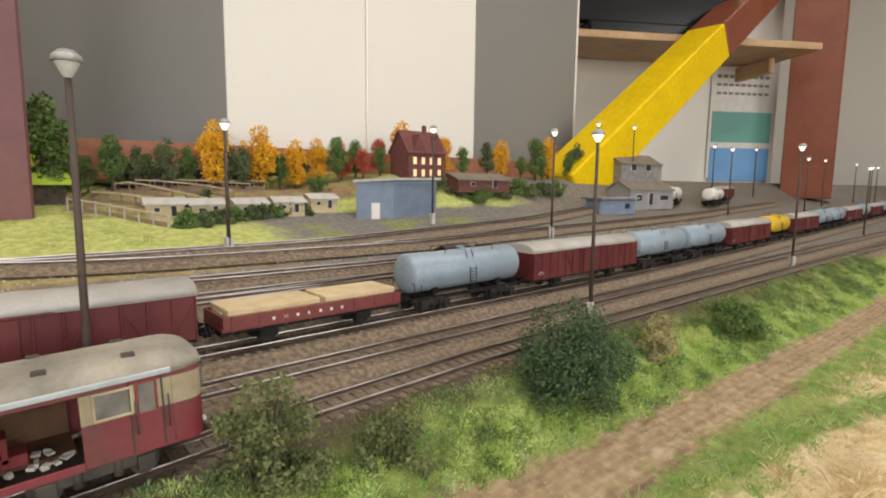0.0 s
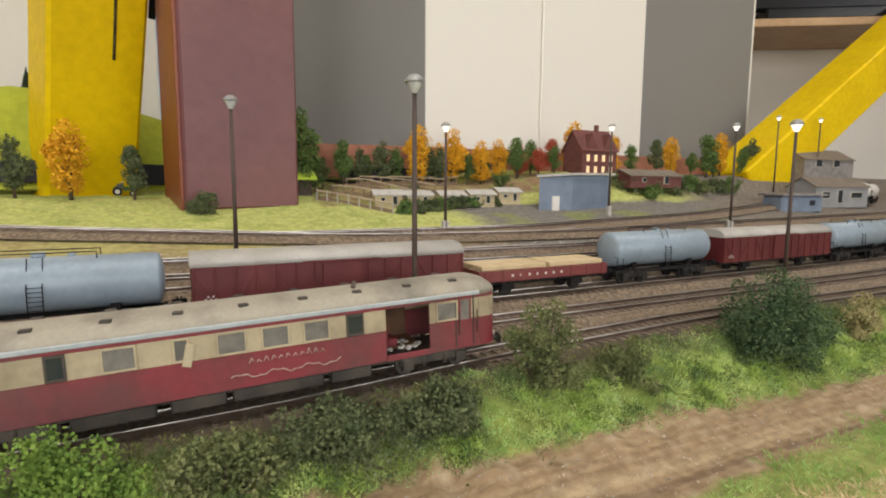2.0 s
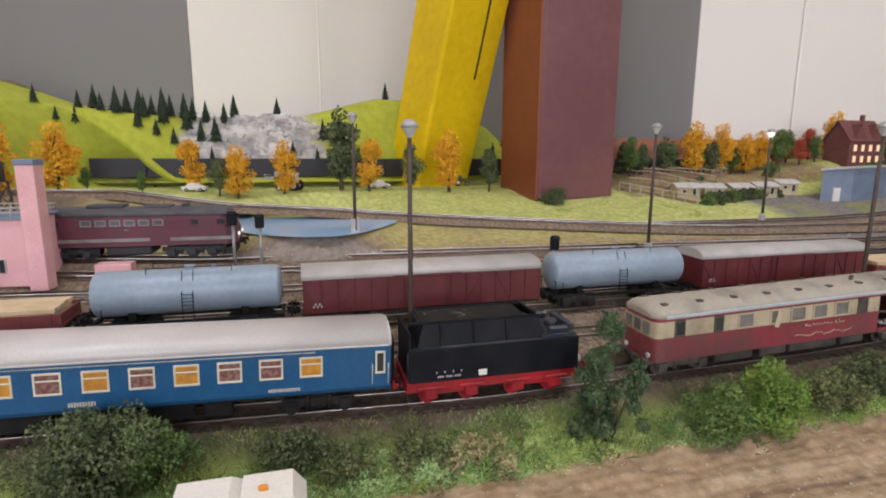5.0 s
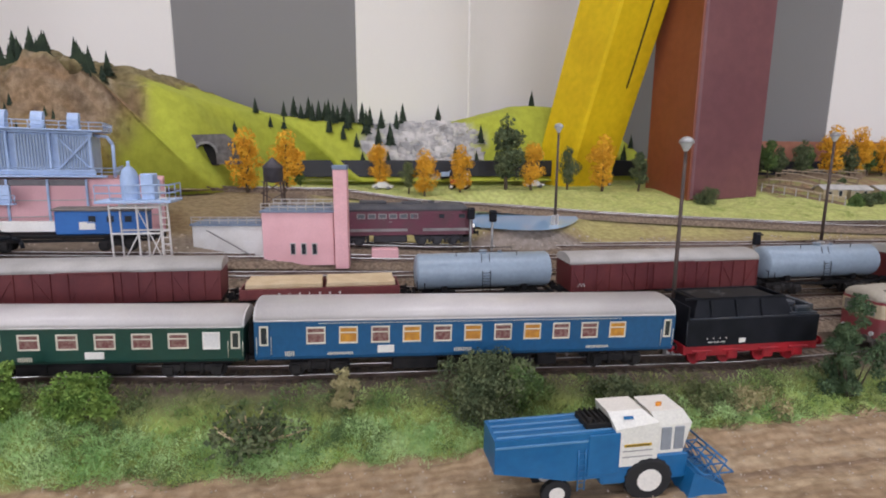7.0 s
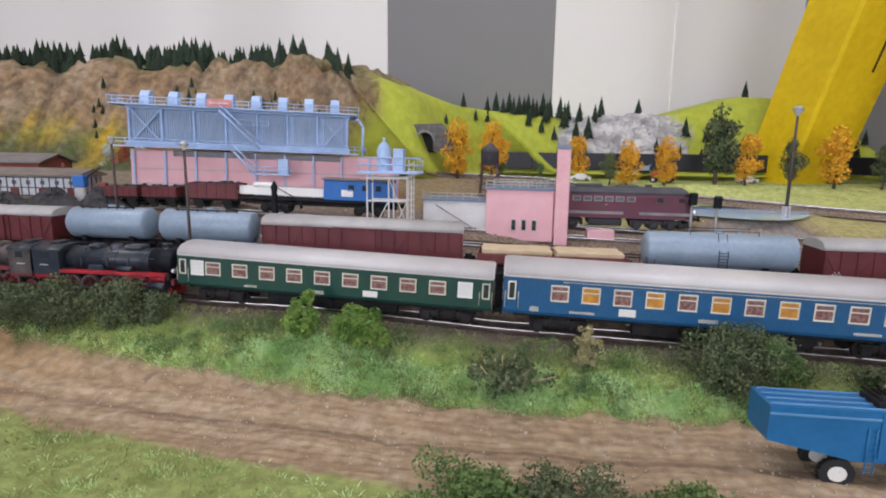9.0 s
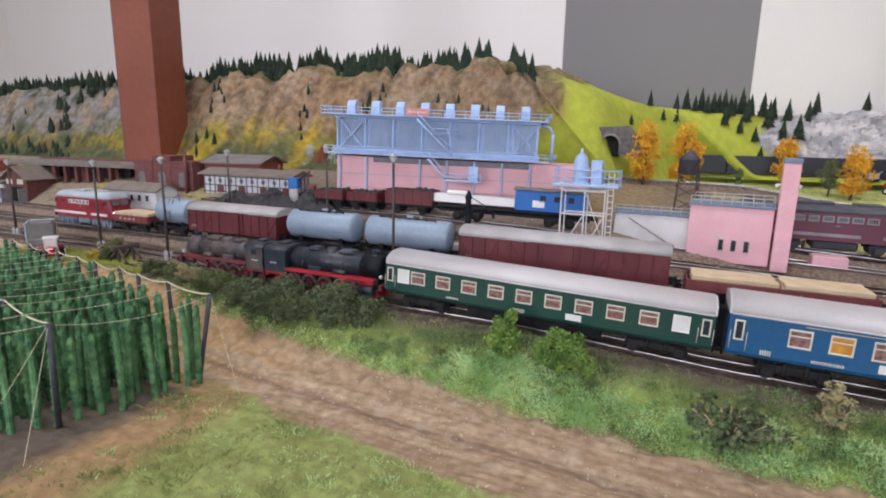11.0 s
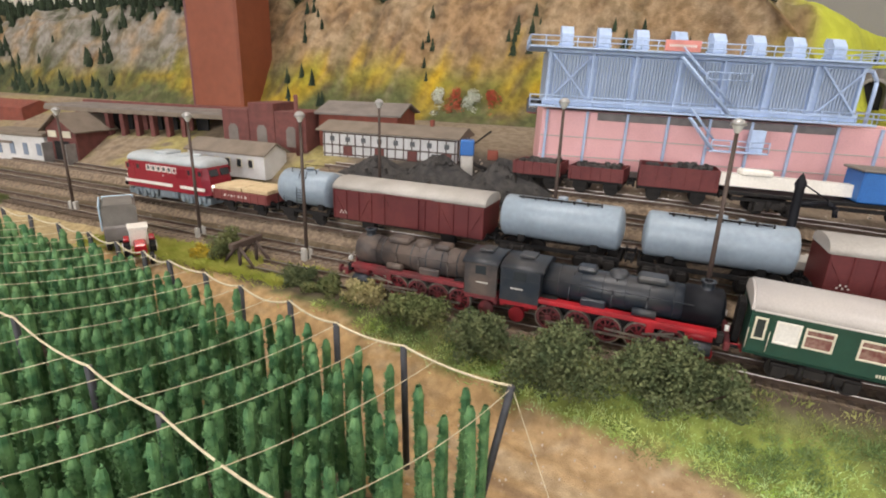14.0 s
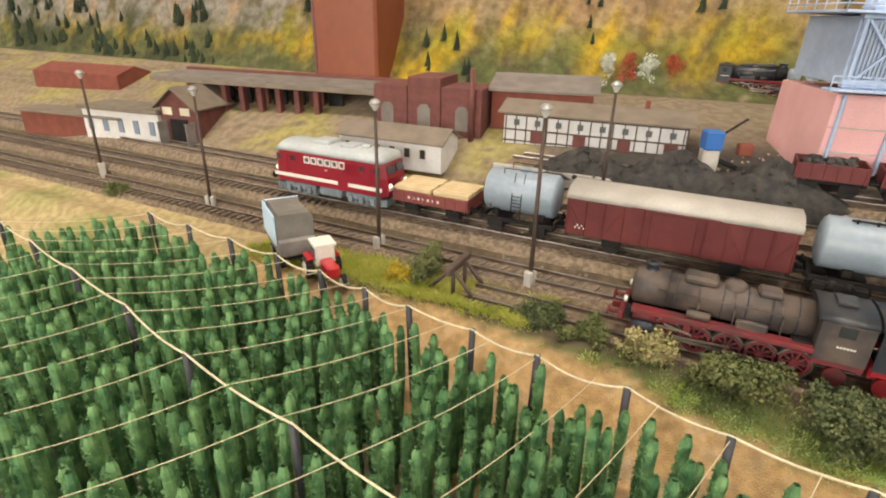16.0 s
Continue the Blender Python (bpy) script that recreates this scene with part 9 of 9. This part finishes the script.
bush(-0.470, -0.015, 0.016, 0.011, LEAF_OL, "olive bush" + W, 123, 700)
bush(-0.495, -0.012, 0.017, 0.012, LEAF_DK, "round dark green bush" + W, 124, 1000)
bush(-0.578, 0.002, 0.017, 0.034, LEAF_OL, "small olive bush by the buffer stop", 125, 700)
bush(-0.592, -0.008, 0.012, 0.014, mat("yellow_flowers", (0.60, 0.42, 0.03), (0.35, 0.33, 0.06), 150, 0.9), "low yellow flowering bush by the buffer stop", 126, 500)
bush(-0.010, -0.170, 0.034, 0.027, LEAF_MID, "low green bush at the roadside", 127, 2000)
bush(0.040, -0.168, 0.034, 0.028, LEAF_DK, "dark green bush at the roadside", 128, 1800)
bush(0.082, -0.164, 0.026, 0.024, LEAF_MID, "green bush at the roadside", 133, 1500)
# two low bushes added to darken this stretch of the bank
bush(0.225, -0.040, 0.024, 0.017, LEAF_DK, "low dark green bush" + W, 134, 900)
bush(0.292, -0.048, 0.022, 0.016, LEAF_OL, "low olive bush" + W, 135, 800)
bush(0.557, 0.368, 0.022, 0.024, LEAF_DK, "dark green bush at the foot of the timber post", 129, 900)
bush(-0.90, 0.02, 0.016, 0.012, LEAF_OL, "olive bush beside the rails", 130, 500)
bush(0.25, -0.045, 0.02, 0.012, LEAF_OL, "low dry bush" + W, 131, 500), bush(0.32, -0.055, 0.02, 0.014, LEAF_DRY, "low dry bush" + W, 132, 500)
for i, (x, y, h) in enumerate(hedge_spots):
    bush(x, y, 0.014, h + 0.006, LEAF_DK if i % 3 else LEAF_MID, "low clipped hedge bush by the gardens", 140 + i, 500, 0.0016, False)
bush(0.838, 0.43, 0.013, 0.018, LEAF_DK, "round dark bush in the garden", 160, 500), bush(1.0, 0.46, 0.018, 0.026, LEAF_MID, "round bush in the garden", 161, 500)
for i in range(10):
    bush(1.16 + 0.035 * i + rnd(-0.01, 0.01), 0.415 + rnd(-0.015, 0.015), 0.024, 0.030, (LEAF_MID, LEAF_OL, LEAF_DK)[i % 3], "low bush beside the goods shed", 170 + i, 400, 0.0018, False)


def blades(name, n, xr, yr, hgt, material, label, seed, dens=None, lean=0.6, width=0.00019, per=16):
    """Tufts of single fibres that fan out from their roots."""
    g = np.random.default_rng(seed)
    k = n // per
    cx, cy = g.uniform(*xr, k), g.uniform(*yr, k)
    lush = vnoise(cx, cy, 70, seed + 1) * 0.6 + vnoise(cx, cy, 210, seed + 2) * 0.4
    keepm = lush + g.uniform(-0.4, 0.4, k) > -0.20
    if dens is not None:
        keepm &= dens(cx, cy, g)
    cx, cy, lush = cx[keepm], cy[keepm], lush[keepm]
    size = g.uniform(0.55, 1.10, len(cx)) * (1 + 0.95 * np.clip(lush, -0.5, 1))
    x0, y0, size = (np.repeat(v, per) for v in (cx, cy, size))
    m = len(x0)
    dx, dy = g.normal(size=m) * 0.0021, g.normal(size=m) * 0.0021
    x, y = x0 + dx, y0 + dy
    z = height(x, y)
    h = hgt * size * g.uniform(0.55, 1.2, m)
    ax, ay = dx / 0.0026 * lean * h + g.normal(size=m) * 0.28 * h, dy / 0.0026 * lean * h + g.normal(size=m) * 0.28 * h
    b = g.uniform(0, 2 * np.pi, m)
    w = width * g.uniform(0.7, 1.5, m)
    P0 = np.stack([x - w * np.cos(b), y - w * np.sin(b), z - 0.0006], 1)
    P1 = np.stack([x + w * np.cos(b), y + w * np.sin(b), z - 0.0006], 1)
    P2 = np.stack([x + ax * 0.5 - w * 0.7 * np.cos(b), y + ay * 0.5 - w * 0.7 * np.sin(b), z + h * 0.65], 1)
    P3 = np.stack([x + ax, y + ay, z + h * 0.95], 1)
    V = np.stack([P0, P1, P3, P2], 1).reshape(-1, 3)
    ob = new(name, tris(name, folded(V), np.arange(4 * m).reshape(m, 4), material))
    return tagged(ob, label, "grass", kind="stuff")


def verge(x):
    """The upper edge of the dirt road."""
    return -0.074 + 0.010 * np.sin(3.2 * x) + lerp(x, [-0.9, -0.65, -0.45, -0.3, 0.0, 0.5, 1.0, 1.6], [0.068, 0.062, 0.050, 0.028, 0.0, 0.004, 0.0, 0.0])


def bank(x, y, g):
    return (y > verge(x) - 0.001) & (y < -0.029 + 0.005 * np.sin(40 * x) + 0.003 * np.sin(97 * x))


blades("bank_grass_pale", 150000, (-0.6, 1.75), (-0.090, -0.036), 0.0018, GRASS_LT, "pale yellow-green static grass on the lower bank", 210, lambda x, y, g: bank(x, y, g) & (y < verge(x) + lerp(x, [-0.32, -0.12], [0.010, 0.024]) + 0.014 * vnoise(x, y, 40, 55)))
blades("bank_grass", 190000, (-0.5, 1.75), (-0.088, -0.018), 0.0019, GRASS, "bright green static grass on the bank", 201, lambda x, y, g: bank(x, y, g) & (g.uniform(0, 1, len(x)) < lerp(x, [-0.30, -0.12], [0.3, 1.0])))
blades("bank_grass_dull", 90000, (-0.72, 1.75), (-0.060, -0.010), 0.0019, GRASS_OL, "olive static grass on the bank", 202, lambda x, y, g: (y > -0.074 + lerp(x, [-0.9, -0.65, -0.45, -0.3, 0.0], [0.068, 0.062, 0.050, 0.028, 0.0])) & (y < np.where(x < -0.5, 0.018, -0.022)))
blades("bank_grass_dark", 70000, (-0.5, 1.75), (-0.075, -0.022), 0.0030, GRASS_DK, "dark weeds in patches on the bank", 211, lambda x, y, g: (y > -0.070 + lerp(x, [-0.9, -0.65, -0.45, -0.3, 0.0], [0.068, 0.062, 0.050, 0.028, 0.0])) & (vnoise(x, y, 75, 61) + 8 * (y + 0.045) > 0.16))
blades("track_end_grass", 30000, (-0.70, -0.50), (-0.024, 0.018), 0.0034, mat("yellow_grass_fibre", (0.46, 0.52, 0.09), (0.62, 0.62, 0.16), 60, 0.9), "yellow-green static grass beyond the buffer stop", 203)


def cushions(name, n, xr, yr, material, label, seed, inside, grow=1.0):
    """Low fluffy cushions of short fibres that overlap along the bank."""
    g = np.random.default_rng(seed)
    x, y = g.uniform(*xr, n), g.uniform(*yr, n)
    ok_ = inside(x, y, g) & (vnoise(x, y, 55, seed) + g.uniform(-0.35, 0.35, n) > 0.0)
    x, y = x[ok_], y[ok_]
    r = g.uniform(0.004, 0.010, len(x)) * grow
    per = 130
    d = g.normal(size=(len(x), per, 3))
    d /= np.linalg.norm(d, axis=2, keepdims=True)
    d[..., 2] = np.abs(d[..., 2])
    base = np.stack([x, y, height(x, y) - 0.0005], 1)[:, None]
    root = base + d * (r[:, None] * g.uniform(0.45, 0.85, (len(x), per)))[..., None] * (1, 1, 0.85)
    tip = root + (d * 0.6 + g.normal(size=d.shape) * 0.55 + (0, 0, 0.35)) * g.uniform(0.0009, 0.0021, (len(x), per, 1))
    side = np.cross(d, g.normal(size=d.shape))
    side *= 0.00030 / (np.linalg.norm(side, axis=2, keepdims=True) + 1e-9)
    V = np.stack([root - side, root + side, tip], 2).reshape(-1, 3)
    ob = new(name, tris(name, folded(V), np.arange(len(V)).reshape(-1, 3), material))
    return tagged(ob, label, "grass", kind="stuff")


cushions("bank_weeds_bright", 4200, (-0.62, 1.7), (-0.088, -0.030), mat("lime_weed", (0.35, 0.50, 0.10), (0.60, 0.70, 0.25), 45, 0.9, fine=600), "bright lime cushions of weeds on the bank", 221, lambda x, y, g: bank(x, y, g) & (y < verge(x) + lerp(x, [-0.32, -0.12, 0.5, 0.8], [0.007, 0.014, 0.016, 0.025]) + 0.008 * vnoise(x, y, 30, 56)))
cushions("bank_weeds_olive", 1700, (-0.60, 1.7), (-0.080, -0.022), mat("olive_weed", (0.11, 0.185, 0.06), (0.22, 0.30, 0.11), 45, 0.9, fine=600), "olive cushions of weeds on the bank", 222, bank, 1.15)
cushions("bank_weeds_mint", 2200, (-0.21, 0.34), (-0.088, -0.030), mat("mint_weed", (0.29, 0.48, 0.15), (0.54, 0.72, 0.31), 45, 0.9, fine=600), "mint-green fluffy tufts along the lower bank", 224, lambda x, y, g: bank(x, y, g) & (y < verge(x) + lerp(x, [-0.34, -0.12], [0.004, 0.020]) + 0.010 * vnoise(x, y, 34, 57)), 1.25)
cushions("bank_weeds_dark", 900, (-0.50, 1.7), (-0.070, -0.020), LEAF_MID, "dark green cushions of weeds near the rails", 223, bank, 1.25)


def roadside(x, y, g):
    r = -0.074 + 0.010 * np.sin(3.2 * x) + lerp(x, [-0.9, -0.65, -0.45, -0.3, 0.0, 0.5, 1.0, 1.6], [0.068, 0.062, 0.050, 0.028, 0.0, 0.004, 0.0, 0.0])
    w = r - lerp(x, [-0.9, -0.35, 0.0, 0.4, 0.8, 1.2], [0.045, 0.06, 0.085, 0.10, 0.045, 0.035])
    return (y < w) & (x > -0.325 + 0.02 * np.sin(60 * y))


blades("roadside_grass_dull", 30000, (-0.33, 0.0), (-0.30, -0.12), 0.0024, GRASS_OL, "dull olive static grass at the hop field", 212, lambda x, y, g: roadside(x, y, g) & (g.uniform(0, 1, len(x)) < lerp(x, [-0.2, 0.0], [1.0, 0.0])))
blades("roadside_grass", 76000, (-0.33, 0.72), (-0.30, -0.12), 0.0024, GRASS_LT, "green static grass beside the dirt road", 204, lambda x, y, g: roadside(x, y, g) & (g.uniform(0, 1, len(x)) < lerp(x, [-0.24, -0.05], [0.15, 1.0])))
blades("field_edge_grass", 24000, (0.70, 1.7), (-0.155, -0.108), 0.0030, GRASS, "green grass along the field edge", 205, roadside)
blades("straw_field", 66000, (0.74, 1.8), (-0.36, -0.135), 0.0036, STRAW, "pale straw stubble of a mown field", 206, lambda x, y, g: np.abs(y + 0.155 + 0.25 * (x - 1.05)) > 0.010, lean=0.9)
blades("field_strip_grass", 21000, (0.74, 1.5), (-0.34, -0.10), 0.0045, GRASS, "green strip between two stubble fields", 207, lambda x, y, g: np.abs(y + 0.155 + 0.25 * (x - 1.05)) < 0.013)
blades("yard_weeds", 13500, (-0.6, 1.5), (0.015, 0.20), 0.0022, GRASS_OL, "thin weeds between the tracks", 208, lambda x, y, g: g.uniform(0, 1, len(x)) < np.clip(vnoise(x, y, 35, 77) - 0.1, 0, 1) * 2)
blades("meadow_grass", 40000, (0.05, 0.75), (0.27, 0.60), 0.0020, mat("meadow_fibre", (0.36, 0.42, 0.12), (0.46, 0.50, 0.18), 40, 0.9), "short pale meadow grass", 209, lambda x, y, g: y > 0.018 + lerp(x, [-0.14, 0.15, 0.27, 0.34, 0.45, 0.53, 0.62, 0.72], [0.44, 0.385, 0.358, 0.332, 0.304, 0.288, 0.268, 0.252]), lean=0.9)

# loose stones on road and yard
g = np.random.default_rng(5)
V, F = [], []
cube = np.array([(a, b, c) for a in (-1, 1) for b in (-1, 1) for c in (-1, 1)], float)
quads = [(0, 1, 3, 2), (4, 6, 7, 5), (0, 4, 5, 1), (2, 3, 7, 6), (0, 2, 6, 4), (1, 5, 7, 3)]
for k in range(12600):
    x = g.uniform(-1.2, 1.7)
    y = g.uniform(-0.15, -0.06) if k < 6000 else g.uniform(0.015, 0.235)
    edge = -0.078 + 0.010 * math.sin(3.2 * x) + float(lerp(x, [-0.9, -0.65, -0.45, -0.3, 0.0], [0.068, 0.062, 0.050, 0.028, 0.0]))
    if (x < -0.5 and y > 0.085) or (k < 6000 and not edge - 0.06 < y < edge):
        continue
    s = g.uniform(0.0004, 0.0011) if k >= 6000 else g.uniform(0.00015, 0.00050) * (1.8 if k < 40 else 1)
    o = len(V)
    V += ((cube * g.uniform(0.6, 1.2, (8, 3)) * s) + (x, y, gz(x, y) + s * 0.4)).tolist()
    F += [tuple(i + o for i in q) for q in quads]
tagged(new("loose_stones", tris("loose_stones", folded(V), F, STONE)), "loose stones on the dirt road and yard", "gravel", kind="stuff")

# ---------------- hop field ----------------
FRONT = [(-0.319, -0.108), (-0.370, -0.099), (-0.408, -0.094), (-0.443, -0.084), (-0.479, -0.080), (-0.510, -0.075), (-0.545, -0.070), (-0.573, -0.065), (-0.605, -0.060), (-0.640, -0.055), (-0.680, -0.051), (-0.720, -0.047), (-0.761, -0.044)]
SECOND = [(-0.352, -0.192), (-0.420, -0.178), (-0.470, -0.169), (-0.539, -0.157), (-0.603, -0.146), (-0.660, -0.132), (-0.718, -0.121), (-0.775, -0.110), (-0.830, -0.100)]
THIRD = [(-0.43, -0.275), (-0.52, -0.258), (-0.61, -0.242), (-0.70, -0.215), (-0.80, -0.19), (-0.88, -0.165)]
HT = 0.022


def hop_post(x, y, lean):
    z = gz(x, y)
    m = Mesh().cyl((lean[0], lean[1], z - 0.003), (0, 0, HT), 0.0017, 0.0015, seg=8)
    solo("hop_post", m, POSTBLUE, "dark wooden post of the hop field", "post", (x, y, 0), 0, "posts of the hop field")


for k, row in enumerate((FRONT, SECOND, THIRD)):
    for i, (x, y) in enumerate(row):
        hop_post(x, y, (-0.010, -0.006) if i == 0 and k == 0 else (rnd(-0.003, 0.003), rnd(-0.003, 0.003)))


def sag(a, b, d, n=8):
    a, b = Vector(a), Vector(b)
    return [a.lerp(b, i / n) - Vector((0, 0, d * 4 * (i / n) * (1 - i / n))) for i in range(n + 1)]


def twine(rows, r, label):
    cu = bpy.data.curves.new("twine", "CURVE")
    cu.dimensions, cu.bevel_depth, cu.bevel_resolution = "3D", r, 1
    for pts in rows:
        sp = cu.splines.new("POLY")
        sp.points.add(len(pts) - 1)
        for p, q in zip(sp.points, pts):
            p.co = (*q, 1)
    cu.materials.append(ROPE)
    tagged(new("twine", cu), label, "twine", "wires of the hop field")


for row in (FRONT, SECOND, THIRD):
    pts = []
    for a, b in zip(row, row[1:]):
        pts += sag((*a, HT), (*b, HT), rnd(0.0015, 0.004))
    twine([pts], 0.0005, "cream twine strung along the hop posts")
cross = []


def on(row, t):
    P = np.array(row)
    s = np.linspace(0, 1, len(P))
    return float(np.interp(t, s, P[:, 0])), float(np.interp(t, s, P[:, 1]))


for i in range(19):
    t = i / 18
    a, b, c3 = on(FRONT, t), on(SECOND, t), on(THIRD, t)
    cross.append(sag((*a, HT - 0.001), (*b, HT - 0.001), 0.006 if i == 0 else 0.003))
    cross.append(sag((*b, HT - 0.001), (*c3, HT - 0.001), 0.004))
cross.append(sag((*FRONT[0], HT), (-0.287, -0.118, gz(-0.287, -0.118)), 0.0008))
cross.append(sag((*SECOND[0], HT), (-0.330, -0.225, gz(-0.33, -0.225)), 0.0008))
cross.append(sag((*SECOND[0], HT), (-0.36, -0.235, -0.04), 0.0008))
twine(cross, 0.00017, "thin cream twine across the hop rows")


def hop_mesh(seed):
    g = np.random.default_rng(seed)
    H, n = 0.056, 900
    z = g.uniform(0, H, n)
    a = g.uniform(0, 2 * np.pi, n)
    dome = np.clip((H * 1.02 - z) / 0.004, 0.35, 1)
    r0, r1 = 0.0016 * dome, 0.0031 * (0.80 + 0.20 * np.sin(z * 1500)) * dome
    up = g.uniform(-0.0008, 0.0012, n)
    w = 0.00042
    c, s = np.cos(a), np.sin(a)
    bend = 0.0012 * np.sin(z * 55 + seed)
    P0 = np.stack([bend + r0 * c - w * s, r0 * s + w * c, z - 0.0003], 1)
    P1 = np.stack([bend + r0 * c + w * s, r0 * s - w * c, z + 0.0003], 1)
    P2 = np.stack([bend + r1 * c, r1 * s, z + up], 1)
    V = np.stack([P0, P1, P2], 1).reshape(-1, 3)
    ring = [(0.0019, 0.0), (0.0020, H * 0.5), (0.0019, H * 0.95), (0.0011, H * 1.0)]
    core = []
    for (ra, za), (rb, zb) in zip(ring, ring[1:]):
        for i in range(7):
            t0, t1 = 2 * np.pi * i / 7, 2 * np.pi * (i + 1) / 7
            bx, by = 0.0012 * np.sin(za * 55 + seed), 0.0012 * np.sin(zb * 55 + seed)
            p = [(bx + ra * np.cos(t0), ra * np.sin(t0), za), (bx + ra * np.cos(t1), ra * np.sin(t1), za), (by + rb * np.cos(t1), rb * np.sin(t1), zb), (by + rb * np.cos(t0), rb * np.sin(t0), zb)]
            core += [p[0], p[1], p[2], p[0], p[2], p[3]]
    V = np.concatenate([np.array(core), V])
    return V, np.arange(len(V)).reshape(-1, 3)


protos = [hop_mesh(300 + i) for i in range(5)]
hop_me = [tris("hop_vine", v, f, HOP) for v, f in protos]
field = thing("hop_field", (0, 0, 0), 0, "dense rows of dark green hop vines strung on twine", "hop field")
V, F, count = [], [], 0
g = np.random.default_rng(12)
spots = []
for i in range(52):
    for j in range(18):
        t, u = (i + 0.5) / 52, (j + 0.5) / 18
        a = np.array(on(FRONT, t)) * (1 - 2 * u) + np.array(on(SECOND, t)) * 2 * u if u < 0.5 else np.array(on(SECOND, t)) * (2 - 2 * u) + np.array(on(THIRD, t)) * (2 * u - 1)
        p = a + g.normal(size=2) * 0.0014
        p[1] -= 0.004
        if g.uniform() > 0.08:
            spots.append((p[0], p[1]))
spots.sort(key=lambda p: -(p[0] * 0.6 + p[1]))
for k, (x, y) in enumerate(spots):
    z, hgt, a = gz(x, y), g.uniform(0.80, 1.04), g.uniform(0, 6.28)
    hgt *= min(1.12, max(0.35, (HT + 0.001 - z) / 0.056))
    if k < 290:
        ob = new("hop_vine", hop_me[k % 5])
        ob.parent = field
        ob.matrix_local = pose(x, y, z - 0.001, 0, 0, math.degrees(a)) @ Matrix.Diagonal((1, 1, hgt, 1))
    else:
        b, f = protos[k % 5]
        sel = np.r_[np.arange(42), 42 + g.permutation(len(f) - 42)[:430]]
        r = np.array([[math.cos(a), -math.sin(a), 0], [math.sin(a), math.cos(a), 0], [0, 0, 1]])
        o = len(V)
        q = (b.reshape(-1, 3, 3)[sel].reshape(-1, 3) * (1, 1, hgt)) @ r.T + (x, y, z - 0.001)
        V.append(q)
rest = np.concatenate(V)
ob = new("hop_vine_rows", tris("hop_vine_rows", rest, np.arange(len(rest)).reshape(-1, 3), HOP))
ob.parent = field
tagged(ob, kind="stuff")
